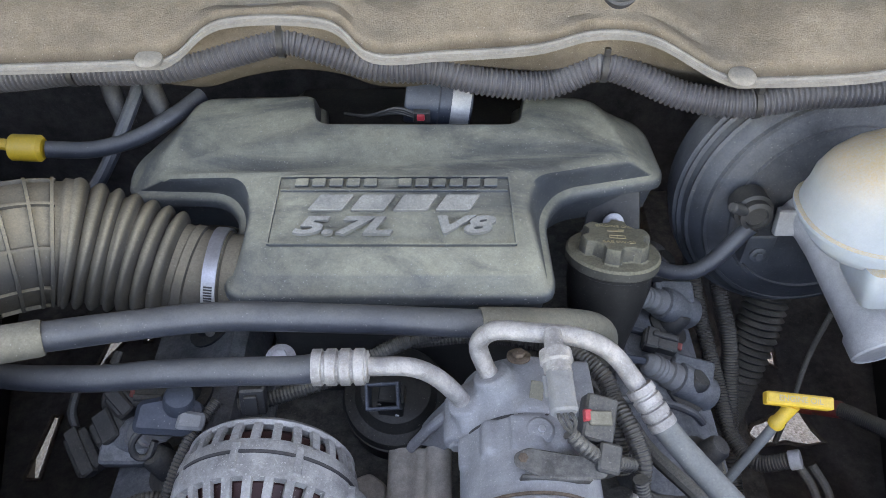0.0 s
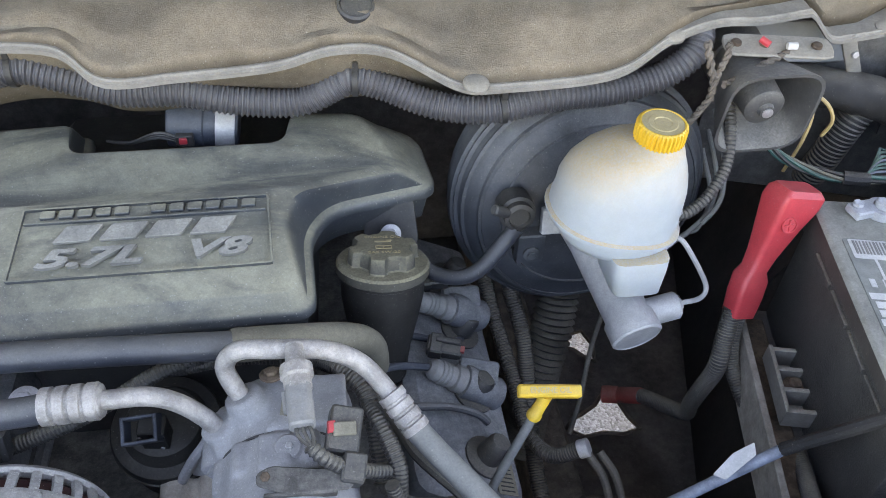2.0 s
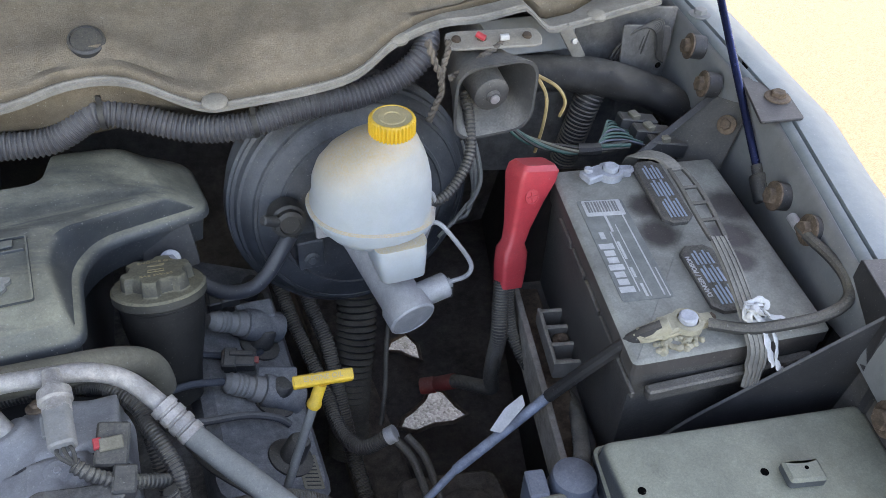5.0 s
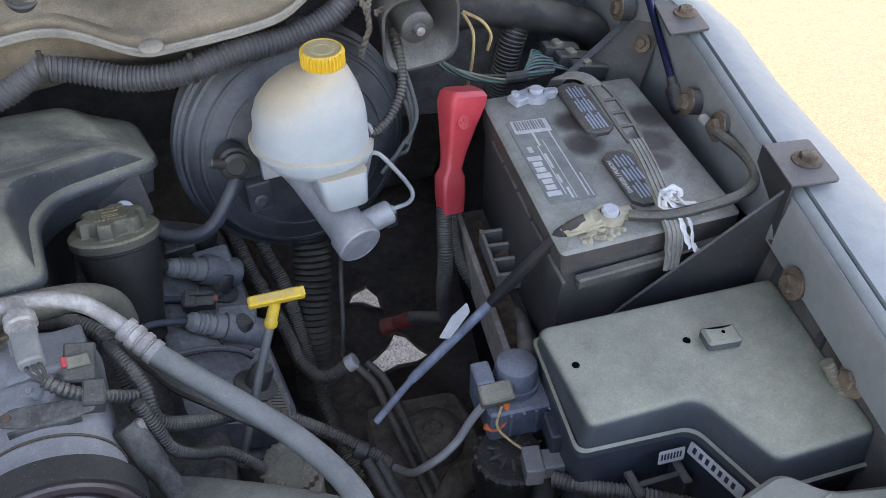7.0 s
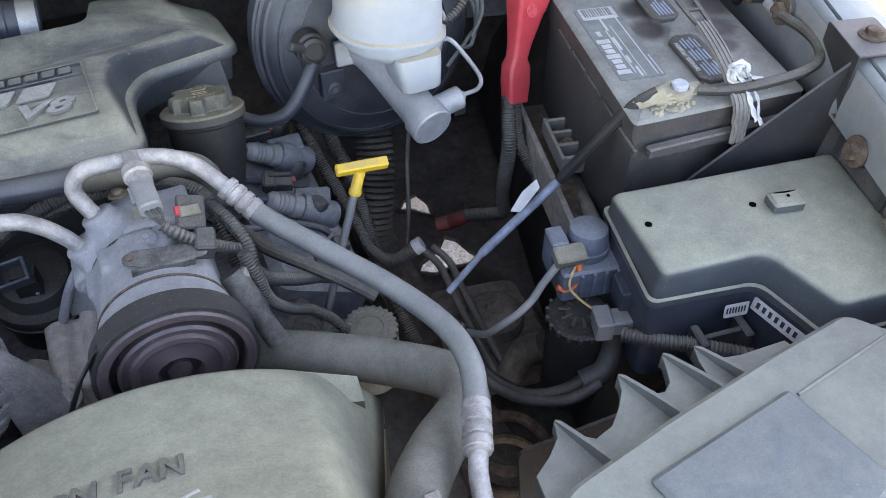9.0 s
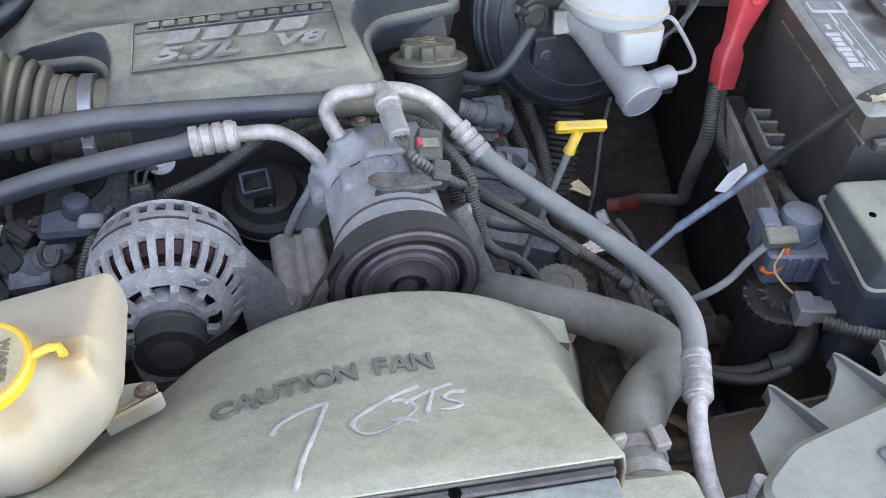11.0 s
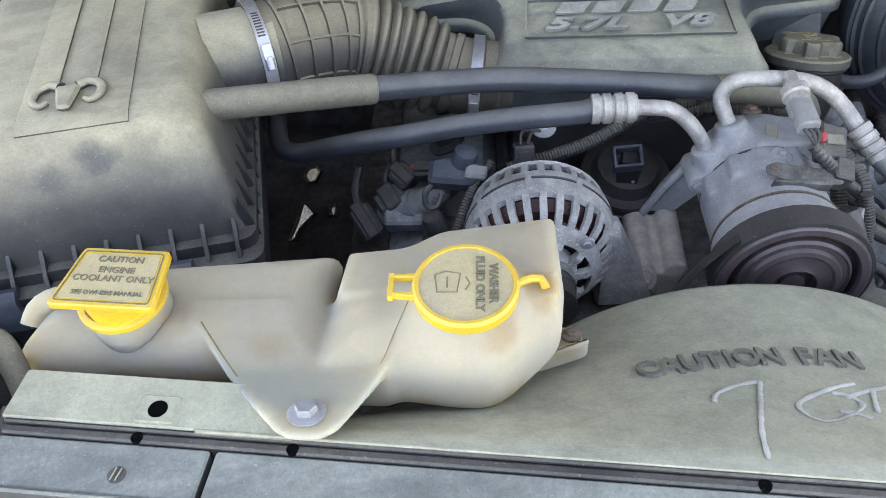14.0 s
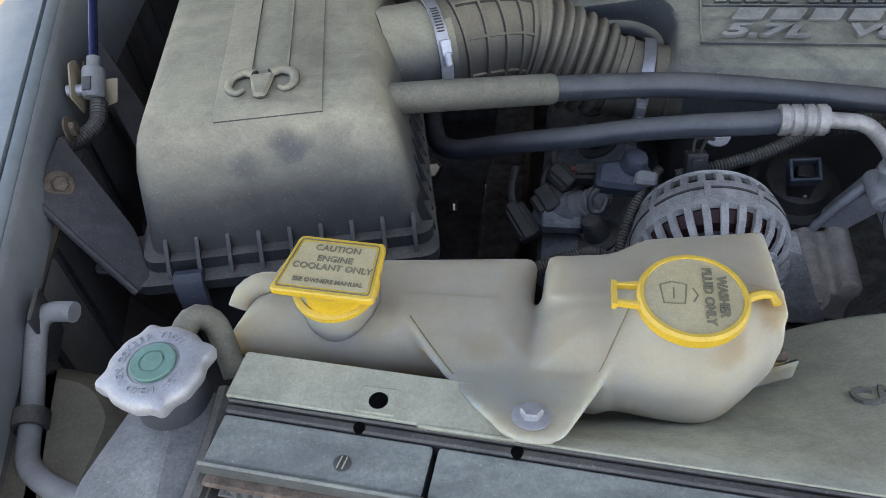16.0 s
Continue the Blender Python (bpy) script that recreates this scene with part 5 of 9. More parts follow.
for r_, h_, k_ in ((0.033, -0.004, 1), (0.037, -0.002, 1), (0.0385, 0.004, 1), (0.037, 0.0085, 1), (0.034, 0.011, 0.6), (0.030, 0.0118, 0), (0.020, 0.0118, 0), (0.019, 0.0105, 0), (0.006, 0.0105, 0)):
    row = []
    for i in range(128):
        a = 2 * math.pi * i / 128
        lob = max(0, math.cos(2 * a)) ** 14 * 0.0065 * k_ + max(0, -math.cos(2 * a)) ** 20 * 0.004 * k_ + 0.0004 * k_ * math.cos(12 * a)
        row.append(m @ V((0.94 * r_ + lob) * math.cos(a), (0.94 * r_ + lob) * math.sin(a), h_))
    rings.append(row)
loft(bm, rings)
rc = part("radiator_cap", bm, M_CAPMETAL, rp, "dull stamped metal radiator cap")
bm = BM()
lathe(bm, [(0.0165, 0.0095), (0.0165, 0.013), (0.0155, 0.0138), (0.0095, 0.0138), (0.009, 0.013), (0.008, 0.013), (0.0075, 0.0145), (0.001, 0.0146)], m.translation, m.to_3x3() @ V(0, 0, 1), 32)
part("cap_button", bm, M_CAPGREEN, rc, "green oxidised centre button")
for s_, a0, d in (("KEEP TIGHT", 75, -1), ("DO NOT OPEN HOT", 225, 1)):
    n = len(s_)
    for i, ch in enumerate(s_):
        if ch == " ":
            continue
        a = a0 + d * (i - (n - 1) / 2) * 12.0
        f = pose(0, 0, 0, 0, 0, a) @ pose(0.0242, 0, 0.0116, 0, 0, -90 if d < 0 else 90)
        text(ch, 0.0078, m @ f, M_CAPMETAL, rc, 0.0012, "stamped_letter")
bm = BM()
tube(bm, [(-0.612, 0.022, 1.132), (-0.610, 0.042, 1.143), (-0.604, 0.057, 1.147), (-0.592, 0.06, 1.138), (-0.585, 0.052, 1.118), (-0.578, 0.04, 1.10)], 0.0098, 14)
part("overflow_hose", bm, M_SLEEVE, rp, "dusty rubber overflow hose")

sh = thing("fan_shroud", "olive dusty plastic fan shroud with raised warning letters", "fan shroud", (-0.05, 0.1, 0.75))
NU, NV = 48, 12


def shroud_pt(u, v):
    s, e = min(1, u / 0.9), max(0, (u - 0.9) / 0.1)
    x = -0.42 + 0.585 * s + 0.008 * e
    f = RM @ V(x + 0.35, -0.0104, 1.1412)
    f.z -= 0.11 * e
    a = radians(158 - 106 * s - 27 * e)
    b = V(0.022 + 0.265 * math.cos(a), 0.205, 0.772 + 0.265 * math.sin(a))
    w = v ** 0.92
    p = f.lerp(b, w)
    p.z -= 0.010 * math.sin(math.pi * v)
    return p


bm = BM()
rows = [[shroud_pt(u / NU, v / NV) for u in range(NU + 1)] for v in range(NV + 1)]
c0 = V(0.022, 0.205, 0.772)
rows.append([c0 + (p - c0) * 0.985 + V(0, 0.006, 0) for p in rows[-1]])
rows.append([c0 + (p - c0) * 0.965 + V(0, 0.006, 0) for p in rows[-2]])
rows.append([c0 + (p - c0) * 0.955 + V(0, -0.03, 0) for p in rows[-3]])
loft(bm, rows, False, False, False)
o = part("hood_shell", bm, M_SHROUD, sh, "", 60)
o.modifiers.new("thickness", "SOLIDIFY").thickness = 0.003
bm = BM()
e1 = [shroud_pt(1, v / NV) for v in range(NV + 1)]
loft(bm, [e1, [p + V(0.0, 0, -0.05) for p in e1], [p + V(0.0, 0, -0.35) for p in e1]], False, False, False)
o = part("side_wall", bm, M_SHROUD, sh)
o.modifiers.new("thickness", "SOLIDIFY").thickness = 0.003
bm = BM()
loft(bm, [[V(x, y, z) for x, y, z in ((0.18, 0.172, 0.972 - d_), (0.186, 0.21, 0.976 - d_), (0.237, 0.2, 0.951 - d_), (0.234, 0.172, 0.946 - d_))] for d_ in (0.02, 0.002, 0.0)])
part("mount_tab", bm, M_SHROUD, sh)


GRID = [(shroud_pt(i / 120, j / 60), i, j) for i in range(20, 120) for j in range(2, 56)]


def on_shroud(x, y):
    """The shroud's surface frame above (x, y)."""
    best = min(GRID, key=lambda t: (t[0].x - x) ** 2 + (t[0].y - y) ** 2)
    p, i, j = best
    du = shroud_pt(min(120, i + 8) / 120, j / 60) - shroud_pt((i - 8) / 120, j / 60)
    dv = shroud_pt(i / 120, min(60, j + 5) / 60) - shroud_pt(i / 120, max(0, j - 5) / 60)
    n_ = du.cross(dv)
    return basis(V(x, y, p.z - (n_.x * (x - p.x) + n_.y * (y - p.y)) / n_.z), n_, du)


CF = "CAUTION FAN"
WIDE = {"C": 0.95, "T": 0.88, "I": 0.5, "O": 1.1, " ": 0.62, "F": 0.85}
for i, ch in enumerate(CF):
    if ch == " ":
        continue
    u = (sum(WIDE.get(c, 1.0) for c in CF[:i]) + (WIDE.get(ch, 1.0) - 0.95) / 2) / (sum(WIDE.get(c, 1.0) for c in CF) - 1.0)
    x = -0.100 + 0.160 * u
    y = 0.078 + 0.037 * u - 0.021 * u * u
    f = on_shroud(x, y)
    text(ch, 0.034, f @ pose(0, 0, 0.0006 + 0.0008 * (1 - u), 0, 0, 10 - 13 * u), M_DARKEMB, sh, 0.0018, "raised_letter", sx=0.76, bold=0.0009)


def chalk(pts):
    bm = BM()
    path = [on_shroud(p.x, p.y).translation for p in spline([V(x, y, 0) for x, y in pts], 0.003)]
    sweep(bm, [p + V(0, 0, 0.0009) for p in path], [0.0019 + 0.0003 * math.sin(i * 0.9) + 0.0002 * math.sin(i * 2.3) for i in range(len(path))], 8, 0.3)
    part("chalk_stroke", bm, M_CHALK, sh, "white handwritten chalk stroke")


chalk([(-0.063, 0.032), (-0.058, 0.043), (-0.041, 0.054), (-0.021, 0.06)])
chalk([(-0.021, 0.06), (-0.032, 0.027), (-0.043, -0.006), (-0.049, -0.034)])
chalk([(0.05, 0.062), (0.027, 0.052), (-0.001, 0.034), (-0.005, 0.021), (0.005, 0.011), (0.025, 0.018), (0.042, 0.032), (0.038, 0.045), (0.027, 0.047)])
chalk([(0.022, 0.024), (0.032, 0.022), (0.042, 0.016)])
chalk([(0.035, 0.042), (0.057, 0.053), (0.077, 0.06)])
chalk([(0.060, 0.054), (0.054, 0.038), (0.049, 0.025)])
chalk([(0.084, 0.047), (0.074, 0.048), (0.066, 0.042), (0.073, 0.036), (0.078, 0.030), (0.068, 0.026), (0.06, 0.027)])

# ---- coolant and washer tank ----
tk = thing("coolant_washer_tank", "white plastic coolant and washer fluid tank with yellow caps", "fluid tank", (-0.37, 0.08, 1.05))


COOLANT = [(-0.588, 0.062), (-0.352, 0.050), (-0.349, 0.170), (-0.568, 0.150)]
WASHER = [(p.x, p.y) for p in rnd([(-0.345, 0.036), (-0.220, 0.029), (-0.168, 0.078), (-0.168, 0.190), (-0.264, 0.182), (-0.292, 0.162), (-0.341, 0.160)], [0.001, 0.014, 0.016, 0.004, 0.008, 0.008, 0.001], 4)]
FLANGE = [(p.x, p.y) for p in rnd([(-0.356, -0.026), (-0.329, -0.026), (-0.300, 0.034), (-0.276, 0.085), (-0.276, 0.10), (-0.446, 0.10), (-0.445, 0.083), (-0.396, 0.018)], [0.011, 0.011, 0.01, 0.002, 0.002, 0.002, 0.002, 0.01], 5)]


def tank_field(X, Y, Z):
    zc = 1.1365 - 0.07 * np.maximum(Y - 0.09, 0)
    a = meet(sd_poly(X, Y, COOLANT), np.maximum(Z - zc, 1.076 - Z), 0.0285)
    zw = 1.160 - 0.18 * np.maximum(Y - 0.085, 0) + 0.09 * (X + 0.235)
    b = meet(sd_poly(X, Y, WASHER), np.maximum(Z - zw, 1.076 - Z), 0.036)
    edge = meet(sd_poly(X, Y, WASHER) + 0.001, np.maximum(Z - zw + 0.002, np.maximum(1.09 - Z, 0.10 - Y)), 0.012)
    neck = meet(np.hypot(X + 0.240, Y - 0.079) - 0.035, np.maximum(Z - 1.172, 1.1 - Z), 0.004)
    b = blend(blend(b, edge, 0.01), neck, 0.03)
    tab = meet(np.maximum(np.abs(X + 0.186) - 0.013, np.abs(Y - 0.091) - 0.013), np.maximum(Z - 1.1665, 1.12 - Z), 0.005)
    b = blend(b, tab, 0.006)
    low = 1.1465 - 0.26 * np.maximum(Y + 0.004, -0.03)
    side = np.clip((np.abs(X + 0.332) - 0.018) / 0.03, 0, 1)
    zf = low + (np.maximum(low, np.where(X > -0.332, 1.1475, 1.1368)) - low) * side * np.clip(Y / 0.03, 0, 1)
    f = meet(sd_poly(X, Y, FLANGE) - 0.004, np.maximum(Z - zf, low - 0.0055 - Z), 0.002)
    valley = meet(np.maximum(np.abs(X + 0.345) - 0.04, np.abs(Y - 0.075) - 0.034), np.maximum(Z - low - 0.0005, 1.09 - Z), 0.008)
    return blend(blend(blend(a, b, 0.003), valley, 0.022), f, 0.004)


part("tank_body", moulded(tank_field, (-0.604, -0.03, 1.058), (-0.152, 0.2, 1.182), 0.0026), M_TANK, tk, "white moulded double chamber with mounting flange", 180)
bm = BM()
prism(bm, rnd([(-0.592, 0.054), (-0.40, 0.042), (-0.40, 0.15), (-0.578, 0.155)], 0.02, 4), 1.090, 1.093, Matrix(), 0, 0.001)
part("seam_flange", bm, M_TANK, tk)
bolt(tk, (-0.345, -0.0085, 1.1478), (0, 0.25, 1), 0.0078, M_CAPMETAL, True, "galvanised hex bolt")
bm = BM()
tube(bm, [(-0.52, 0.104, 1.124), (-0.545, 0.106, 1.131), (-0.566, 0.107, 1.133), (-0.581, 0.102, 1.127), (-0.586, 0.092, 1.118)], 0.0105, 18)
part("overflow_spout", bm, M_TANK, tk)
# thin brown tubes draw the dark line along both flange edges
for run in ([(-0.402, 0.028), (-0.424, 0.056), (-0.442, 0.080)], [(-0.301, 0.036), (-0.290, 0.058), (-0.279, 0.082)]):
    path = spline([(x, y, 0) for x, y in run], 0.005)
    zs = np.arange(1.19, 1.07, -0.0005)
    top = []
    for p in path:
        f = tank_field(np.full(zs.shape, p.x), np.full(zs.shape, p.y), zs)
        top.append(V(p.x, p.y, float(zs[np.argmax(f < 0)])))
    bm = BM()
    tube(bm, top, 0.0007, 6, 0.003)
    part("flange_crease", bm, M_CAPTEXT, tk, "thin brown line along the flange joint")
# coolant cap
bm = BM()
lathe(bm, [(0.0315, -0.032), (0.031, -0.020), (0.0305, -0.0155), (0.029, -0.012), (0.0275, 0.02), (0.025, 0.022)], (-0.499, 0.090, 1.152), (0, -0.1, 1), 36)
part("coolant_neck", bm, M_TANK, tk)
bm = BM()
hoop(bm, [(0.0285, -0.003), (0.0335, -0.002), (0.0335, 0.002), (0.0315, 0.003), (0.0285, 0.003)], (-0.499, 0.089, 1.157), (0, -0.1, 1), 36)
part("cap_ring", bm, M_YELLOW, tk, "yellow retaining ring")
CM = basis((-0.497, 0.087, 1.180), (0.02, -0.09, 1), (1, -0.06, 0))
bm = BM()
prism(bm, [(-0.042, -0.027), (0.037, -0.027), (0.034, 0.027), (-0.033, 0.027)], -0.007, 0.0, CM, 0.004, 0.0012)
lathe(bm, [(0.026, -0.03), (0.026, -0.004)], CM.translation + V(0, -0.004, 0), (0, -0.1, 1), 32)
cc = part("coolant_cap", bm, M_YELLOW, tk, "yellow flip cap with black warning text")
bm = BM()
fq = rnd([(-0.0385, -0.0235), (0.0335, -0.0235), (0.031, 0.0235), (-0.0305, 0.0235)], 0.003, 2)
fj = inset(fq, 0.0009)
loft(bm, [[CM @ V(p.x, p.y, 0.0) for p in fq], [CM @ V(p.x, p.y, 0.0006) for p in fq], [CM @ V(p.x, p.y, 0.0006) for p in fj], [CM @ V(p.x, p.y, 0.0) for p in fj]], False, False)
part("border_line", bm, M_CAPTEXT, cc)
bm = BM()
prism(bm, [(-0.036, -0.021), (0.031, -0.021), (0.029, 0.021), (-0.0285, 0.021)], -0.001, 0.0004, CM, 0.003, 0.0002)
part("cap_face", bm, M_YDUST, cc, "dusty faded yellow cap face")
for s_, y in (("CAUTION", 0.0155), ("ENGINE", 0.0055), ("COOLANT ONLY", -0.0025), ("SEE OWNERS MANUAL", -0.0155)):
    text(s_, 0.0078 if y > -0.01 else 0.0052, CM @ Matrix.Translation((0, y, 0.0007)), M_CAPTEXT, cc, 0.0003, sx=1.0, bold=0.0001)
# washer cap
WM = basis((-0.240, 0.077, 1.1815), (0.0, -0.06, 1), (1, 0, 0))
bm = BM()
lathe(bm, [(0.033, -0.010), (0.038, -0.009), (0.038, -0.002), (0.036, 0.0005), (0.0335, 0.0005), (0.033, -0.002), (0.003, -0.002)], WM.translation, (0, -0.06, 1), 56)
for s in (-1, 1):
    prism(bm, [(-0.034, s * 0.011), (-0.052, s * 0.009), (-0.052, s * 0.0065), (-0.034, s * 0.007)][::s], -0.007, -0.001, WM, 0, 0.0005)
prism(bm, [(-0.055, -0.011), (-0.051, -0.011), (-0.051, 0.011), (-0.055, 0.011)], -0.007, -0.001, WM, 0.001, 0.0005)
tube(bm, [WM @ V(0.036, 0.002, -0.004), WM @ V(0.045, 0.006, -0.003), WM @ V(0.054, 0.006, -0.004), WM @ V(0.056, 0.0, -0.006)], 0.0032, 8)
wc = part("washer_cap", bm, M_YELLOW, tk, "bright yellow washer cap with dusty top")
bm = BM()
lathe(bm, [(0.0332, -0.003), (0.0332, -0.0008), (0.002, -0.0004)], WM.translation, (0, -0.06, 1), 48)
part("cap_disc", bm, M_YDUST, wc, "dusty tan cap top")
for s_, x in (("WASHER", 0.0195), ("FLUID ONLY", 0.010)):
    text(s_, 0.0088, WM @ pose(x, 0.0, -0.0004, 0, 0, -90), M_CAPTEXT, wc, 0.0008, sx=1.0, bold=0.0003)
bm = BM()
for pl in ([(-0.022, 0.008), (-0.014, 0.011), (-0.004, 0.009), (-0.006, -0.008), (-0.02, -0.008), (-0.022, 0.008)], [(-0.013, 0.006), (-0.013, -0.004)], [(0.0, 0.006), (0.003, 0.0), (0.0, -0.006)]):
    tube(bm, [WM @ V(x, y, -0.0005) for x, y in pl], 0.0006, 6, straight=True)
part("cap_symbol", bm, M_CAPTEXT, wc, "embossed wiper symbol")
bm = BM()
prism(bm, rnd([(-0.19, 0.088), (-0.156, 0.099), (-0.147, 0.111), (-0.153, 0.122), (-0.19, 0.124)], [0.002, 0.008, 0.01, 0.008, 0.002], 4), 1.072, 1.0785, Matrix(), 0, 0.0015)
part("side_ear", bm, M_TANK, tk)
bm = BM()
prism(bm, rnd([(-0.186, 0.083), (-0.146, 0.099), (-0.143, 0.105), (-0.186, 0.092)], 0.003, 3), 1.066, 1.086, Matrix(), 0, 0.002)
part("ear_rib", bm, M_TANK, tk)
bolt(tk, (-0.157, 0.1125, 1.079), (0, 0.2, 1), 0.005, M_RUST)

# ---- compressor ----
cp = thing("ac_compressor", "dusty cast aluminium air conditioning compressor with belt pulley", "compressor", (0.08, 0.34, 0.9))
PC = V(0.079, 0.25, 0.992)


def housing_field(X, Y, Z):
    x, y, z = X - PC.x, Y - PC.y, Z - PC.z
    r = np.hypot(x, z)
    barrel = meet(r - 0.0635, np.maximum(0.034 - y, y - 0.139), 0.002)
    collar = meet(r - 0.0665, np.maximum(0.034 - y, y - 0.062), 0.0025)
    head = meet(r - 0.0625, np.maximum(0.1405 - y, y - 0.205), 0.004)
    top = meet(np.maximum(np.abs(x - 0.022) - 0.036, np.abs(y - 0.172) - 0.030), np.maximum(z - 0.0655 + 0.12 * (y - 0.15), -z), 0.005)
    web = meet(np.maximum(np.abs(x + 0.028) - 0.034, np.abs(y - 0.168) - 0.024), np.maximum(z - 0.05 - 0.35 * (x + 0.028), -z), 0.008)
    head = blend(blend(head, top, 0.006), web, 0.01)

    def port(p, d, rad, low, high):
        d = V(*d).normalized()
        u, v, w = X - p[0], Y - p[1], Z - p[2]
        k = u * d.x + v * d.y + w * d.z
        return meet(np.sqrt(np.maximum(u * u + v * v + w * w - k * k, 0)) - rad - 0.1 * np.maximum(-k, 0), np.maximum(low - k, k - high), 0.0025)

    head = blend(head, port((0.021, 0.416, 1.030), (-0.45, 0.1, 1), 0.0165, -0.06, 0.007), 0.008)
    head = blend(head, port((0.044, 0.430, 1.058), (-0.4, 0.35, 1), 0.0175, -0.06, 0.002), 0.008)
    lug = meet(np.hypot(x + 0.066, z - 0.008) - 0.0125, np.maximum(0.142 - y, y - 0.19), 0.003)
    head = blend(head, lug, 0.006)
    both = np.minimum(barrel, head)
    for a in (35, 68, 128, 160):
        ca, sa = math.cos(radians(a)), math.sin(radians(a))
        both = blend(both, meet(np.hypot(x - 0.0615 * ca, z - 0.0615 * sa) - 0.0075, np.maximum(0.108 - y, y - 0.139), 0.003), 0.005)
    step_ = meet(np.maximum(np.abs(x + 0.006) - 0.014, np.abs(y - 0.122) - 0.016), np.maximum(z - 0.066, -z), 0.002)
    return np.minimum(blend(both, step_, 0.004), collar)


part("housing", moulded(housing_field, (-0.012, 0.275, 0.922), (0.152, 0.462, 1.075), 0.0021), M_ALU, cp, "dusty grey cast housing with two pipe ports", 45)
bm = BM()
hoop(bm, [(0.0655, 0.0615), (0.0668, 0.0615), (0.0668, 0.064), (0.0655, 0.064)], PC, (0, 1, 0), 64)
part("seam_ring", bm, M_RUST, cp, "rust-brown seam ring")
bm = BM()
hoop(bm, [(0.058, 0.1385), (0.0632, 0.1385), (0.0632, 0.141), (0.058, 0.141)], PC, (0, 1, 0), 64)
part("head_gasket", bm, M_DARKSTEEL, cp, "dark gasket line at the rear head")
bolt(cp, (0.0135, 0.394, 1.0), (0, -1, 0), 0.0075, M_ALU, False)
bm = BM()
lathe(bm, [(0.014, -0.006), (0.0135, 0.001), (0.0105, 0.004), (0.005, 0.0045)], (0.084, 0.372, 1.0545), (0.05, -0.15, 1), 20)
part("small_lug", bm, M_ALU, cp)
bolt(cp, (0.085, 0.371, 1.059), (0.05, -0.15, 1), 0.0035, M_STEEL, False)
bm = BM()
loft(bm, [[V(0.030, 0.418, 1.0), V(0.008, 0.432, 1.005), V(0.006, 0.446, 0.998), V(0.03, 0.44, 0.985)], [V(0.022, 0.418, 0.965), V(-0.012, 0.434, 0.968), V(-0.014, 0.452, 0.955), V(0.02, 0.44, 0.945)], [V(0.0, 0.43, 0.925), V(-0.033, 0.444, 0.918), V(-0.032, 0.46, 0.905), V(0.0, 0.45, 0.91)]])
part("mount_arm", bm, M_ALU, cp, "grey cast mounting arm", 25)
bm = BM()
tube(bm, [(0.010, 0.430, 1.0), (-0.013, 0.431, 0.966), (-0.038, 0.437, 0.911)], 0.0055, 10)
part("arm_rib", bm, M_ALU, cp)
bolt(cp, (0.070, 0.447, 1.062), (0, 0.3, 1), 0.0065, M_RUST)
bm = BM()
prism(bm, [(-0.046, -0.004), (-0.02, -0.013), (0.03, -0.012), (0.037, -0.002), (0.032, 0.006), (0.0, 0.008), (-0.034, 0.012), (-0.046, 0.006)], 0, 0.003, basis((0.104, 0.338, 1.0585), (0.14, -0.2, 1)), 0.004, 0.001)
prism(bm, [(-0.04, -0.002), (0.02, -0.002), (0.02, 0.001), (-0.04, 0.001)], -0.009, 0.002, basis((0.104, 0.327, 1.056), (0.14, -0.2, 1)), 0.001, 0.0008)
part("plate", bm, M_BLOCK, cp, "thin grimy steel hose bracket")
bolt(cp, (0.066, 0.339, 1.066), (0.1, -0.2, 1), 0.0042, M_RUST, False)
bm = BM()
box(bm, (0.012, 0.03, 0.0012), basis((0.083, 0.405, 1.058), (-0.1, -0.3, 1)) @ pose(0, 0, 0, 0, 0, -10), 0.001, 0.0004)
part("spec_label", bm, M_SLEEVE, cp, "small worn specification label")
bm = BM()
hoop(bm, [(0.0635, 0.002), (0.065, -0.001), (0.072, -0.001), (0.0745, 0.001), (0.0745, 0.03), (0.0635, 0.031)], PC, (0, 1, 0), 64)
pu = part("pulley", bm, M_PULLEY, cp, "brown steel clutch pulley")
bm = BM()
hoop(bm, [(0.0748, 0.002), (0.0785, 0.002), (0.0785, 0.029), (0.0748, 0.029)], PC, (0, 1, 0), 64)
part("belt_wrap", bm, M_BELT, pu, "black ribbed drive belt")
# black disc stands in for the shade of the gap
bm = BM()
lathe(bm, [(0.067, 0.012), (0.0665, 0.0125), (0.01, 0.0125)], PC, (0, 1, 0), 64)
part("gap_shadow_disc", bm, M_BELT, pu, "black disc for the shade between pulley and clutch")
bm = BM()
lathe(bm, [(0.056, 0.011), (0.0565, 0.002), (0.054, -0.001), (0.052, 0.0015), (0.047, 0.001), (0.045, -0.003), (0.040, -0.004), (0.037, -0.0015), (0.03, -0.002), (0.022, -0.006), (0.02, 0.004), (0.012, 0.004), (0.0115, -0.002), (0.004, -0.004)], PC, (0, 1, 0), 64)
part("clutch_plate", bm, M_PULLEY, pu)
bm = BM()
tg = [PC + V(-0.0775 * math.cos(radians(40)), 0.0155, 0.0775 * math.sin(radians(40))), PC + V(-0.088, 0.0155, 0.01), PC + V(-0.13, 0.0155, -0.07), PC + V(-0.17, 0.0155, -0.16)]
sweep(bm, [Vector(p) for p in tg], [0.0125] * 4, 8, 0.16)
part("belt_run", bm, M_BELT, cp, "black drive belt running down")
ps = thing("pressure_switch", "grey pressure switch with wire lead on the refrigerant pipe", "sensor", (0.097, 0.385, 1.085))
sw = basis((0.0955, 0.424, 1.111), (0.06, -0.97, -0.2), (1, 0.06, 0))
bm = BM()
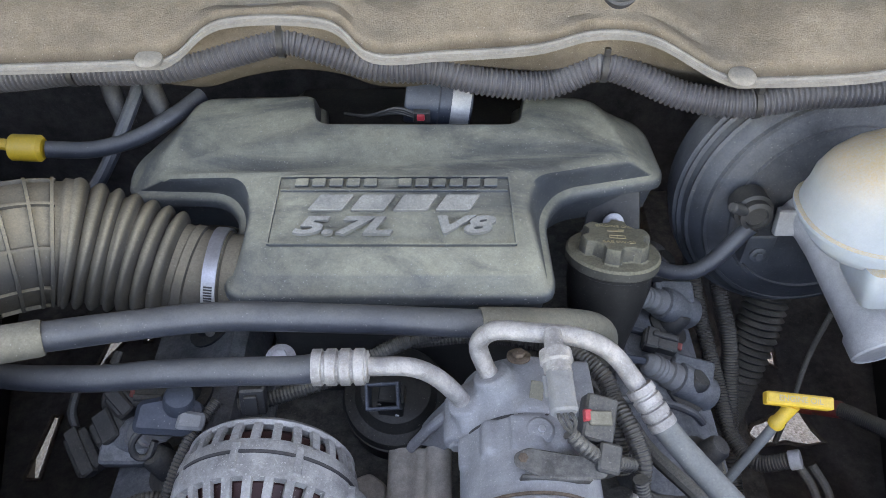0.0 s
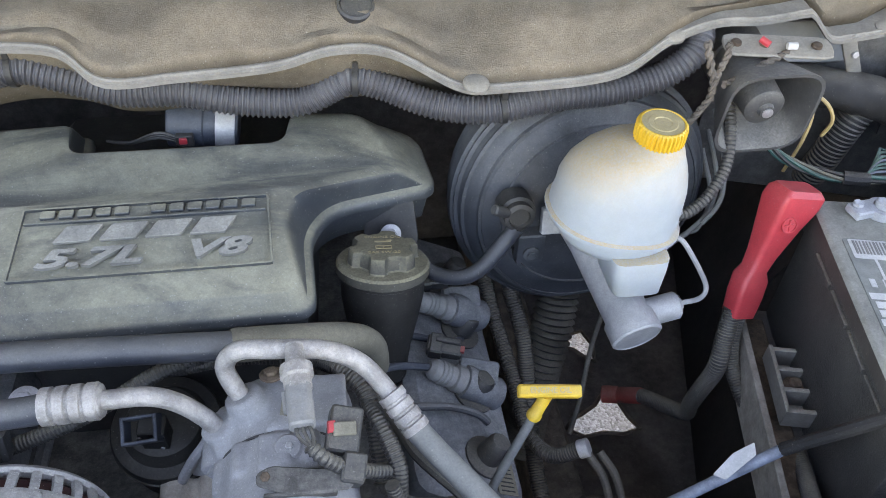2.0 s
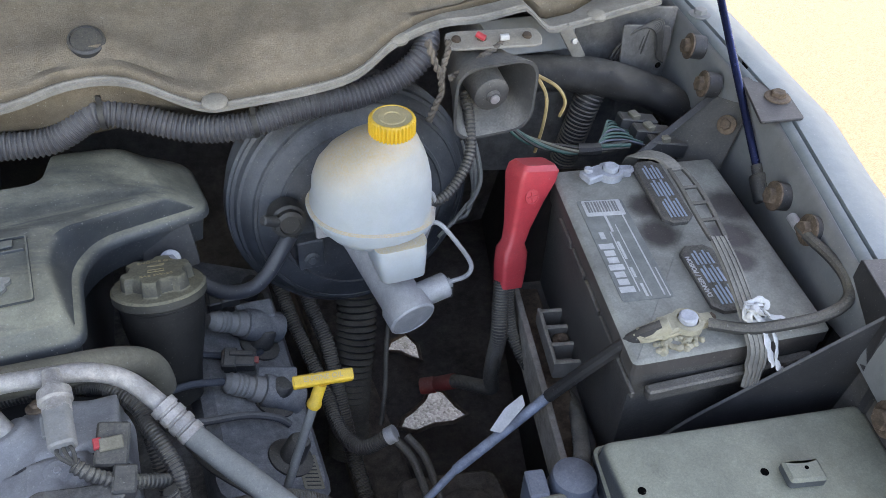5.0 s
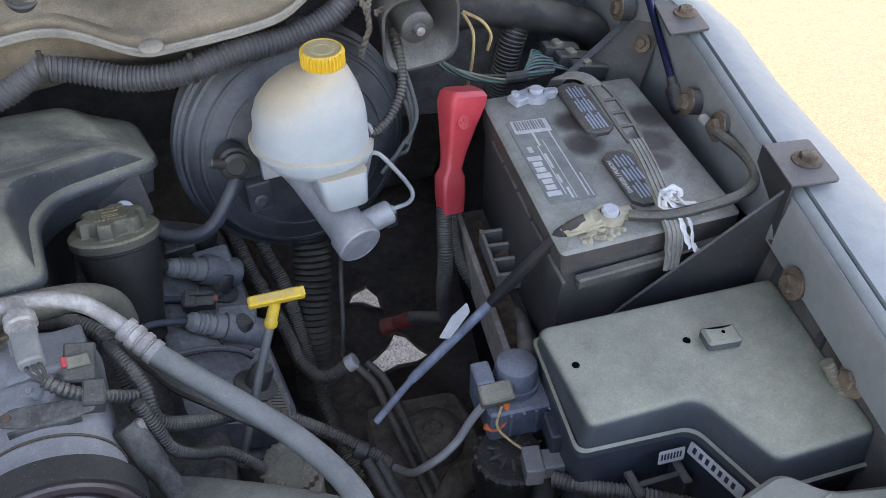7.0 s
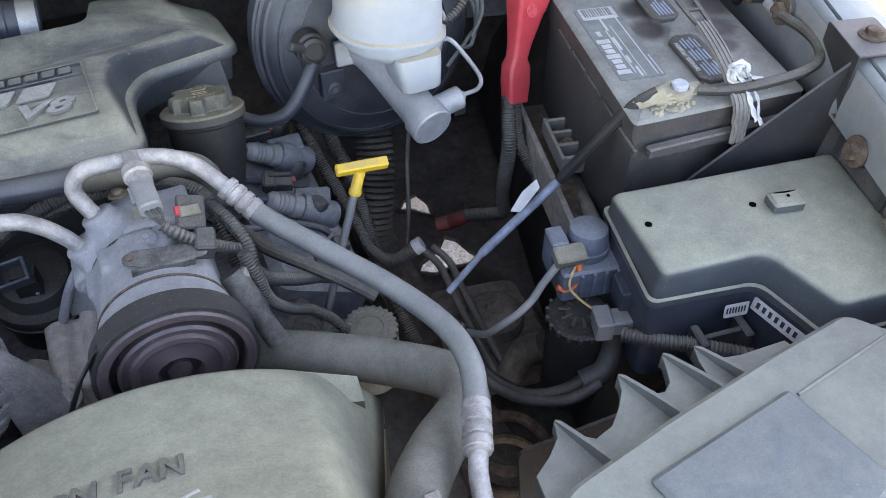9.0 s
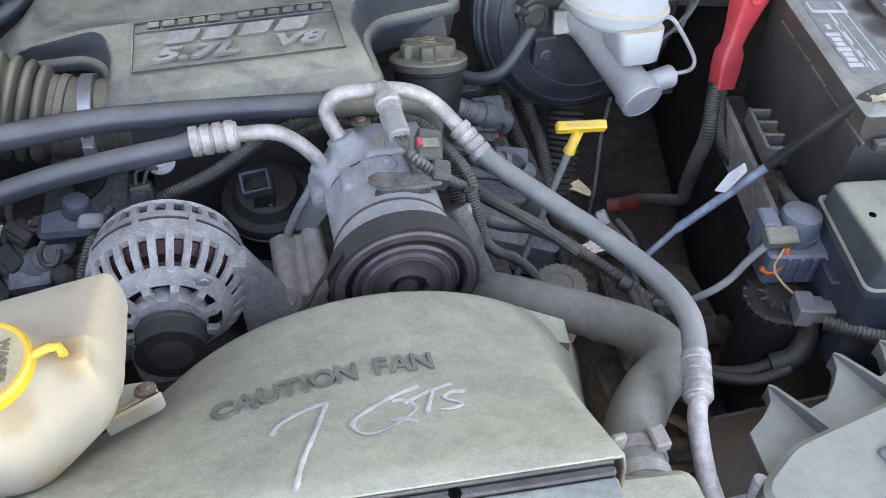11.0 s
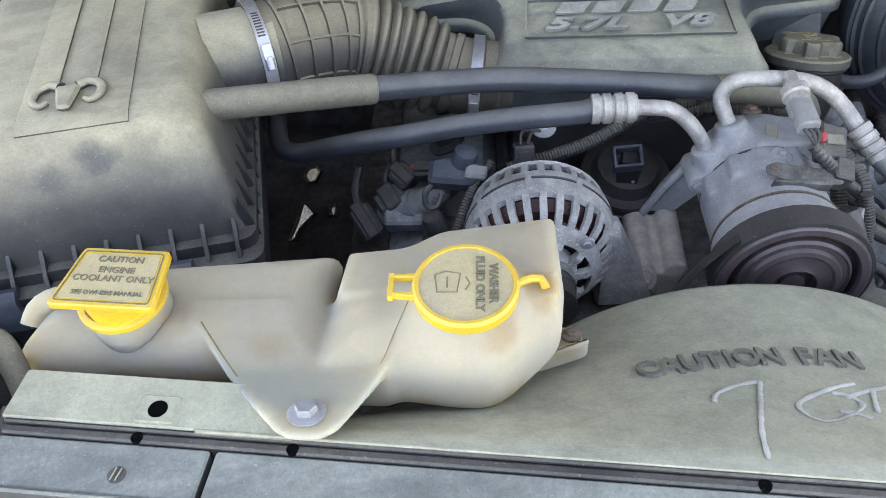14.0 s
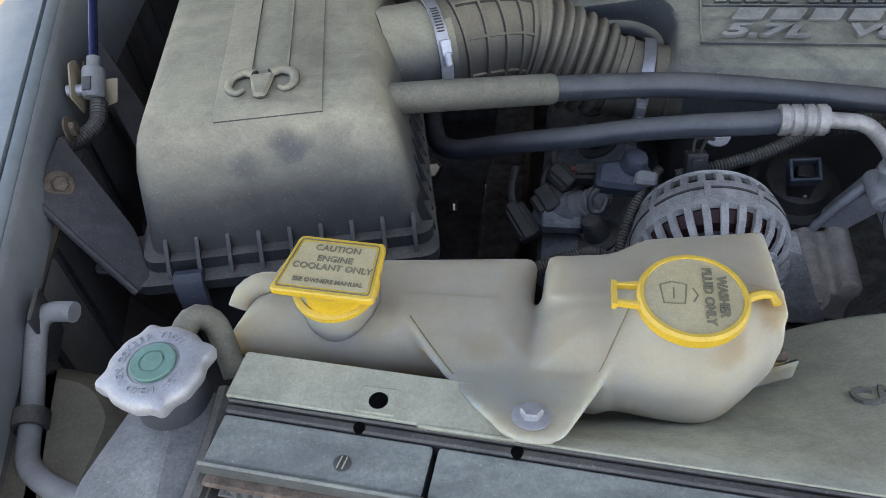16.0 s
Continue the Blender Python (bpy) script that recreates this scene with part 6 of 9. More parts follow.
lathe(bm, [(0.0085, -0.012), (0.0085, 0.006), (0.014, 0.008), (0.0145, 0.018), (0.012, 0.02), (0.012, 0.03)], sw.translation, sw.to_3x3() @ V(0, 0, 1), 24)
part("stem", bm, M_ALUPIPE, ps)
bm = BM()
prism(bm, rnd([(-0.0112, -0.0105), (0.0112, -0.0105), (0.0112, 0.0105), (-0.0112, 0.0105)], 0.0085, 5), 0.026, 0.064, sw, 0, 0.002)
bd = part("body", bm, M_GREY, ps)
bm = BM()
prism(bm, [(-0.014, -0.003), (-0.010, -0.003), (-0.010, 0.003), (-0.014, 0.003)], 0.03, 0.05, sw, 0.001, 0.001)
prism(bm, [(-0.005, -0.013), (0.005, -0.013), (0.005, -0.009), (-0.005, -0.009)], 0.034, 0.062, sw, 0.001, 0.001)
part("lock_rib", bm, M_GREY, bd)
for k in (-1, 0, 1):
    bm = BM()
    tube(bm, [sw @ V(k * 0.005, 0, 0.063), sw @ V(k * 0.006 + 0.002, 0.002, 0.072), (0.106, 0.349, 1.086)], 0.0018, 6)
    part("wire", bm, M_BLACK, ps)
bm = BM()
ribbed(bm, [(0.104, 0.352, 1.085), (0.116, 0.345, 1.074), (0.135, 0.345, 1.055), (0.155, 0.354, 1.032), (0.174, 0.363, 1.012)], 0.0068, 0.005, 0.001, 10)
part("lead", bm, M_LOOM, ps)

# ---- alternator ----
al = thing("alternator", "dusty cast aluminium alternator with vented housing", "alternator", (-0.166, 0.34, 0.87))
AC = V(-0.166, 0.30, 0.957)
bm = BM()
lathe(bm, [(0.05, 0.022), (0.068, 0.024), (0.0765, 0.035), (0.0765, 0.085), (0.06, 0.10)], AC, (0, 1, 0), 48)
part("winding_core", bm, M_COPPER, al, "dark red copper windings behind the vents")
bm = BM()
hoop(bm, [(0.078, 0.036), (0.0845, 0.037), (0.086, 0.045), (0.086, 0.058), (0.0845, 0.059), (0.0845, 0.061), (0.086, 0.062), (0.0855, 0.072), (0.084, 0.074), (0.078, 0.075)], AC, (0, 1, 0), 64)
part("centre_band", bm, M_ALT, al)
bm = BM()
hoop(bm, [(0.0855, 0.0585), (0.0866, 0.0585), (0.0866, 0.0615), (0.0855, 0.0615)], AC, (0, 1, 0), 64)
part("split_line", bm, M_DARKSTEEL, al, "dark joint between the housing halves")
for a_ in (62, 100, 142):
    q_ = AC + V(0.085 * math.cos(radians(a_)), 0.056, 0.085 * math.sin(radians(a_)))
    bm = BM()
    box(bm, (0.010, 0.03, 0.004), basis(q_, q_ - AC - V(0, 0.056, 0), (0.3, 0, 1)), 0.003, 0.002)
    part("casting_pad", bm, M_ALT, al)
for a_ in range(8, 360, 32):
    bm = BM()
    u_ = V(math.cos(radians(a_)), 0, math.sin(radians(a_)))
    loft(bm, [[AC + u_ * r_ + u_.cross(V(0, 1, 0)) * w_ + V(0, h_, 0) for w_, h_ in ((-k_, y_), (k_, y_), (k_, y_ + 0.009), (-k_, y_ + 0.009))] for r_, y_, k_ in ((0.030, -0.014, 0.0035), (0.048, -0.0115, 0.0042), (0.060, 0.001, 0.0055))])
    part("face_spoke", bm, M_ALT, al)
for name, prof in (("front_rim", [(0.053, -0.0065), (0.0575, -0.004), (0.0625, 0.002), (0.066, 0.008), (0.058, 0.012), (0.053, 0.004)]), ("bearing_ring", [(0.024, -0.014), (0.036, -0.013), (0.0385, -0.009), (0.0385, 0.006), (0.024, 0.006)])):
    bm = BM()
    hoop(bm, prof, AC, (0, 1, 0), 48)
    part(name, bm, M_ALT, al)
bm = BM()
lathe(bm, [(0.06, 0.020), (0.058, 0.016), (0.02, 0.014)], AC, (0, 1, 0), 40)
part("rotor_fan", bm, M_DARKSTEEL, al, "dark fan behind the front spokes")
bm = BM()
hoop(bm, [(0.05, 0.094), (0.078, 0.092), (0.080, 0.096), (0.074, 0.102), (0.04, 0.104)], AC, (0, 1, 0), 48)
part("rear_ring", bm, M_ALT, al)


def vane(path2, w):
    bm = BM()
    rows = []
    for r_, h_ in path2:
        rows.append([V(-w, h_, r_ - 0.005), V(w, h_, r_ - 0.005), V(w * 0.9, h_, r_), V(-w * 0.9, h_, r_)])
    loft(bm, rows)
    return bm


NVN = 28
for kind, prof in (("f", [(0.062, 0.004), (0.070, 0.010), (0.078, 0.02), (0.0845, 0.038)]), ("r", [(0.0845, 0.073), (0.083, 0.083), (0.079, 0.0935)])):
    first = None
    for i in range(NVN):
        a = 2 * math.pi * i / NVN
        if first is None:
            bm = vane(prof, 0.0042)
            bmesh.ops.translate(bm, verts=bm.verts[:], vec=ORG[al.name])
            first = part("vane", bm, M_ALT, al)
            ob = first
        else:
            ob = new("vane", first.data)
            ob.parent = al
        ob.matrix_basis = Matrix.Translation(AC - ORG[al.name]) @ Matrix.Rotation(a, 4, "Y")
bm = BM()
hoop(bm, [(0.02, -0.05), (0.036, -0.049), (0.036, -0.046), (0.0345, -0.044), (0.0345, -0.026), (0.036, -0.024), (0.036, -0.020), (0.02, -0.016)], AC + V(0, 0.0, -0.005), (0, 1, 0), 40)
apu = part("pulley", bm, M_BELT, al, "small black belt pulley")
bm = BM()
lathe(bm, [(0.012, -0.052), (0.022, -0.05), (0.022, -0.044), (0.012, -0.043)], AC + V(0, 0, -0.005), (0, 1, 0), 32)
part("pulley_hub", bm, M_PULLEY, apu)
bm = BM()
loft(bm, [[AC + V(0.07, y, 0.035), AC + V(0.086, y, 0.03), AC + V(0.135, y, -0.075), AC + V(0.07, y, -0.08)] for y in (0.022, 0.028, 0.05, 0.056)])
part("mount_lug", bm, M_ALT, al)
bolt(al, AC + V(0.045, -0.006, 0.05), (0, -1, 0), 0.0045, M_STEEL)
bolt(al, AC + V(-0.055, -0.004, 0.03), (0, -1, 0), 0.0045, M_STEEL)

# ---- battery ----
bt = thing("car_battery", "black car battery with dusty top and worn label", "battery", (0.745, 0.43, 0.9))
BQ = [(0.606, 0.288), (0.824, 0.262), (0.893, 0.566), (0.677, 0.604)]
BT = 1.0895  # height of the battery top
bm = BM()
bq = rnd(BQ, 0.008, 3)
bi = inset(bq, 0.006)
loft(bm, [flatr(inset(bq, 0.008), 0.9), flatr(bi, 0.905), flatr(bi, 1.046), flatr(inset(bq, 0.002), 1.05), flatr(inset(bq, 0.002), 1.070)])
part("case", bm, M_BATT, bt)
bm = BM()
loft(bm, [flatr(bq, 1.0705), flatr(bq, BT - 0.003), flatr(inset(bq, 0.003), BT - 0.0005), flatr(inset(bq, 0.006), BT)])
part("top_cover", bm, M_BATTOP, bt, "dusty grey top cover")
bx = V(0.826 - 0.603, 0.268 - 0.287, 0).normalized()
for i in range(5):
    y0 = 0.30 + i * 0.055
    bm = BM()
    u = (y0 - 0.287) / 0.301
    a = V(0.606 + 0.069 * u, y0, 1.058)
    box(bm, (0.004, 0.05, 0.008), Matrix.Translation(a) @ pose(0, 0, 0, 0, 0, -12), 0.001, 0.001)
    part("side_rib", bm, M_BATT, bt)
bm = BM()
box(bm, (0.19, 0.012, 0.014), Matrix.Translation((0.715, 0.268, 1.054)) @ pose(0, 0, 0, 0, 0, -5), 0.003, 0.002)
part("hold_ledge", bm, M_BATT, bt)
LQ = [(0.640, 0.366), (0.697, 0.355), (0.732, 0.524), (0.677, 0.537)]
bm = BM()
prism(bm, LQ, BT - 0.0005, BT + 0.0008, Matrix(), 0.005, 0.0003)
lb = part("label", bm, M_LABEL, bt, "worn grey battery label with white print")
LM = Matrix.Translation((0.654, 0.364, BT + 0.0008)) @ pose(0, 0, 0, 0, 0, 78)
bars(lb, LM, [(0.012 + i * 0.0118, 0.003, 0.0088, (0.017 if i in (0, 3, 6) else 0.012)) for i in range(7)], M_WHITE, "brand_mark")
bars(lb, LM, [(0.012, -0.0095, 0.10, 0.0014), (0.004, -0.015, 0.02, 0.003), (0.034, -0.0125, 0.016, 0.003), (0.064, -0.0125, 0.03, 0.003), (0.112, -0.0125, 0.03, 0.003), (0.004, -0.0195, 0.12, 0.0012), (0.004, -0.034, 0.14, 0.0018), (0.1, 0.002, 0.012, 0.006), (0.002, -0.0395, 0.045, 0.0015)], M_WHITE)
bm = BM()
box(bm, (0.048, 0.03, 0.0006), Matrix.Translation((0.7015, 0.514, BT + 0.0012)) @ pose(0, 0, 0, 0, 0, -13), 0.002, 0.0002)
part("barcode_sticker", bm, M_WHITE, lb, "white barcode sticker")
bars(lb, Matrix.Translation((0.7015, 0.514, BT + 0.0015)) @ pose(0, 0, 0, 0, 0, -13), [(-0.02 + i * 0.0036, 0.002, 0.0016 + 0.0008 * (i % 3 == 0), 0.02) for i in range(11)], M_GREY, "bar")
for (p0, p1, p2, p3) in (((0.752, 0.459), (0.790, 0.453), (0.816, 0.574), (0.778, 0.582)), ((0.720, 0.317), (0.758, 0.311), (0.780, 0.412), (0.740, 0.419))):
    bm = BM()
    prism(bm, [p0, p1, p2, p3], BT - 0.001, BT + 0.0075, Matrix(), 0.010, 0.002, 1)
    vc = part("vent_cap", bm, M_BATT, bt, "black vent cap with pale warning print")
    c = (Vector(p0) + Vector(p1) + Vector(p2) + Vector(p3)) / 4
    dr = (Vector(p3) - Vector(p0)).normalized()
    vmm = Matrix.Translation((c.x, c.y, BT + 0.0075)) @ pose(0, 0, 0, 0, 0, math.degrees(math.atan2(dr.y, dr.x)))
    L0 = (Vector(p3) - Vector(p0)).length / 2 - 0.008
    bars(vc, vmm, [(-L0, 0.0085 - k * 0.0046, L0 * (0.55 + 0.09 * (k % 3)), 0.0024) for k in range(5)] + [(-L0 * 0.25, 0.0085 - k * 0.0046, L0 * (0.5 + 0.1 * (k % 2)), 0.0026) for k in range(5)] + [(L0 * 0.4, 0.0085 - k * 0.0046, L0 * (0.42 + 0.1 * (k % 2)), 0.0024) for k in range(5)], M_PRINT, "print_bar")
text("DANGER / POISON", 0.0075, Matrix.Translation((0.7335, 0.3675, BT + 0.0082)) @ pose(0, 0, 0, 0, 0, 78.5), M_WHITE, vc, 0.0002, bold=0.0002)
# carrying strap: solid ends and an open lattice in its middle
SP = [(0.784, 0.592, 1.07), (0.783, 0.586, 1.098), (0.785, 0.572, 1.112), (0.799, 0.545, 1.12), (0.796, 0.495, 1.121), (0.778, 0.422, 1.12), (0.7605, 0.361, 1.118), (0.742, 0.309, 1.114), (0.735, 0.284, 1.104), (0.731, 0.262, 1.088), (0.728, 0.254, 1.05)]
sp = spline(SP, 0.005)


def band(i0, i1, o0, o1, w, lift=0.0, hgt=0.0026):
    """A flat run along the strap between two offsets across it."""
    bm = BM()
    rows = []
    for i in range(i0, i1 + 1):
        p = sp[i]
        d = (sp[min(i + 1, len(sp) - 1)] - sp[max(i - 1, 0)]).normalized()
        sd = d.cross(V(0, 0, 1))
        sd = sd.normalized() if sd.length > 0.2 else V(1, 0, 0)
        if sd.x < 0:
            sd = -sd
        nn = sd.cross(d).normalized()
        if nn.z < -0.1 or (abs(nn.z) <= 0.1 and nn.y > 0):
            nn = -nn
        u = (i - i0) / max(1, i1 - i0)
        o = o0 + (o1 - o0) * math.sin(math.pi * u) ** 0.6
        c = p + sd * o + nn * lift
        rows.append([c + sd * w, c + sd * w * 0.8 + nn * hgt, c - sd * w * 0.8 + nn * hgt, c - sd * w])
    loft(bm, rows)
    return bm


NS = len(sp)
A_, B_ = int(0.27 * NS), int(0.56 * NS)
part("strap_end", band(0, A_, 0, 0, 0.0105), M_STRAP, bt, "dusty black rubber strap end")
part("strap_end", band(B_, NS - 1, 0, 0, 0.0105), M_STRAP, bt, "dusty black rubber strap end")
for s in (-1, 1):
    part("strap_rail", band(A_ - 1, B_ + 1, s * 0.0078, s * 0.0108, 0.0030), M_RUBBER, bt)
for k in range(4):
    part("strap_groove", band(B_, NS - 1, (k - 1.5) * 0.005, (k - 1.5) * 0.005, 0.0014, 0.002, 0.0016), M_STRAP, bt)
for u in (0.345, 0.415, 0.485):
    i = int(u * NS)
    bm = BM()
    box(bm, (0.021, 0.005, 0.003), Matrix.Translation(sp[i] + V(0, 0, 0.0012)) @ pose(0, 0, 0, 0, 0, -10), 0.001, 0.0005)
    part("strap_bridge", bm, M_RUBBER, bt)


def terminal(c, tagmat, post, name, label):
    t = thing(name, label, "battery clamp", c, "battery clamps")
    c = Vector(c)
    bm = BM()
    lathe(bm, [(0.0105, -0.004), (0.0095, 0.016), (0.008, 0.0175), (0.002, 0.0175)], c, (0, 0, 1), 20)
    part("post", bm, post, t)
    bm = BM()
    hoop(bm, [(0.011, 0.0), (0.0165, 0.0005), (0.0165, 0.011), (0.011, 0.0118)], c, (0, 0, 1), 20)
    box(bm, (0.03, 0.022, 0.011), Matrix.Translation(c + V(-0.022, 0.002, 0.006)) @ pose(0, 0, 0, 0, 0, 10), 0.003, 0.002)
    box(bm, (0.016, 0.014, 0.012), Matrix.Translation(c + V(0.019, -0.003, 0.006)) @ pose(0, 0, 0, 0, 0, -10), 0.003, 0.002)
    part("clamp_ring", bm, tagmat, t)
    bolt(t, c + V(0.026, -0.002, 0.006), (1, 0.2, 0), 0.0055, M_RUST if tagmat is M_CORR else M_LEAD, False)
    bolt(t, c + V(-0.030, 0.003, 0.012), (0, 0, 1), 0.006, tagmat, False)
    return t


terminal((0.742, 0.570, BT), M_LEAD, M_LEAD, "battery_clamp", "blue-white oxidised battery clamp on the rear post")
terminal((0.682, 0.314, BT), M_CORR, M_LEAD, "battery_clamp", "corroded tan battery clamp on the front post")
bm = BM()
prism(bm, [(-0.004, -0.010), (0.042, -0.011), (0.044, 0.009), (0.002, 0.011), (-0.012, 0.004)], 0, 0.004, Matrix.Translation((0.632, 0.314, BT + 0.004)), 0.004, 0.001)
solid("cable_plate", bm, M_CORR, "corroded plate joining clamp and cable lug", "terminal plate", (0.64, 0.312, BT + 0.004))
bm = BM()
for k in range(60):
    a, b_ = random.uniform(-0.034, 0.016), random.uniform(-0.022, 0.012)
    lathe(bm, [(0.003, -0.003), (0.0042 * random.uniform(0.5, 1.3), 0.0005), (0.0018, 0.003 * random.uniform(0.5, 1.4))], (0.672 + a, 0.310 + b_, BT + 0.0005), (random.uniform(-0.3, 0.3), random.uniform(-0.3, 0.3), 1), 8)
solid("corrosion_crust", bm, M_CORR, "crusty tan corrosion round the battery post", "corrosion", (0.672, 0.308, 1.1), kind="stuff")


def cable(name, label, pts, r, material, ribs=False, extra=(), cat="cable", seg=10):
    base = min((Vector(p) for p in pts), key=lambda p: p.z)
    c = thing(name, label, cat, base)
    bm = BM()
    if ribs:
        ribbed(bm, pts, r, 0.0036, 0.0009, seg)
    else:
        tube(bm, pts, r, seg)
    part("sheath", bm, material, c)
    for nm, a, b, rr, mt, lab in extra:
        bm = BM()
        a, b = Vector(a), Vector(b)
        ln = (b - a).length
        lathe(bm, [(rr * 0.9, 0), (rr, ln * 0.06), (rr, ln * 0.94), (rr * 0.9, ln)], a, b - a, 14)
        part(nm, bm, mt, c, lab)
    return c


cable("ground_cable", "black battery ground cable bolted to the fender", [(0.70, 0.304, 1.098), (0.73, 0.28, 1.104), (0.77, 0.268, 1.11), (0.81, 0.263, 1.115), (0.838, 0.27, 1.12), (0.852, 0.29, 1.125), (0.858, 0.32, 1.127), (0.86, 0.355, 1.126), (0.866, 0.378, 1.124)], 0.0062, M_RUBBER,
      extra=[("lug", (0.868, 0.372, 1.118), (0.872, 0.398, 1.122), 0.006, M_STEEL, "crimped ring lug")])
cable("negative_cable", "black taped negative cable with pale blue tape", [(0.648, 0.31, 1.106), (0.625, 0.318, 1.09), (0.60, 0.335, 1.045), (0.582, 0.355, 0.995), (0.57, 0.366, 0.965)], 0.0072, M_TAPE,
      extra=[("lug", (0.655, 0.308, 1.108), (0.628, 0.317, 1.092), 0.0085, M_CORR, "corroded cable lug"), ("blue_tape", (0.572, 0.366, 0.967), (0.46, 0.362, 0.884), 0.0062, M_BLUETAPE, "pale blue tape wrap"), ("lead", (0.462, 0.362, 0.886), (0.405, 0.345, 0.853), 0.0045, M_BLUETAPE, "thin taped lead")])
bm = BM()
prism(bm, [(-0.022, -0.004), (0.018, -0.006), (0.026, 0.004), (0.002, 0.010), (-0.028, 0.008)], 0, 0.0018, basis((0.523, 0.362, 0.957), (-0.4, -0.3, 1), (1, 0.5, 0.3)), 0.002, 0.0004)
solid("tape_flag", bm, M_WHITE, "loose pale tape end on the cable", "tape", (0.54, 0.385, 0.95))
pt = thing("plastic_tie", "white knotted plastic strip on the strap", "tie", (0.76, 0.27, 1.07))
for k in range(5):
    bm = BM()
    a = k * 1.25
    ring = [V(0.740 + 0.013 * math.cos(a + b) * (1 + 0.25 * math.sin(3 * b + k)), 0.288 + 0.006 * math.sin(a * 2 + b), 1.116 + 0.012 * math.sin(b + a * 0.5)) for b in [2 * math.pi * q / 10 for q in range(10)]]
    path = spline(ring, 0.002)
    sweep(bm, path, [0.0032 + 0.001 * math.sin(i * 0.9 + k) for i in range(len(path))], 6, 0.45)
    part("knot_loop", bm, M_WHITE, pt)
for q in ([(0.748, 0.276, 1.11), (0.752, 0.262, 1.095), (0.750, 0.252, 1.078), (0.760, 0.249, 1.064)], [(0.742, 0.276, 1.11), (0.742, 0.258, 1.09), (0.746, 0.250, 1.076)], [(0.75, 0.28, 1.114), (0.765, 0.276, 1.112), (0.772, 0.27, 1.10)]):
    bm = BM()
    path = spline(q, 0.003)
    sweep(bm, path, [0.0042 + 0.0012 * math.sin(i * 1.3) for i in range(len(path))], 6, 0.25)
    part("loose_end", bm, M_WHITE, pt)

# red terminal cover and positive cables
rd = thing("terminal_cover", "red plastic positive terminal cover standing upright", "terminal cover", (0.61, 0.56, 0.95))
bm = BM()
RP = [((0.608, 0.556, 0.957), 0.0165, 0.013), ((0.611, 0.562, 0.985), 0.0185, 0.014), ((0.614, 0.568, 1.006), 0.018, 0.014), ((0.617, 0.572, 1.016), 0.0125, 0.012), ((0.623, 0.577, 1.036), 0.0145, 0.013), ((0.633, 0.585, 1.072), 0.021, 0.017), ((0.641, 0.590, 1.100), 0.0275, 0.02), ((0.645, 0.592, 1.112), 0.0275, 0.019), ((0.646, 0.593, 1.118), 0.023, 0.014)]
rings = []
for i, (p, w, d) in enumerate(RP):
    mm = basis(p, (0.22, 0.22, 1), (1, 0.15, 0))
    rings.append([mm @ V(q.x, q.y, 0) for q in rnd([(-w, -d), (w, -d), (w, d), (-w, d)], 0.006, 3)])
loft(bm, rings)
part("shell", bm, M_RED, rd)
m = basis((0.633, 0.5665, 1.086), (0.1, -1, 0.35), (1, 0.1, 0))
bm = BM()
lathe(bm, [(0.0095, 0), (0.0095, 0.0014), (0.0082, 0.0014), (0.0082, 0.0002)], m.translation, (0.1, -1, 0.35), 28)
box(bm, (0.013, 0.0022, 0.002), m @ Matrix.Translation((0, 0, 0.001)), 0.0003, 0.0003)
box(bm, (0.0022, 0.013, 0.002), m @ Matrix.Translation((0, 0, 0.001)), 0.0003, 0.0003)
part("plus_mark", bm, M_RED, rd, "embossed plus mark")
cable("positive_cable", "black corrugated positive battery cable with red taped lug", [(0.600, 0.557, 0.965), (0.592, 0.54, 0.93), (0.586, 0.525, 0.895), (0.59, 0.54, 0.83), (0.60, 0.56, 0.77), (0.61, 0.575, 0.725), (0.60, 0.61, 0.695), (0.585, 0.65, 0.665), (0.565, 0.675, 0.635)], 0.0115, M_LOOM, True,
      extra=[("red_tape", (0.585, 0.652, 0.664), (0.563, 0.68, 0.632), 0.013, M_REDTAPE, "faded red tape"), ("grey_lug", (0.563, 0.68, 0.632), (0.54, 0.69, 0.625), 0.014, M_REDTAPE, "rubber lug boot")], seg=14)
cable("positive_branch", "black corrugated branch cable running to the fuse box", [(0.608, 0.557, 0.965), (0.605, 0.54, 0.92), (0.607, 0.52, 0.89), (0.615, 0.48, 0.87), (0.628, 0.43, 0.885), (0.622, 0.38, 0.90), (0.603, 0.34, 0.92), (0.58, 0.30, 0.945), (0.562, 0.275, 0.965)], 0.0098, M_LOOM, True, seg=12)
# ---- fuse box ----
fb = thing("fuse_box", "dusty grey-green lidded fuse and relay box", "fuse box", (0.66, 0.13, 0.86))
FBQ = [(0.539, 0.125), (0.651, 0.108), (0.669, 0.022), (0.774, 0.007), (0.832, 0.204), (0.558, 0.252)]
fr_ = [0.012, 0.016, 0.012, 0.010, 0.010, 0.012]
fo2 = [Vector(p) for p in FBQ]
RIMQ = [Vector(p) for p in [(0.535, 0.128), (0.651, 0.104), (0.664, 0.018), (0.784, -0.002), (0.848, 0.212), (0.570, 0.268)]]


def lidring(u, d, z):
    q = [a.lerp(b, u) for a, b in zip(fo2, RIMQ)]
    return flatr(rnd(inset(q, d), fr_, 5), z)


bm = BM()
loft(bm, [lidring(1, -0.003, 0.986), lidring(1, -0.004, 0.989), lidring(1, -0.004, 0.996), lidring(1, -0.001, 0.998), lidring(0.9, 0, 0.995), lidring(0.8, 0, 0.998), lidring(0.12, 0.0, 1.024), lidring(0.03, 0, 1.031), lidring(0, 0.002, 1.0352), lidring(0, 0.006, 1.0365)])
lidp = part("lid", bm, M_LID, fb, "", 50)
bm = BM()
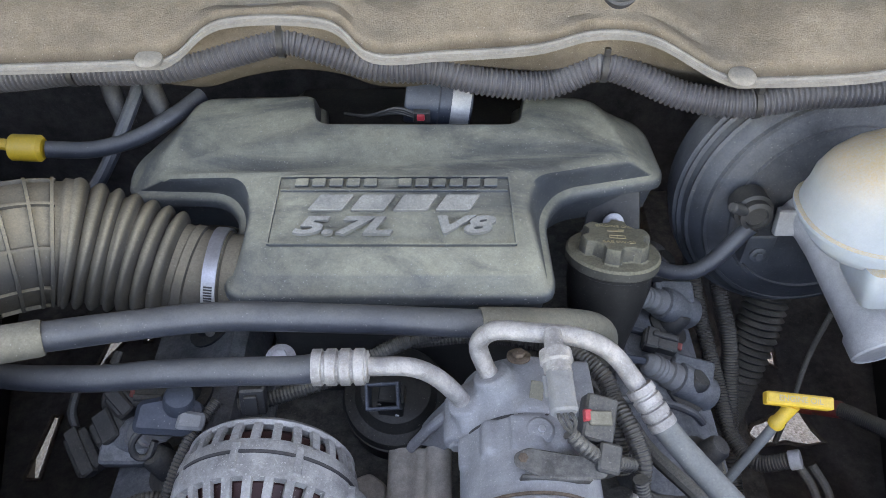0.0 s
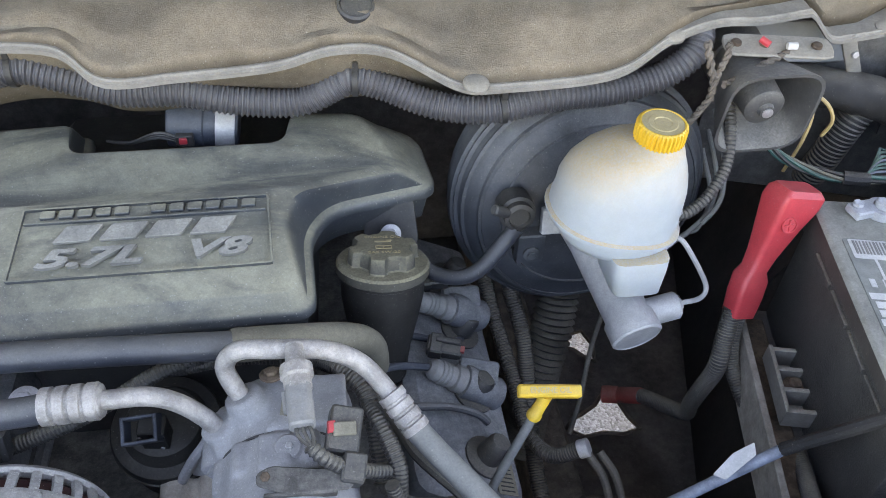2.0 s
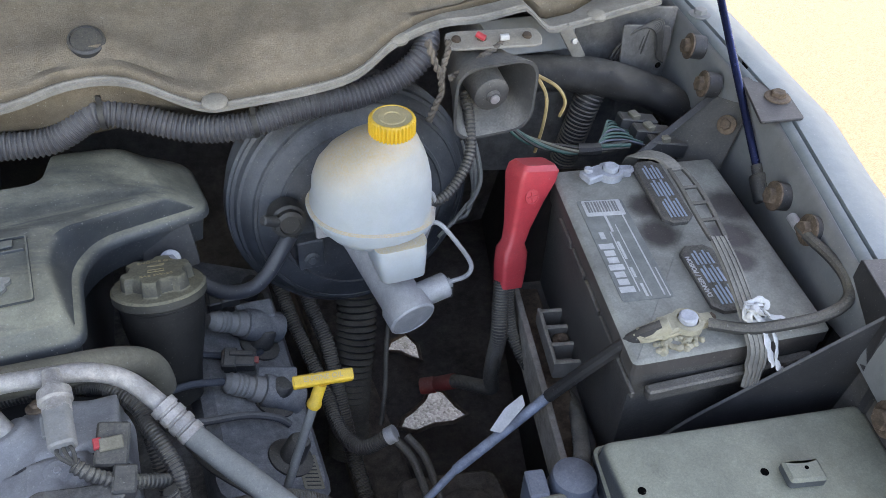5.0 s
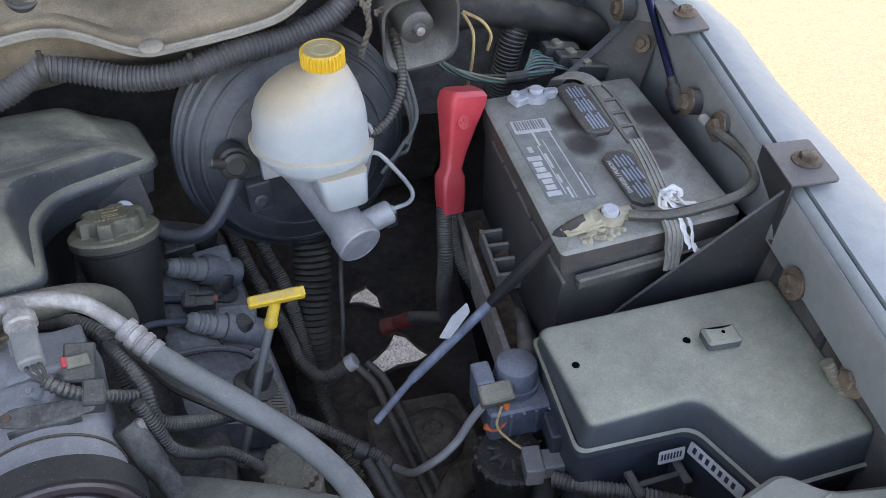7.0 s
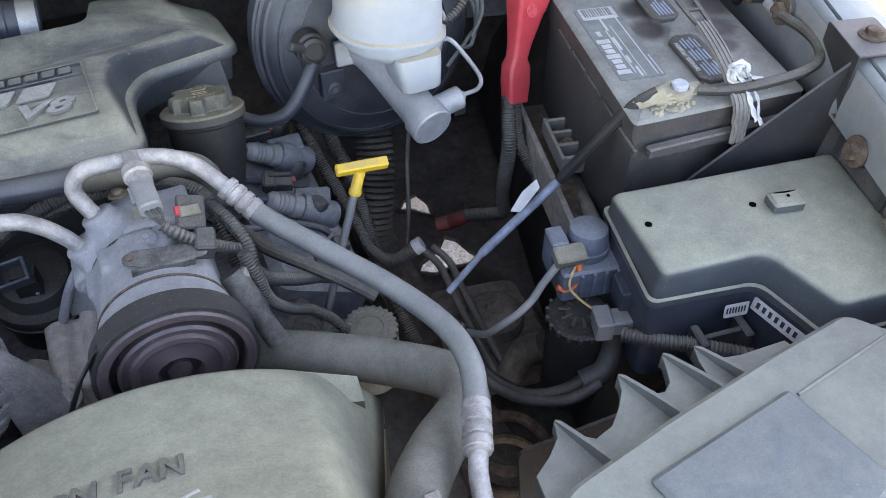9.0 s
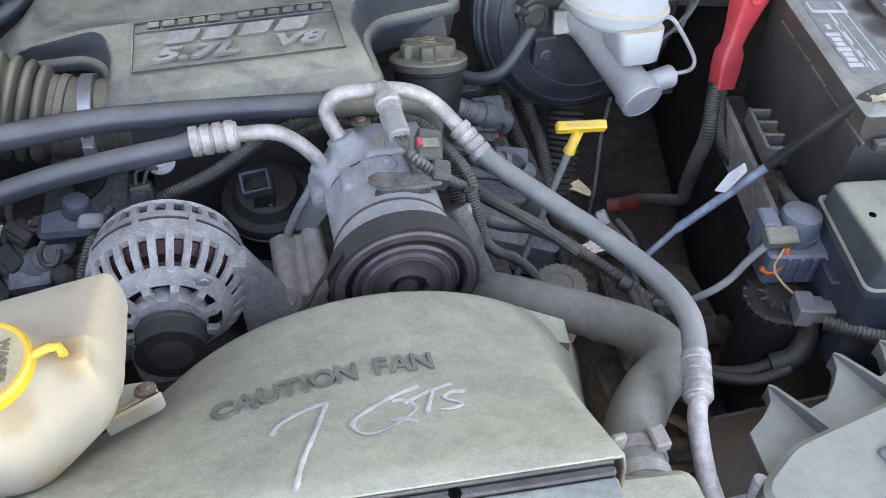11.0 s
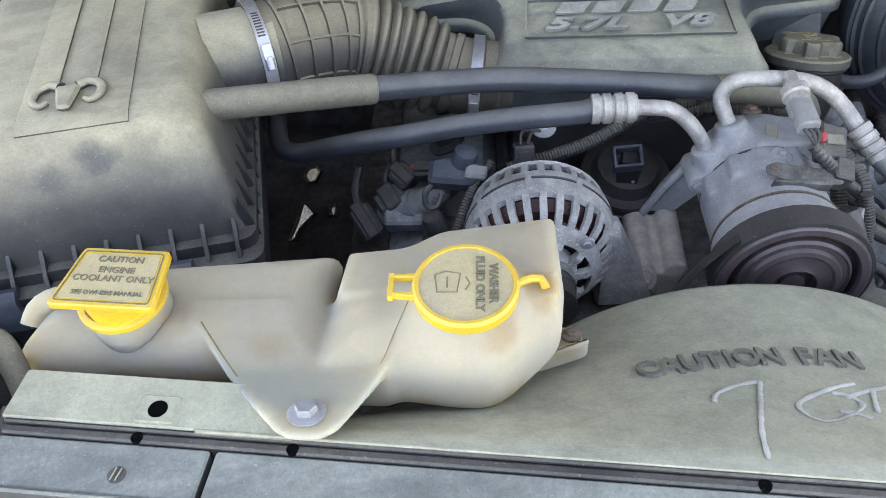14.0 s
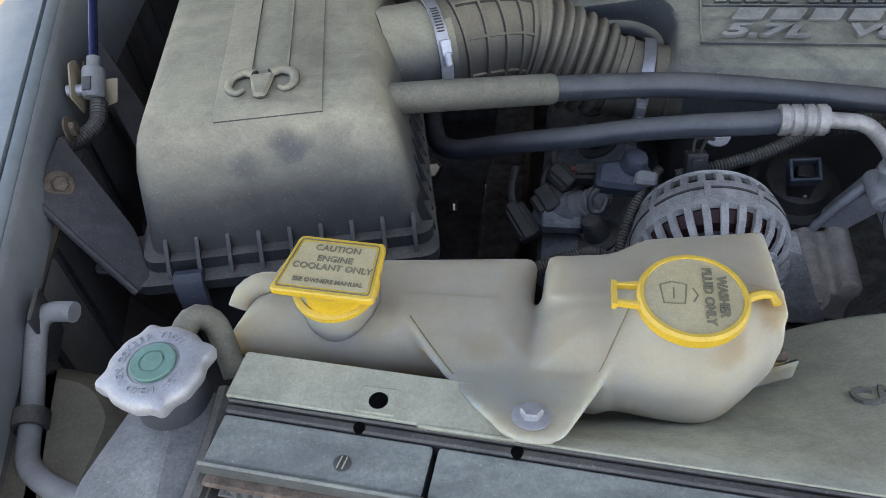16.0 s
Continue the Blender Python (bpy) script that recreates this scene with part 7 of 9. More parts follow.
loft(bm, [lidring(0.4, 0.005, 0.86), lidring(0.7, 0, 0.955), lidring(0.9, 0, 0.957), lidring(0.95, 0, 0.987)])
part("body", bm, M_BLUEGREY, fb, "blue grey lower housing")
# vents are black discs laid on the lid, their inner shade painted
for x, y in ((0.567, 0.1916), (0.686, 0.170)):
    bm = BM()
    lathe(bm, [(0.004, 0), (0.004, 0.0006), (0.001, 0.0004)], (x, y, 1.0366), (0, 0, 1), 14)
    part("vent_hole_disc", bm, M_HOLE, lidp)
bm = BM()
KM = Matrix.Translation((0.714, 0.155, 1.0365)) @ pose(0, 0, 0, 0, 0, -14)
prism(bm, [(-0.018, -0.013), (0.018, -0.013), (0.018, 0.011), (0.006, 0.008), (-0.006, 0.008), (-0.018, 0.011)], 0, 0.014, KM, 0.004, 0.003)
part("grip_knob", bm, M_LID, lidp)
bm = BM()
lathe(bm, [(0.002, 0), (0.002, 0.0006), (0.0005, 0.0006)], KM @ V(0.002, 0, 0.014), (0, 0, 1), 10)
part("knob_hole_disc", bm, M_HOLE, lidp)
for c, w, h, rz in (((0.627, 0.0985, 0.968), 0.028, 0.018, -11), ((0.6535, 0.066, 0.970), 0.066, 0.017, -81)):
    bm = BM()
    box(bm, (w, h, 0.001), Matrix.Translation(c) @ pose(0, 0, 0, 0, 0, rz) @ pose(0, 0, 0, 82, 0, 0), 0.002, 0.0003)
    st = part("sticker", bm, M_WHITE, fb, "small white parts sticker")
    bars(st, Matrix.Translation(c) @ pose(0, 0, 0, 0, 0, rz) @ pose(0, 0, 0, 82, 0, 0) @ Matrix.Translation((0, 0, 0.0006)), [(-w * 0.42 + i * w * 0.12, 0.001, w * 0.06, h * 0.45) for i in range(7)], M_INK, "bar")
bm = BM()
box(bm, (0.055, 0.006, 0.035), Matrix.Translation((0.615, 0.095, 0.925)) @ pose(0, 0, 0, 0, 0, -9), 0.003, 0.002)
box(bm, (0.01, 0.03, 0.04), Matrix.Translation((0.588, 0.10, 0.925)) @ pose(0, 0, 0, 0, 0, -9), 0.002, 0.002)
box(bm, (0.01, 0.03, 0.04), Matrix.Translation((0.64, 0.092, 0.925)) @ pose(0, 0, 0, 0, 0, -9), 0.002, 0.002)
part("relay_socket", bm, M_PLASTIC, fb)

# ---- headlamps ----
def headlamp(s, label):
    h = thing("headlamp_housing", label, "headlamp", (s * 0.55, -0.1, 0.82), "headlamps")
    X = lambda x: x if s > 0 else 0.01 - x
    order = 1 if s > 0 else -1
    poly = lambda pts: [(X(a), b) for a, b in pts[::order]]
    bm = BM()
    prism(bm, rnd([Vector(p) for p in poly([(0.335, -0.033), (0.448, -0.013), (0.575, 0.004), (0.661, 0.013), (0.684, -0.021), (0.77, -0.05), (0.77, -0.25), (0.30, -0.25), (0.29, -0.06)])], 0.014, 4), 0.88, 1.040, Matrix(), 0, 0.005)
    part("top_panel", bm, M_LENS, h, "broad hazy top panel")
    bm = BM()
    tips = [(0.372, 0.045), (0.451, 0.063), (0.503, 0.066), (0.536, 0.060)]
    back = []
    for k, (tx, ty) in enumerate(tips):
        back += [(tx - 0.007, ty - 0.016), (tx - 0.0015, ty - 0.001), (tx + 0.0025, ty - 0.002), (tx + 0.010, ty - 0.020)]
        if k < 3:
            nx, ny = tips[k + 1]
            w = nx - tx
            back += [(tx + 0.3 * w, ty - 0.031), (tx + 0.55 * w, ty * 0.5 + ny * 0.5 - 0.035), (tx + 0.78 * w - 0.002, ny - 0.030)]
    prism(bm, poly([(0.32, -0.07), (0.64, -0.05), (0.62, 0.03), (0.57, 0.034)] + back[::-1] + [(0.350, 0.016), (0.330, 0.004)]), 0.984, 0.9985, Matrix(), 0.0, 0.0006)
    part("rear_ledge", bm, M_LENS, h, "scalloped ledge with pointed tips")
    for tx, ty in tips:
        bm = BM()
        a, b_ = V(tx, ty, 0), V(tx + 0.024, ty - 0.075, 0)
        d = (b_ - a).normalized()
        n_ = V(-d.y, d.x, 0) * 0.0026
        rows = []
        for u, zt, k in ((0.0, 0.9995, 0.7), (0.08, 1.003, 1), (0.5, 1.010, 1.1), (1.0, 1.016, 1.3)):
            p = a.lerp(b_, u)
            rows.append([V(X(p.x + e * n_.x * k), p.y + e * n_.y * k, z) for e, z in ((1, 0.98), (-1, 0.98), (-0.7, zt), (0.7, zt))])
        loft(bm, rows)
        part("fin", bm, M_LENS, h, "upright stiffening fin")
    bm = BM()
    prism(bm, poly([(0.393, -0.056), (0.42, -0.19), (0.566, -0.137), (0.549, -0.035)]), 1.03, 1.0475, Matrix(), 0.006, 0.004)
    part("raised_cover", bm, M_LENSDARK, h, "worn blue-grey raised cover")
    bm = BM()
    a, b_ = V(0.681, -0.024, 1.0405), V(0.555, -0.042, 1.0405)
    tube(bm, [V(X(a.x), a.y, a.z), V(X(b_.x), b_.y, b_.z)], 0.0018, 8, straight=True)
    part("seam_bead", bm, M_LENS, h)
    return h


headlamp(1, "hazy grey plastic headlamp housing with pointed fins")
HL2 = headlamp(-1, "dusty plastic headlamp housing beside the radiator")
HL2.location = (-0.66, -0.12, 0.82)
bm = BM()
prism(bm, [(0.298, -0.075), (0.318, -0.085), (0.322, -0.06), (0.305, -0.05)], 0.975, 1.0, Matrix(), 0.002, 0.002)
solid("side_marker", bm, M_ORANGE, "small orange marker lamp beside the radiator hose", "marker lamp", (0.31, -0.065, 0.975))

# ---- hoses and small units beside the engine, battery side ----
rh = thing("radiator_hose", "dusty grey-green rubber upper radiator hose", "hose", (0.27, 0.15, 0.88))
bm = BM()
RHP = [(0.15, 0.33, 0.885), (0.182, 0.307, 0.896), (0.23, 0.272, 0.904), (0.285, 0.228, 0.912), (0.328, 0.178, 0.925), (0.322, 0.125, 0.948), (0.27, 0.075, 0.978), (0.232, 0.03, 1.0), (0.217, -0.005, 1.008), (0.212, -0.04, 1.01)]
pth = spline(RHP, 0.0026)
sweep(bm, pth, [0.0251 + 0.0006 * (i % 2) for i in range(len(pth))], 28)
part("hose_body", bm, M_SLEEVE2, rh)
for p, d, r_ in (((0.219, 0.0, 1.0075), (0.2, 1, -0.1), 0.027), ((0.214, -0.022, 1.0095), (0.2, 1, -0.1), 0.027)):
    bm = BM()
    hoop(bm, [(r_ - 0.002, -0.006), (r_, -0.006), (r_, 0.006), (r_ - 0.002, 0.006)], p, d, 28)
    part("spring_clamp", bm, M_CAST, rh, "rusty spring clamp")
bm = BM()
box(bm, (0.014, 0.02, 0.012), Matrix.Translation((0.235, 0.0, 1.033)), 0.002, 0.002)
part("clamp_ear", bm, M_CAST, rh)
bm = BM()
box(bm, (0.012, 0.006, 0.02), Matrix.Translation((0.2, 0.002, 1.038)), 0.002, 0.002)
part("clamp_ear", bm, M_CAST, rh)
bm = BM()
lathe(bm, [(0.023, 0), (0.023, 0.05), (0.03, 0.052), (0.03, 0.08)], (0.213, -0.03, 1.008), (-0.1, -1, -0.1), 24)
solid("radiator_inlet", bm, M_SHROUD, "dusty plastic radiator inlet neck", "radiator neck", (0.213, -0.06, 0.98))
bm = BM()
q = rnd([(0.16, -0.12), (0.245, -0.115), (0.25, -0.03), (0.17, -0.02)], 0.015, 4)
loft(bm, [flatr(q, 0.6), flatr(q, 1.03), flatr(inset(q, 0.01), 1.042)])
solid("radiator_end_tank", bm, M_SHROUD, "dusty plastic radiator end tank beside the hose", "end tank", (0.2, -0.07, 0.6))
fit = thing("refrigerant_block", "grey aluminium block fitting with stud at the pipe end", "fitting", (0.298, -0.055, 0.955))
bm = BM()
box(bm, (0.04, 0.035, 0.035), Matrix.Translation((0.298, -0.06, 0.975)), 0.008, 0.004)
part("block", bm, M_ALU, fit)
bm = BM()
ribbed(bm, [(0.306, -0.05, 0.99), (0.308, -0.045, 1.015)], 0.0065, 0.003, 0.001, 12)
part("stud", bm, M_STEEL, fit)

dp = thing("engine_oil_dipstick", "engine oil dipstick with bright yellow handle", "dipstick", (0.245, 0.371, 0.84))
bm = BM()
tube(bm, [(0.318, 0.415, 1.0), (0.29, 0.398, 0.94), (0.262, 0.381, 0.875), (0.245, 0.371, 0.835)], 0.005, 12)
part("guide_tube", bm, M_HOSE2, dp)
bm = BM()
lathe(bm, [(0.007, -0.005), (0.0078, -0.003), (0.0078, 0.001), (0.0066, 0.003), (0.0064, 0.026)], (0.3185, 0.4155, 1.001), (0.4, 0.15, 1), 16)
hd = part("grip_stem", bm, M_YELLOW, dp)
bm = BM()
DM = basis((0.3305, 0.4195, 1.0305), (0.0, -0.5, 1), (1, -0.06, -0.12))
box(bm, (0.062, 0.012, 0.013), DM, 0.002, 0.002)
hd = part("handle", bm, M_YELLOW, dp, "bright yellow T handle")
text("ENGINE OIL", 0.0075, DM @ pose(0, 0.0, 0.0066, 0, 0, 0), M_YDUST, hd, 0.0004, bold=0.0001)

pr = thing("power_steering_reservoir", "black power steering reservoir with dusty lettered cap", "fluid reservoir", (0.30, 0.335, 0.78))
bm = BM()
lathe(bm, [(0.036, -0.09), (0.036, -0.02), (0.026, -0.012), (0.026, 0.0)], (0.294, 0.336, 0.838), (0, -0.1, 1), 32)
part("body", bm, M_CAST, pr)
m = basis((0.294, 0.336, 0.838), (0, -0.1, 1))
bm = BM()
rings = []
for r_, h_, k_ in ((0.030, -0.002, 1), (0.034, 0.0, 1), (0.034, 0.012, 1), (0.031, 0.0145, 0.3), (0.017, 0.0148, 0), (0.016, 0.0135, 0), (0.003, 0.0135, 0)):
    rings.append([m @ V((r_ + 0.0012 * k_ * (1 if i % 4 < 2 else -1)) * math.cos(2 * math.pi * i / 96), (r_ + 0.0012 * k_ * (1 if i % 4 < 2 else -1)) * math.sin(2 * math.pi * i / 96), h_) for i in range(96)])
loft(bm, rings)
pc = part("cap", bm, M_SLEEVE, pr, "knurled dusty cap with raised ring text")
for s_, a0 in (("USE APPROVED FLUID ONLY", 90),):
    for i, ch in enumerate(s_):
        if ch != " ":
            text(ch, 0.0058, m @ pose(0, 0, 0, 0, 0, a0 - (i - 11) * 14.5) @ pose(0.0245, 0, 0.0147, 0, 0, -90), M_EMBOSS, pc, 0.0006, "raised_letter")

rl = thing("relay_solenoid", "blue grey solenoid and relay block with wiring plug", "solenoid", (0.525, 0.245, 0.9))
bm = BM()
lathe(bm, [(0.0225, -0.05), (0.0235, -0.045), (0.0235, -0.008), (0.0215, -0.001), (0.014, 0.003), (0.004, 0.004)], (0.536, 0.249, 0.997), (0.05, 0.05, 1), 32)
part("dome", bm, M_RELAY, rl)
bm = BM()
box(bm, (0.075, 0.05, 0.045), Matrix.Translation((0.532, 0.238, 0.94)) @ pose(0, 0, 0, 0, 0, -12), 0.006, 0.003)
box(bm, (0.02, 0.03, 0.05), Matrix.Translation((0.498, 0.255, 0.97)) @ pose(0, 0, 0, 0, 0, -12), 0.003, 0.002)
part("bracket_body", bm, M_RELAY, rl)
bm = BM()
box(bm, (0.036, 0.022, 0.016), Matrix.Translation((0.502, 0.232, 0.982)) @ pose(0, 0, 0, 20, 0, -10), 0.003, 0.002)
part("tan_plug", bm, M_SLEEVE, rl, "dusty tan wiring plug")
bm = BM()
tube(bm, [(0.49, 0.232, 0.975), (0.474, 0.236, 0.945), (0.46, 0.234, 0.925), (0.44, 0.23, 0.915), (0.425, 0.235, 0.9), (0.413, 0.255, 0.865), (0.404, 0.285, 0.84)], 0.0046, 12)
part("lead", bm, M_GREY, rl, "grey sleeved lead")
bm = BM()
tube(bm, [(0.504, 0.222, 0.972), (0.497, 0.218, 0.948), (0.506, 0.207, 0.932), (0.520, 0.193, 0.920)], 0.0015, 8)
part("tan_wire", bm, M_YWIRE, rl, "thin tan wire")
bm = BM()
tube(bm, [(0.512, 0.228, 0.975), (0.510, 0.221, 0.95), (0.498, 0.222, 0.936), (0.488, 0.228, 0.94)], 0.0034, 8)
part("orange_wire", bm, M_ORANGE, rl, "faded orange wire loop")
for k in range(4):
    bm = BM()
    box(bm, (0.004, 0.006, 0.036), Matrix.Translation((0.512 + k * 0.014, 0.216 - k * 0.003, 0.942)) @ pose(0, 0, 0, 0, 0, -12), 0.001, 0.0008)
    part("body_rib", bm, M_RELAY, rl)
bm = BM()
hoop(bm, [(0.0232, -0.03), (0.0262, -0.03), (0.0262, -0.024), (0.0232, -0.024)], (0.536, 0.249, 0.997), (0.05, 0.05, 1), 32)
part("dome_collar", bm, M_RELAY, rl)
bm = BM()
for x0, x1, y0, y1 in ((-0.009, 0.009, -0.007, -0.0045), (-0.009, 0.009, 0.0045, 0.007), (-0.009, -0.0065, -0.007, 0.007), (0.0065, 0.009, -0.007, 0.007)):
    prism(bm, [(x0, y0), (x1, y0), (x1, y1), (x0, y1)], 0, 0.012, Matrix.Translation((0.576, 0.226, 0.96)) @ pose(0, 0, 0, 0, 0, -12), 0.0006, 0.0005)
part("side_socket", bm, M_RELAY, rl)

cn = thing("vapor_canister", "black round canister with grey connector and loom", "canister", (0.511, 0.205, 0.75))
bm = BM()
lathe(bm, [(0.036, -0.14), (0.036, -0.012), (0.038, -0.01), (0.038, 0.0), (0.034, 0.004), (0.02, 0.004), (0.018, 0.008), (0.004, 0.009)], (0.508, 0.205, 0.905), (0, 0, 1), 36)
part("shell", bm, M_POT, cn)
for k in range(5):
    bm = BM()
    box(bm, (0.05, 0.004, 0.005), Matrix.Translation((0.508, 0.205, 0.911)) @ pose(0, 0, 0, 0, 0, k * 36), 0.001, 0.001)
    part("top_rib", bm, M_BLACK, cn)
bm = BM()
box(bm, (0.045, 0.024, 0.022), Matrix.Translation((0.53, 0.172, 0.918)) @ pose(0, 0, 0, 0, 0, -18), 0.003, 0.002)
box(bm, (0.02, 0.032, 0.028), Matrix.Translation((0.518, 0.176, 0.918)) @ pose(0, 0, 0, 0, 0, -18), 0.003, 0.002)
part("grey_plug", bm, M_GREY, cn, "grey two-part wiring plug")
bm = BM()
ribbed(bm, [(0.528, 0.150, 0.922), (0.551, 0.122, 0.930), (0.583, 0.098, 0.932), (0.64, 0.051, 0.932), (0.69, 0.01, 0.93)], 0.0092, 0.0042, 0.0012, 12)
part("loom", bm, M_LOOM, cn)
bm = BM()
box(bm, (0.03, 0.034, 0.03), Matrix.Translation((0.555, 0.185, 0.945)) @ pose(0, 0, 0, 0, 0, -15), 0.003, 0.002)
part("mount_pad", bm, M_BLUEGREY, cn)
bm = BM()
tube(bm, [(0.39, 0.30, 0.84), (0.40, 0.24, 0.82), (0.43, 0.19, 0.815), (0.47, 0.165, 0.83), (0.505, 0.16, 0.85)], 0.0085, 12)
part("vapor_hose", bm, M_BLACK, cn)
bm = BM()
tube(bm, [(0.375, 0.30, 0.852), (0.386, 0.245, 0.832), (0.418, 0.185, 0.825), (0.462, 0.148, 0.838), (0.505, 0.142, 0.855)], 0.007, 12)
part("vapor_hose", bm, M_BLACK, cn)
bm = BM()
tube(bm, [(0.49, 0.158, 0.846), (0.515, 0.155, 0.856), (0.53, 0.165, 0.875), (0.532, 0.175, 0.90)], 0.0135, 14)
part("hose_elbow", bm, M_BLACK, cn, "black rubber elbow")
for k in range(18):
    bm = BM()
    q = radians(k * 20)
    box(bm, (0.006, 0.0045, 0.007), Matrix.Translation((0.508 + 0.037 * math.cos(q), 0.205 + 0.037 * math.sin(q), 0.904)) @ pose(0, 0, 0, 0, 0, k * 20), 0.001, 0.0006)
    part("rim_tooth", bm, M_BLACK, cn)

# looms over the valve cover
cable("engine_loom", "black corrugated engine wiring loom beside the compressor", [(0.155, 0.43, 1.03), (0.165, 0.40, 1.035), (0.178, 0.365, 1.02), (0.18, 0.345, 0.99), (0.215, 0.355, 0.955), (0.26, 0.37, 0.925), (0.30, 0.372, 0.895), (0.345, 0.35, 0.865), (0.38, 0.32, 0.845), (0.402, 0.292, 0.836)], 0.0085, M_LOOM, True, extra=[("clip", (0.37, 0.325, 0.848), (0.382, 0.316, 0.843), 0.0115, M_PLASTIC, "black clip")])
cable("sensor_loom", "thin corrugated wiring loom across the compressor", [(0.17, 0.34, 1.03), (0.178, 0.33, 1.0), (0.185, 0.325, 0.965), (0.205, 0.335, 0.93), (0.23, 0.345, 0.905), (0.25, 0.34, 0.885), (0.265, 0.335, 0.86)], 0.0068, M_LOOM, True)
cable("injector_loom", "black corrugated loom arching beside the oil filler", [(-0.03, 0.50, 1.02), (0.04, 0.50, 1.028), (0.11, 0.485, 1.03), (0.135, 0.46, 1.04), (0.155, 0.435, 1.035), (0.162, 0.40, 1.015), (0.165, 0.37, 0.985)], 0.0092, M_LOOM, True)
cable("loom_behind_hose", "black corrugated loom behind the alternator", [(-0.2, 0.44, 0.99), (-0.15, 0.45, 1.0), (-0.1, 0.465, 1.01), (-0.04, 0.49, 1.028), (0.02, 0.505, 1.035), (0.06, 0.52, 1.03)], 0.0085, M_LOOM, True)
cable("alternator_loom", "thin corrugated loom beside the alternator", [(-0.22, 0.44, 1.0), (-0.245, 0.40, 0.985), (-0.262, 0.36, 0.955), (-0.27, 0.32, 0.92)], 0.006, M_LOOM, True)
cable("front_loom", "black corrugated loom low in front of the engine", [(-0.40, 0.33, 0.86), (-0.36, 0.36, 0.9), (-0.32, 0.37, 0.915), (-0.285, 0.38, 0.915), (-0.25, 0.37, 0.89)], 0.009, M_LOOM, True)
cable("brake_loom", "black corrugated loom with a white end band", [(0.33, 0.80, 0.92), (0.337, 0.75, 0.88), (0.345, 0.70, 0.84), (0.355, 0.66, 0.81), (0.365, 0.60, 0.78), (0.37, 0.545, 0.765), (0.39, 0.505, 0.77), (0.425, 0.495, 0.794)], 0.0105, M_LOOM, True, extra=[("white_band", (0.42, 0.496, 0.791), (0.432, 0.494, 0.798), 0.012, M_WHITE, "white end band")], seg=12)
cable("frame_loom", "black corrugated loom hanging beside the engine", [(0.36, 0.82, 0.94), (0.367, 0.76, 0.895), (0.375, 0.71, 0.85), (0.385, 0.66, 0.81), (0.385, 0.60, 0.75), (0.385, 0.54, 0.70), (0.39, 0.46, 0.66), (0.40, 0.40, 0.62)], 0.0115, M_LOOM, True, seg=12)
for dx in (0.0, 0.016):
    cable("fuel_line", "grey steel fuel line along the frame", [(0.43 + dx, 0.49, 0.79), (0.445 + dx, 0.46, 0.775), (0.452 + dx, 0.42, 0.74), (0.455 + dx, 0.36, 0.72), (0.46 + dx, 0.28, 0.69)], 0.0055, M_RUBBER)
cable("hood_release_cable", "thin black cable crossing below the cylinder", [(0.47, 0.62, 0.92), (0.455, 0.60, 0.86), (0.44, 0.565, 0.80), (0.425, 0.54, 0.76)], 0.0034, M_RUBBER)
sb = thing("steering_boot", "black ribbed rubber steering shaft boot", "boot", (0.41, 0.66, 0.68))
bm = BM()
pth = spline([(0.452, 0.74, 0.86), (0.438, 0.70, 0.79), (0.42, 0.67, 0.73), (0.405, 0.645, 0.66), (0.395, 0.62, 0.6)], 0.0025)
sweep(bm, pth, [0.0275 + (0.004, 0.001, -0.0045, 0.001)[i % 4] for i in range(len(pth))], 24)
part("bellows", bm, M_RUBBER, sb)
bm = BM()
hoop(bm, [(0.026, -0.008), (0.031, -0.008), (0.031, 0.008), (0.026, 0.008)], (0.452, 0.74, 0.86), (0.2, 0.5, 0.85), 28)
part("top_band", bm, M_DARKSTEEL, sb, "dark steel band")

cable("vacuum_hose", "smooth black vacuum hose over the valve cover", [(0.15, 0.50, 0.96), (0.175, 0.468, 0.957), (0.189, 0.445, 0.957), (0.205, 0.412, 0.955), (0.238, 0.372, 0.952), (0.268, 0.34, 0.945), (0.30, 0.315, 0.925)], 0.0078, M_RUBBER)

# red-tagged connector on the compressor side
rcn = thing("wiring_connector", "black wiring connector with red lock tab", "connector", (0.13, 0.375, 1.05))
bm = BM()
box(bm, (0.028, 0.04, 0.02), basis((0.132, 0.375, 1.067), (0.2, -0.4, 1)) @ pose(0, 0, 0, 0, 0, -12), 0.003, 0.002)
box(bm, (0.02, 0.025, 0.026), basis((0.137, 0.345, 1.053), (0.2, -0.4, 1)) @ pose(0, 0, 0, 0, 0, -12), 0.003, 0.002)
part("housing", bm, M_PLASTIC, rcn)
bm = BM()
box(bm, (0.02, 0.012, 0.004), basis((0.133, 0.37, 1.078), (0.2, -0.4, 1)), 0.001, 0.001)
part("green_clip", bm, M_SLEEVE, rcn, "olive locking clip")
bm = BM()
box(bm, (0.007, 0.010, 0.006), basis((0.122, 0.372, 1.0795), (0.2, -0.4, 1)), 0.001, 0.001)
part("red_tab", bm, M_RED, rcn, "red lock tab")

# ---- engine block, valve covers, coils ----
eb = thing("engine_block", "grimy cast engine block and dark intake below the cover", "engine", (0, 0.6, 0.5))
bm = BM()
prism(bm, [(-0.22, 0.30), (0.22, 0.30), (0.24, 0.36), (0.24, 0.96), (-0.24, 0.96), (-0.24, 0.36)], 0.45, 0.86, Matrix(), 0.02, 0.01)
part("block", bm, M_BLOCK, eb)
bm = BM()
prism(bm, [(-0.19, 0.55), (0.10, 0.55), (0.12, 0.93), (-0.2, 0.93)], 0.85, 1.04, Matrix(), 0.02, 0.01)
part("intake", bm, M_BLACK, eb, "black plastic intake manifold")
bm = BM()
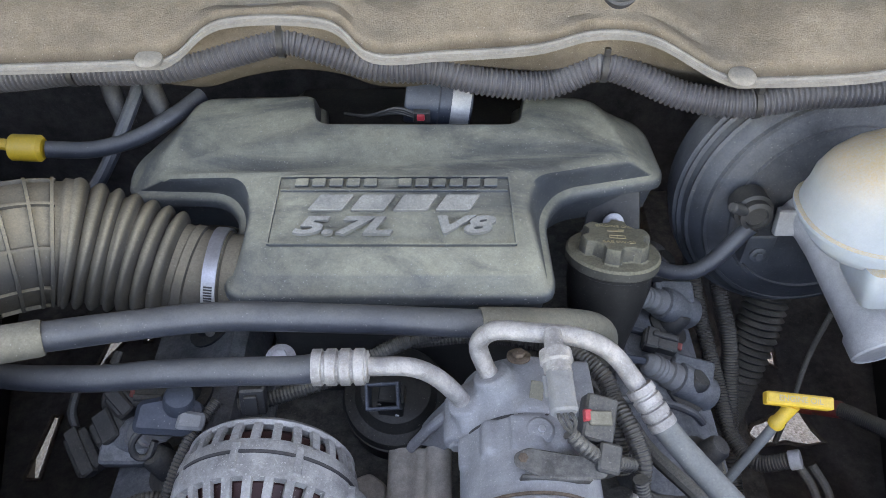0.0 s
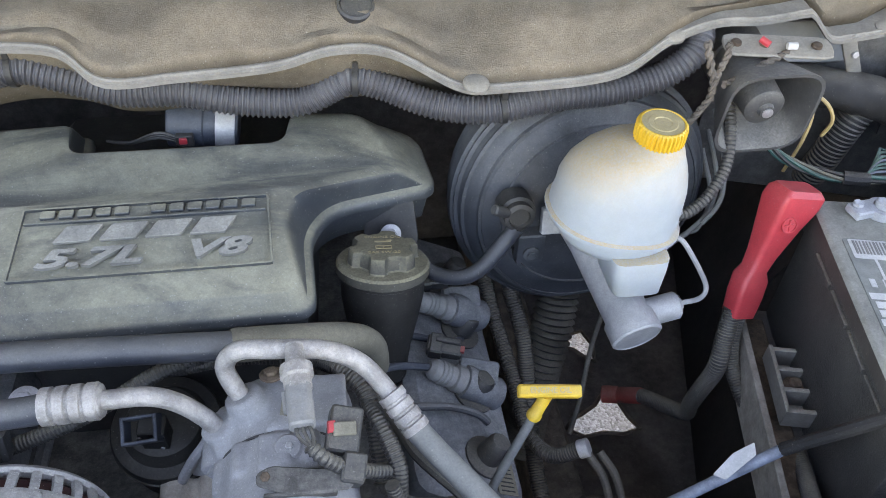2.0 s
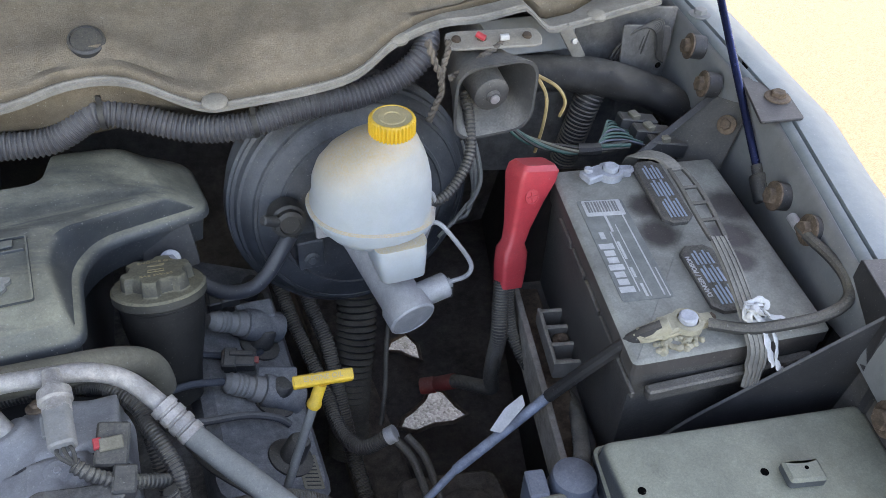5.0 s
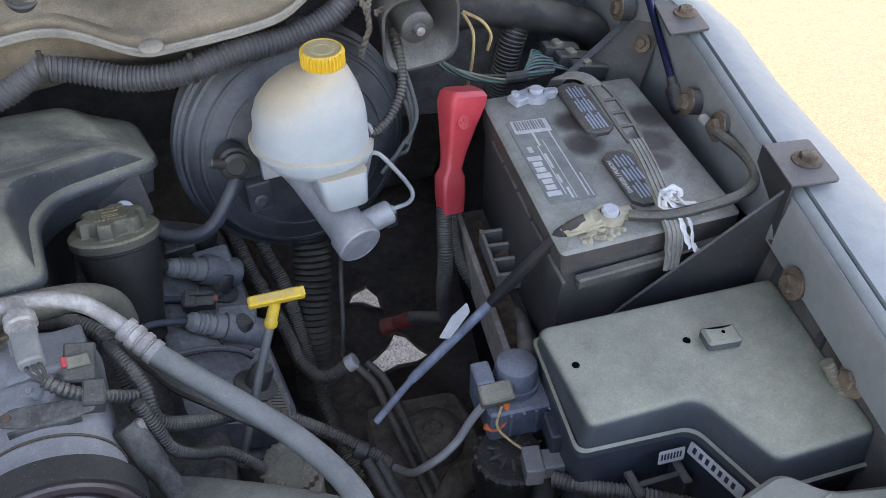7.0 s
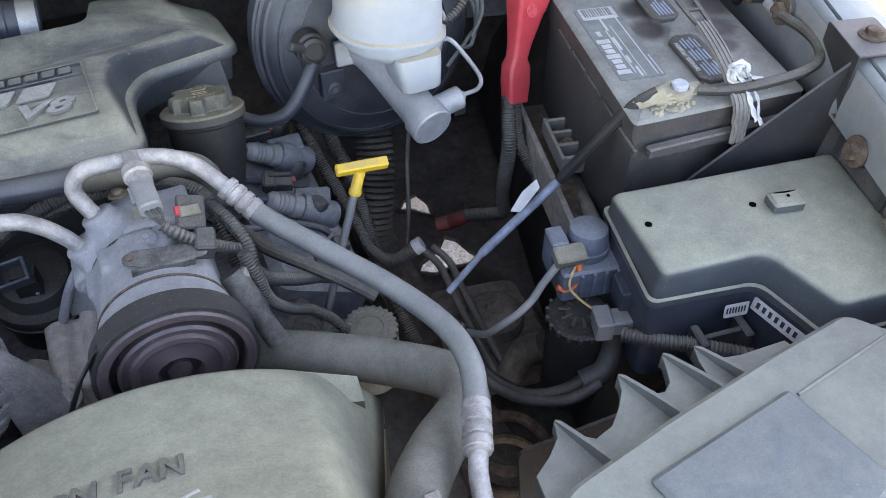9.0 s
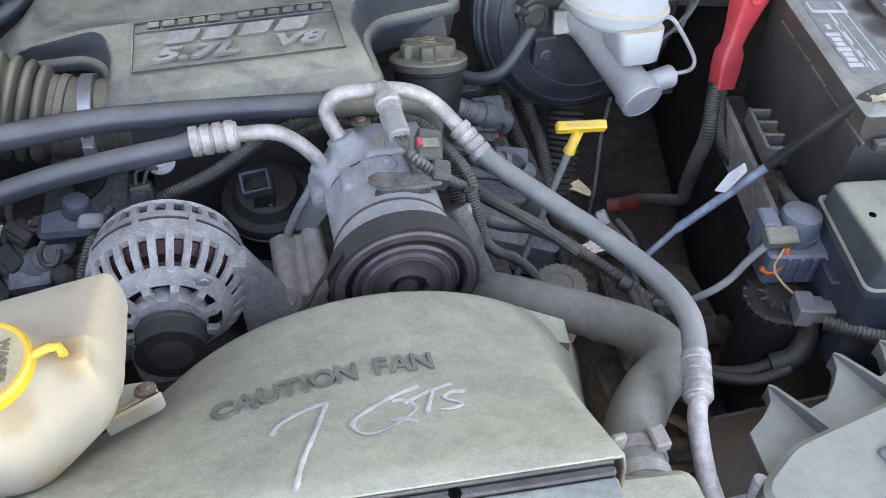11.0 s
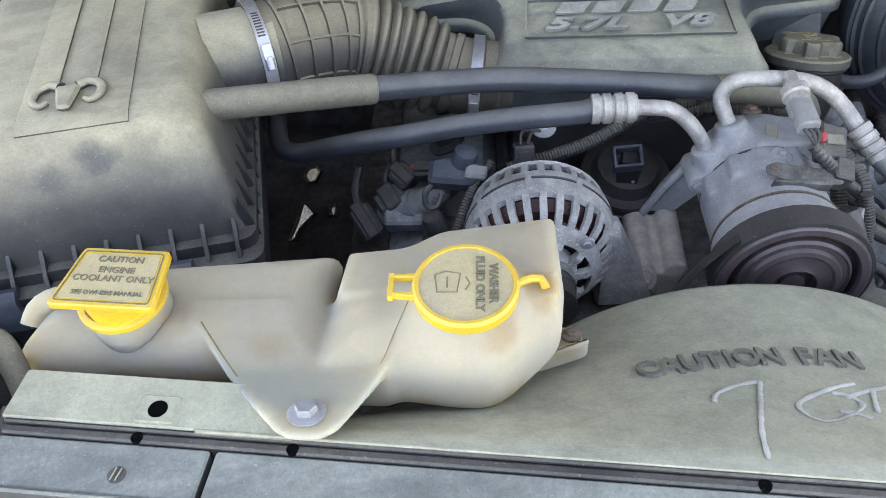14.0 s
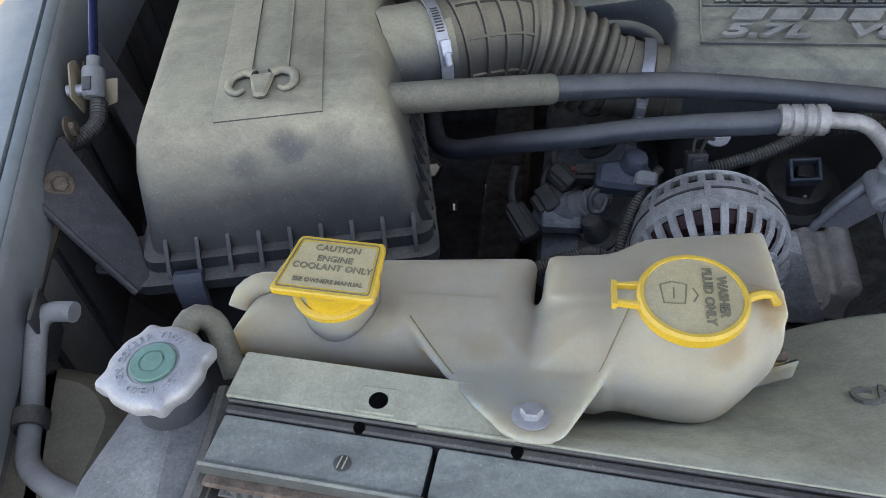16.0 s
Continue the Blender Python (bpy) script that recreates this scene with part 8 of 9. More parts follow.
prism(bm, [(-0.13, 0.33), (0.13, 0.33), (0.12, 0.5), (-0.12, 0.5)], 0.6, 0.852, Matrix(), 0.02, 0.01)
part("timing_cover", bm, M_BLOCK, eb)


def bracket_field(X, Y, Z):
    w = Z - 0.907 - 0.12 * (Y - 0.40)
    core = meet(np.maximum(np.abs(X + 0.024) - 0.024, np.abs(Y - 0.395) - 0.047), np.maximum(w - 0.002, 0.84 - Z), 0.004)
    a = meet(np.hypot(X + 0.043, w + 0.002) - 0.0145, np.abs(Y - 0.402) - 0.05, 0.003)
    b = meet(np.hypot(X + 0.004, w - 0.004) - 0.0135, np.abs(Y - 0.395) - 0.046, 0.003)
    foot = meet(np.maximum(np.abs(X + 0.045) - 0.016, np.abs(Y - 0.352) - 0.014), np.maximum(w + 0.012, 0.84 - Z), 0.006)
    return blend(blend(blend(core, a, 0.006), b, 0.006), foot, 0.008)


part("idler_bracket", moulded(bracket_field, (-0.072, 0.33, 0.838), (0.018, 0.46, 0.935), 0.0022), M_IDLER, eb, "tan-grey cast bracket with two bosses", 45)
bolt(eb, (-0.043, 0.338, 0.906), (0, -0.6, 0.8), 0.0085, M_CAST, True, "dusty flange bolt")
bm = BM()
prism(bm, [(-0.098, 0.335), (-0.060, 0.335), (-0.058, 0.41), (-0.078, 0.425), (-0.098, 0.415)], 0.862, 0.892, Matrix(), 0.006, 0.003)
part("bracket_web", bm, M_IDLER, eb)
for s in (-1, 1):
    vc = thing("valve_cover", "dusty grey-blue valve cover with coil packs", "valve cover", (s * 0.3, 0.55, 0.75), "valve covers")
    TM = Matrix.Translation((s * 0.272, 0.56, 0.865)) @ pose(0, 0, 0, 0, s * 27, 0) if s > 0 else Matrix.Translation((-0.30, 0.52, 0.895)) @ pose(0, 0, 0, 0, -24, 0)
    bm = BM()
    prism(bm, [(-0.07, -0.15), (0.07, -0.15), (0.07, 0.27), (-0.07, 0.27)], -0.07, 0.0, TM, 0.025, 0.012)
    part("shell", bm, M_VALVE, vc)
    bm = BM()
    prism(bm, [(-0.082, -0.162), (0.082, -0.162), (0.082, 0.282), (-0.082, 0.282)], -0.085, -0.068, TM, 0.025, 0.004)
    part("flange", bm, M_VALVE, vc)
    for y in (-0.12, -0.03, 0.07, 0.17):
        bolt(vc, TM @ V(0.075, y, -0.067), TM.to_3x3() @ V(0, 0, 1), 0.006, M_RUST)
        bm = BM()
        lathe(bm, [(0.028, -0.002), (0.028, 0.003), (0.016, 0.006), (0.014, 0.03), (0.011, 0.034), (0.004, 0.035)], TM @ V(0.02, y + 0.02, 0.0), TM.to_3x3() @ V(0, 0, 1), 20)
        part("plug_tube", bm, M_PLASTIC, vc)
    if s > 0:
        bm = BM()
        box(bm, (0.026, 0.05, 0.0008), TM @ pose(0.04, -0.12, 0.001, 0, 0, 0), 0.002, 0.0002)
        part("sticker", bm, M_SLEEVE, vc, "faded parts sticker")
        for k in range(8):
            bm = BM()
            box(bm, (0.018, 0.0016, 0.0004), TM @ pose(0.04, -0.14 + k * 0.0055, 0.0016, 0, 0, 0), 0.0001, 0.0001)
            part("print_bar", bm, M_INK, vc)


def coil(p, tip, label):
    """An ignition coil pack with a rubber spark plug boot pointing to tip."""
    c = thing("ignition_coil", label, "ignition coil", p, "ignition coils")
    p, tip = Vector(p), Vector(tip)
    d = (tip - p).normalized()
    L_ = (tip - p).length
    bm = BM()
    lathe(bm, [(0.008, 0), (0.013, 0.006), (0.0135, L_ * 0.45), (0.0165, L_ * 0.47), (0.017, L_ * 0.9), (0.013, L_)], p, d, 20)
    for k in range(3):
        lathe(bm, [(0.0135, 0.014 + k * 0.006), (0.0148, 0.015 + k * 0.006), (0.0148, 0.017 + k * 0.006), (0.0135, 0.018 + k * 0.006)], p, d, 20)
    part("boot", bm, M_GREY, c, "dusty grey rubber boot")
    bm = BM()
    lathe(bm, [(0.012, L_ * 0.62), (0.0205, L_ * 0.64), (0.0215, L_ * 0.7), (0.0215, L_ + 0.022), (0.019, L_ + 0.026), (0.006, L_ + 0.026)], p, d, 24)
    m = basis(p + d * L_ * 0.9, V(0, -0.3, 1), d)
    box(bm, (0.05, 0.03, 0.02), m @ Matrix.Translation((0, 0.016, 0.006)), 0.005, 0.003)
    part("pack", bm, M_VALVE, c, "dark blue-black coil body")
    m2 = basis(p + d * L_ * 0.35 + V(0, 0.028, 0.018), V(0, -0.3, 1), d)
    bm = BM()
    box(bm, (0.042, 0.022, 0.018), m2, 0.003, 0.002)
    box(bm, (0.016, 0.026, 0.022), m2 @ Matrix.Translation((-0.01, 0, 0)), 0.002, 0.002)
    box(bm, (0.03, 0.006, 0.006), m2 @ Matrix.Translation((0.004, 0.004, 0.011)), 0.001, 0.001)
    part("connector", bm, M_PLASTIC, c)
    bm = BM()
    box(bm, (0.006, 0.008, 0.006), m2 @ Matrix.Translation((0.022, -0.002, 0.006)), 0.001, 0.001)
    part("lock_tab", bm, M_REDTAPE, c, "red lock tab")
    return c


coil((0.235, 0.560, 0.905), (0.300, 0.553, 0.862), "grey-blue ignition coil with rubber boot on the valve cover")
coil((0.232, 0.650, 0.925), (0.300, 0.662, 0.880), "grey-blue ignition coil with rubber boot on the valve cover")
coil((-0.275, 0.435, 0.965), (-0.335, 0.45, 0.915), "grey-blue ignition coil on the far valve cover")
cable("plug_wire", "grey spark plug wire over the valve cover", [(0.17, 0.535, 0.94), (0.20, 0.55, 0.925), (0.235, 0.56, 0.905)], 0.0048, M_BLUEGREY)
cable("plug_wire", "blue-black spark plug wire over the valve cover", [(0.16, 0.50, 0.93), (0.20, 0.50, 0.915), (0.25, 0.505, 0.90), (0.285, 0.505, 0.88), (0.30, 0.50, 0.865)], 0.0048, M_HOSE)
cable("plug_wire", "grey spark plug wire beside the oil filler", [(0.21, 0.615, 0.905), (0.245, 0.615, 0.89), (0.275, 0.62, 0.875), (0.29, 0.635, 0.86)], 0.0045, M_BLUEGREY)

# vacuum pot with connector, behind the alternator
vp = thing("egr_valve", "round black valve body with square wiring plug", "valve", (-0.05, 0.47, 0.88))
bm = BM()
lathe(bm, [(0.03, -0.11), (0.052, -0.08), (0.053, -0.026), (0.0565, -0.023), (0.0575, -0.006), (0.055, -0.001), (0.044, 0.001), (0.037, 0.016), (0.03, 0.019), (0.004, 0.02)], (-0.050, 0.487, 0.943), (0.03, -0.28, 1), 40)
part("pot", bm, M_POT, vp)
bm = BM()
hoop(bm, [(0.056, -0.020), (0.0585, -0.018), (0.0585, -0.015), (0.056, -0.013)], (-0.050, 0.487, 0.943), (0.03, -0.28, 1), 40)
part("crimp_ring", bm, M_BLACK, vp)
em = basis((-0.0545, 0.461, 0.966), (0.05, -0.25, 1), (1, -0.12, 0))
bm = BM()
box(bm, (0.026, 0.020, 0.058), em @ Matrix.Translation((0.002, 0, 0.002)), 0.002, 0.0015)
part("plug", bm, M_POT, vp)
bm = BM()
for x0, x1, y0, y1 in ((-0.019, -0.0155, -0.012, 0.012), (0.0115, 0.015, -0.012, 0.012), (-0.019, 0.015, -0.014, -0.0105), (-0.019, 0.015, 0.0095, 0.013)):
    prism(bm, [(x0, y0), (x1, y0), (x1, y1), (x0, y1)], 0.024, 0.046, em @ pose(0, 0.006, 0, 18, -8, 8), 0.001, 0.001)
part("plug_socket", bm, M_BLUEGREY, vp, "open grey plug socket")
for k in (-1, 1):
    bm = BM()
    lathe(bm, [(0.0022, 0), (0.0022, 0.0012), (0.001, 0.0015)], em @ V(0.009 * k, -0.0102, 0.0075 - 0.013 * k), em.to_3x3() @ V(0, -1, 0), 10)
    part("contact_dot", bm, M_STEEL, vp)
cs = thing("cam_sensor_plug", "black sensor plug with wires behind the alternator", "connector", (-0.181, 0.438, 0.99))
bm = BM()
box(bm, (0.024, 0.02, 0.03), Matrix.Translation((-0.182, 0.436, 1.012)) @ pose(0, 0, 0, -20, 0, 5), 0.003, 0.002)
box(bm, (0.012, 0.006, 0.022), Matrix.Translation((-0.182, 0.425, 1.015)) @ pose(0, 0, 0, -20, 0, 5), 0.001, 0.001)
part("housing", bm, M_PLASTIC, cs)
bm = BM()
for k in (-1, 1):
    tube(bm, [(-0.182 + k * 0.004, 0.44, 1.025), (-0.178 + k * 0.006, 0.452, 1.035), (-0.165 + k * 0.004, 0.46, 1.03)], 0.002, 6)
part("wires", bm, M_BLACK, cs)
bolt(cs, (-0.158, 0.468, 1.03), (0, -0.4, 1), 0.009, M_STEEL)
pb = thing("plug_boot", "blue grey ignition coil with right-angle boot beside the alternator", "ignition coil", (-0.26, 0.42, 0.97))
bm = BM()
lathe(bm, [(0.011, -0.03), (0.0145, -0.026), (0.015, -0.004), (0.013, 0.001), (0.006, 0.003)], (-0.249, 0.428, 1.026), (0.25, -0.1, 1), 24)
part("boot_cap", bm, M_BLUEGREY, pb)
bm = BM()
bmx = basis((-0.262, 0.424, 0.998), (0.1, -0.45, 0.9), (1, -0.1, 0.25))
prism(bm, rnd([(-0.034, -0.016), (0.018, -0.02), (0.03, -0.008), (0.03, 0.012), (0.006, 0.02), (-0.03, 0.014)], 0.008, 4), -0.014, 0.014, bmx, 0, 0.005)
part("boot_body", bm, M_BLUEGREY, pb)
bm = BM()
prism(bm, rnd([(0.008, -0.014), (0.034, -0.016), (0.036, 0.0), (0.012, 0.004)], 0.004, 3), 0.010, 0.022, bmx, 0, 0.003)
part("lock_sleeve", bm, M_GREY, pb, "paler grey locking sleeve")
bm = BM()
tube(bm, [bmx @ V(-0.026, -0.012, 0.0), bmx @ V(-0.036, -0.024, -0.006), bmx @ V(-0.034, -0.036, -0.016), bmx @ V(-0.022, -0.036, -0.018), bmx @ V(-0.016, -0.022, -0.012)], 0.0036, 8)
part("retainer_loop", bm, M_PLASTIC, pb)
sp2 = thing("sensor_plug", "small black two-way plug low beside the alternator", "connector", (-0.297, 0.43, 0.895))
bm = BM()
box(bm, (0.026, 0.022, 0.02), Matrix.Translation((-0.297, 0.432, 0.908)) @ pose(0, 0, 0, 25, -20, 30), 0.003, 0.002)
part("housing", bm, M_BLACK, sp2)
for k in (-1, 1):
    bm = BM()
    lathe(bm, [(0.005, 0), (0.005, 0.008), (0.003, 0.0085)], V(-0.303 + k * 0.005, 0.424, 0.916), (-0.3, -0.4, 1), 12)
    part("socket", bm, M_BLACK, sp2)
for p, sz, rz in (((-0.345, 0.455, 0.93), (0.042, 0.03, 0.03), 25), ((-0.378, 0.44, 0.905), (0.03, 0.048, 0.026), 25), ((-0.33, 0.47, 0.955), (0.03, 0.03, 0.03), 40)):
    c = thing("coil_connector", "dark wiring plug block on the far valve cover", "connector", (p[0], p[1], p[2] - 0.02), "coil connectors")
    bm = BM()
    mm = Matrix.Translation(p) @ pose(0, 0, 0, 20, -25, rz)
    box(bm, sz, mm, 0.006, 0.004)
    part("housing", bm, M_BLACK, c)
    bm = BM()
    box(bm, (sz[0] * 0.5, sz[1] * 1.15, sz[2] * 0.5), mm @ Matrix.Translation((0, 0, sz[2] * 0.4)), 0.003, 0.002)
    part("latch", bm, M_BLACK, c)
    bm = BM()
    tube(bm, [mm @ V(0, sz[1] * 0.5, 0), mm @ V(0.01, sz[1] * 0.9, 0.012), mm @ V(0.03, sz[1] * 1.4, 0.01)], 0.005, 8)
    part("pigtail", bm, M_BLACK, c)

# throttle sensor behind the cover
th = thing("throttle_motor", "grey-blue throttle motor with steel band and plug", "throttle body", (0.0, 0.79, 1.06))
bm = BM()
lathe(bm, [(0.03, -0.04), (0.032, -0.038), (0.032, 0.0), (0.03, 0.002), (0.03, 0.035), (0.027, 0.04)], (-0.005, 0.80, 1.105), (1, -0.05, -0.12), 32)
part("body", bm, M_BLUEGREY, th)
bm = BM()
hoop(bm, [(0.031, 0.0), (0.033, 0.0), (0.033, 0.022), (0.031, 0.022)], (0.01, 0.80, 1.103), (1, -0.05, -0.12), 32)
part("band", bm, M_MC, th, "dusty steel band")
bm = BM()
box(bm, (0.02, 0.014, 0.014), Matrix.Translation((-0.025, 0.768, 1.105)), 0.002, 0.001)
part("plug", bm, M_BLACK, th)
bm = BM()
box(bm, (0.009, 0.004, 0.008), Matrix.Translation((-0.026, 0.760, 1.107)), 0.001, 0.001)
part("lock_tab", bm, M_RED, th, "red lock tab")
for k in range(3):
    bm = BM()
    tube(bm, [(-0.035, 0.768, 1.102 + k * 0.003), (-0.055, 0.77, 1.107 + k * 0.003), (-0.09, 0.78, 1.095), (-0.12, 0.8, 1.085)], 0.0022, 6)
    part("wire", bm, M_BLACK, th)

# transmission dipstick and lines, far side
yd = thing("transmission_dipstick", "yellow-capped transmission dipstick tube", "dipstick", (-0.4, 0.75, 1.0))
bm = BM()
tube(bm, [(-0.47, 0.745, 1.072), (-0.42, 0.755, 1.064), (-0.37, 0.77, 1.07), (-0.33, 0.79, 1.085), (-0.30, 0.83, 1.09)], 0.0105, 14)
part("tube", bm, M_HOSE, yd)
bm = BM()
lathe(bm, [(0.0145, -0.022), (0.016, -0.02), (0.016, 0.012), (0.012, 0.016)], (-0.488, 0.745, 1.074), (1, 0, -0.05), 20)
tube(bm, [(-0.505, 0.745, 1.076), (-0.53, 0.742, 1.084), (-0.565, 0.74, 1.08)], 0.007, 10)
part("handle", bm, M_YELLOW, yd, "bright yellow cap and pull")
cable("heater_line", "black heater line rising to the firewall", [(-0.37, 0.86, 1.12), (-0.375, 0.80, 1.10), (-0.41, 0.75, 1.04), (-0.45, 0.72, 0.99), (-0.48, 0.70, 0.94)], 0.0085, M_HOSE)
for x, z in ((-0.41, 1.125), (-0.36, 1.13)):
    hf = thing("heater_fitting", "dark heater hose fitting on the firewall", "fitting", (x, 0.87, z - 0.02), "heater fittings")
    bm = BM()
    lathe(bm, [(0.018, -0.08), (0.018, 0.0), (0.021, 0.002), (0.021, 0.014), (0.015, 0.016)], (x, 0.86, z), (0.1, -1, -0.1), 20)
    part("collar", bm, M_PLASTIC, hf)
    bm = BM()
    tube(bm, [(x, 0.85, z), (x + 0.005, 0.82, z - 0.02), (x + 0.02, 0.80, z - 0.06)], 0.012, 12)
    part("hose_end", bm, M_BLACK, hf)
mbr = thing("manifold_bracket", "dark steel bracket with bolt under the cover's arm", "bracket", (0.19, 0.70, 0.96))
bm = BM()
prism(bm, [(-0.035, -0.005), (0.035, -0.005), (0.03, 0.06), (-0.025, 0.06)], 0, 0.004, basis((0.205, 0.70, 0.985), (0, -0.9, 0.4)), 0.006, 0.001)
part("plate", bm, M_PLASTIC, mbr)
bolt(mbr, (0.205, 0.694, 1.0), (0, -0.9, 0.4), 0.0075, M_STEEL)

# ---- battery tray and brackets ----
tr = thing("battery_tray", "rusty steel battery tray edge with dusty plastic clamp", "battery tray", (0.63, 0.45, 0.88))
bm = BM()
prism(bm, [(0.565, 0.30), (0.60, 0.29), (0.672, 0.585), (0.637, 0.595)], 0.895, 0.905, Matrix(), 0.004, 0.002)
part("edge_plate", bm, M_RUST, tr, "rusty brown tray edge")
bm = BM()
prism(bm, [(0.56, 0.30), (0.568, 0.298), (0.642, 0.597), (0.634, 0.599)], 0.86, 0.925, Matrix(), 0.002, 0.001)
part("upstand", bm, M_CAST, tr)
bm = BM()
cl = Matrix.Translation((0.642, 0.462, 0.93)) @ pose(0, 0, 0, 0, 0, -14)
box(bm, (0.04, 0.09, 0.006), cl @ Matrix.Translation((0, 0, -0.012)), 0.001, 0.001)
wdg = part("wedge_clamp", bm, M_STRAP, tr, "open dusty grey wedge clamp")
for y in (-0.045, -0.016, 0.013, 0.042):
    bm = BM()
    box(bm, (0.042, 0.006, 0.026), cl @ Matrix.Translation((0, y, 0.003)), 0.001, 0.001)
    part("cross_wall", bm, M_STRAP, wdg)
for x in (-0.02, 0.02):
    bm = BM()
    box(bm, (0.005, 0.096, 0.026), cl @ Matrix.Translation((x, 0, 0.003)), 0.001, 0.001)
    part("side_wall", bm, M_STRAP, wdg)
bolt(tr, cl @ V(0, -0.001, 0.004), (0, 0, 1), 0.0075, M_RUST)
bm = BM()
box(bm, (0.26, 0.32, 0.012), Matrix.Translation((0.745, 0.43, 0.892)) @ pose(0, 0, 0, 0, 0, -12), 0.01, 0.003)
part("base", bm, M_UNDER, tr)


def sheet(name, label, pts, t, material, cat, bolts=(), group=""):
    """A folded steel plate given by a corner outline in space."""
    P = [Vector(p) for p in pts]
    c = sum(P, Vector()) / len(P)
    n_ = (P[1] - P[0]).cross(P[2] - P[0]).normalized() * t / 2
    o = thing(name, label, cat, min(P, key=lambda p: p.z), group)
    bm = BM()
    Q = rnd(P, 0.01, 3)
    loft(bm, [[p - n_ for p in Q], [p + n_ for p in Q]])
    part("plate", bm, material, o)
    for bp_, ba, br in bolts:
        bolt(o, bp_, ba, br, M_RUST)
    return o


g = sheet("fender_brace", "dark steel brace from fender top to battery tray", [(0.866, 0.224, 1.15), (0.832, 0.219, 1.152), (0.685, 0.267, 1.0), (0.655, 0.276, 0.965), (0.655, 0.276, 0.88), (0.866, 0.228, 0.93)], 0.003, M_DARKSTEEL, "brace", group="braces")
bm = BM()
prism(bm, rnd([(0.822, 0.212), (0.876, 0.198), (0.903, 0.270), (0.850, 0.284)], [0.002, 0.008, 0.006, 0.003], 3), 1.1545, 1.158, Matrix(), 0, 0.001)
part("foot", bm, M_DARKSTEEL, g, "flat bolted foot")
bm = BM()
loft(bm, [[V(0.822, 0.212, z), V(0.850, 0.284, z), V(0.853, 0.283, z), V(0.825, 0.211, z)] for z in (1.08, 1.157)])
part("drop_flange", bm, M_DARKSTEEL, g, "folded drop flange")
bolt(g, (0.870, 0.240, 1.158), (0, 0, 1), 0.0095, M_RUST)
g = sheet("fender_brace", "dark steel brace from fender top to inner wing", [(0.79, 0.598, 1.09), (0.792, 0.592, 1.084), (0.964, 0.645, 1.14), (0.963, 0.65, 1.147)], 0.006, M_DARKSTEEL, "brace", group="braces")
bm = BM()
prism(bm, [(0.896, 0.507), (0.954, 0.498), (0.99, 0.592), (0.943, 0.608)], 1.173, 1.177, Matrix(), 0.005, 0.001)
part("foot", bm, M_DARKSTEEL, g)
bolt(g, (0.953, 0.548, 1.178), (0, 0, 1), 0.0095, M_RUST)
g = sheet("tray_side_panel", "dark dusty steel panel between brace and fender", [(0.86, 0.618, 1.10), (0.951, 0.637, 1.138), (0.936, 0.567, 1.158), (0.89, 0.56, 1.0)], 0.003, M_BLACK, "steel panel", [((0.912, 0.575, 1.13), (-0.8, -0.3, 0.4), 0.0075)])
# raised black patch painted as the shade inside a slot
bm = BM()
prism(bm, rnd([(-0.02, -0.008), (0.02, -0.008), (0.02, 0.008), (-0.02, 0.008)], 0.0079, 4), -0.004, 0.0012, basis((0.975, 0.638, 1.1815), (-0.05, -0.085, 1), (0.35, 1, 0)), 0, 0.0004)
part("slot", bm, M_HOLE, FEN_R, "flat black patch for the shade in a slotted hole")
bolt(FEN_R, (0.982, 0.76, 1.192), (0, 0, 1), 0.0095, M_APRON, True, "painted fender bolt")
g = sheet("fender_brace", "dark triangular steel brace on the inner fender", [(-0.858, 0.31, 1.122), (-0.848, 0.226, 1.108), (-0.745, 0.178, 1.03), (-0.735, 0.19, 1.032), (-0.77, 0.245, 1.05)], 0.003, M_DARKSTEEL, "brace", [((-0.835, 0.251, 1.105), (0.75, -0.45, 0.6), 0.0085)], "braces")
bm = BM()
tube(bm, [(-0.849, 0.225, 1.108), (-0.80, 0.202, 1.07), (-0.745, 0.177, 1.03)], 0.004, 8, straight=True)
part("rolled_edge", bm, M_DARKSTEEL, g)
g = sheet("fender_brace", "dark steel brace behind the air box", [(-0.905, 0.50, 1.13), (-0.895, 0.455, 1.11), (-0.80, 0.36, 0.98), (-0.78, 0.40, 0.98)], 0.003, M_DARKSTEEL, "brace", group="braces")
for x, y, z in ((0.886, 0.437, 1.119), (0.871, 0.365, 1.127), (0.812, 0.157, 1.078), (0.787, 0.047, 1.059), (0.923, 0.644, 1.151), (0.939, 0.709, 1.173)):
    q = V(x, y, z) + V(-0.011 if y < 0.3 else -0.004, 0.002, 0)
    bm = BM()
    lathe(bm, [(0.0165, -0.02), (0.0165, -0.003), (0.015, -0.001), (0.008, -0.0005)], q, (-1, 0.3, 0.15), 24)
    part("bolt_pad", bm, M_DARKSTEEL, FEN_R)
    bolt(FEN_R, q, (-1, 0.3, 0.15), 0.0105, M_RUST)
for y, z in ((0.325, 1.118), (0.45, 1.11)):
    bolt(FEN_L, (XL(y) + 0.016, y, z), (1, 0.3, 0.15), 0.0085, M_RUST)


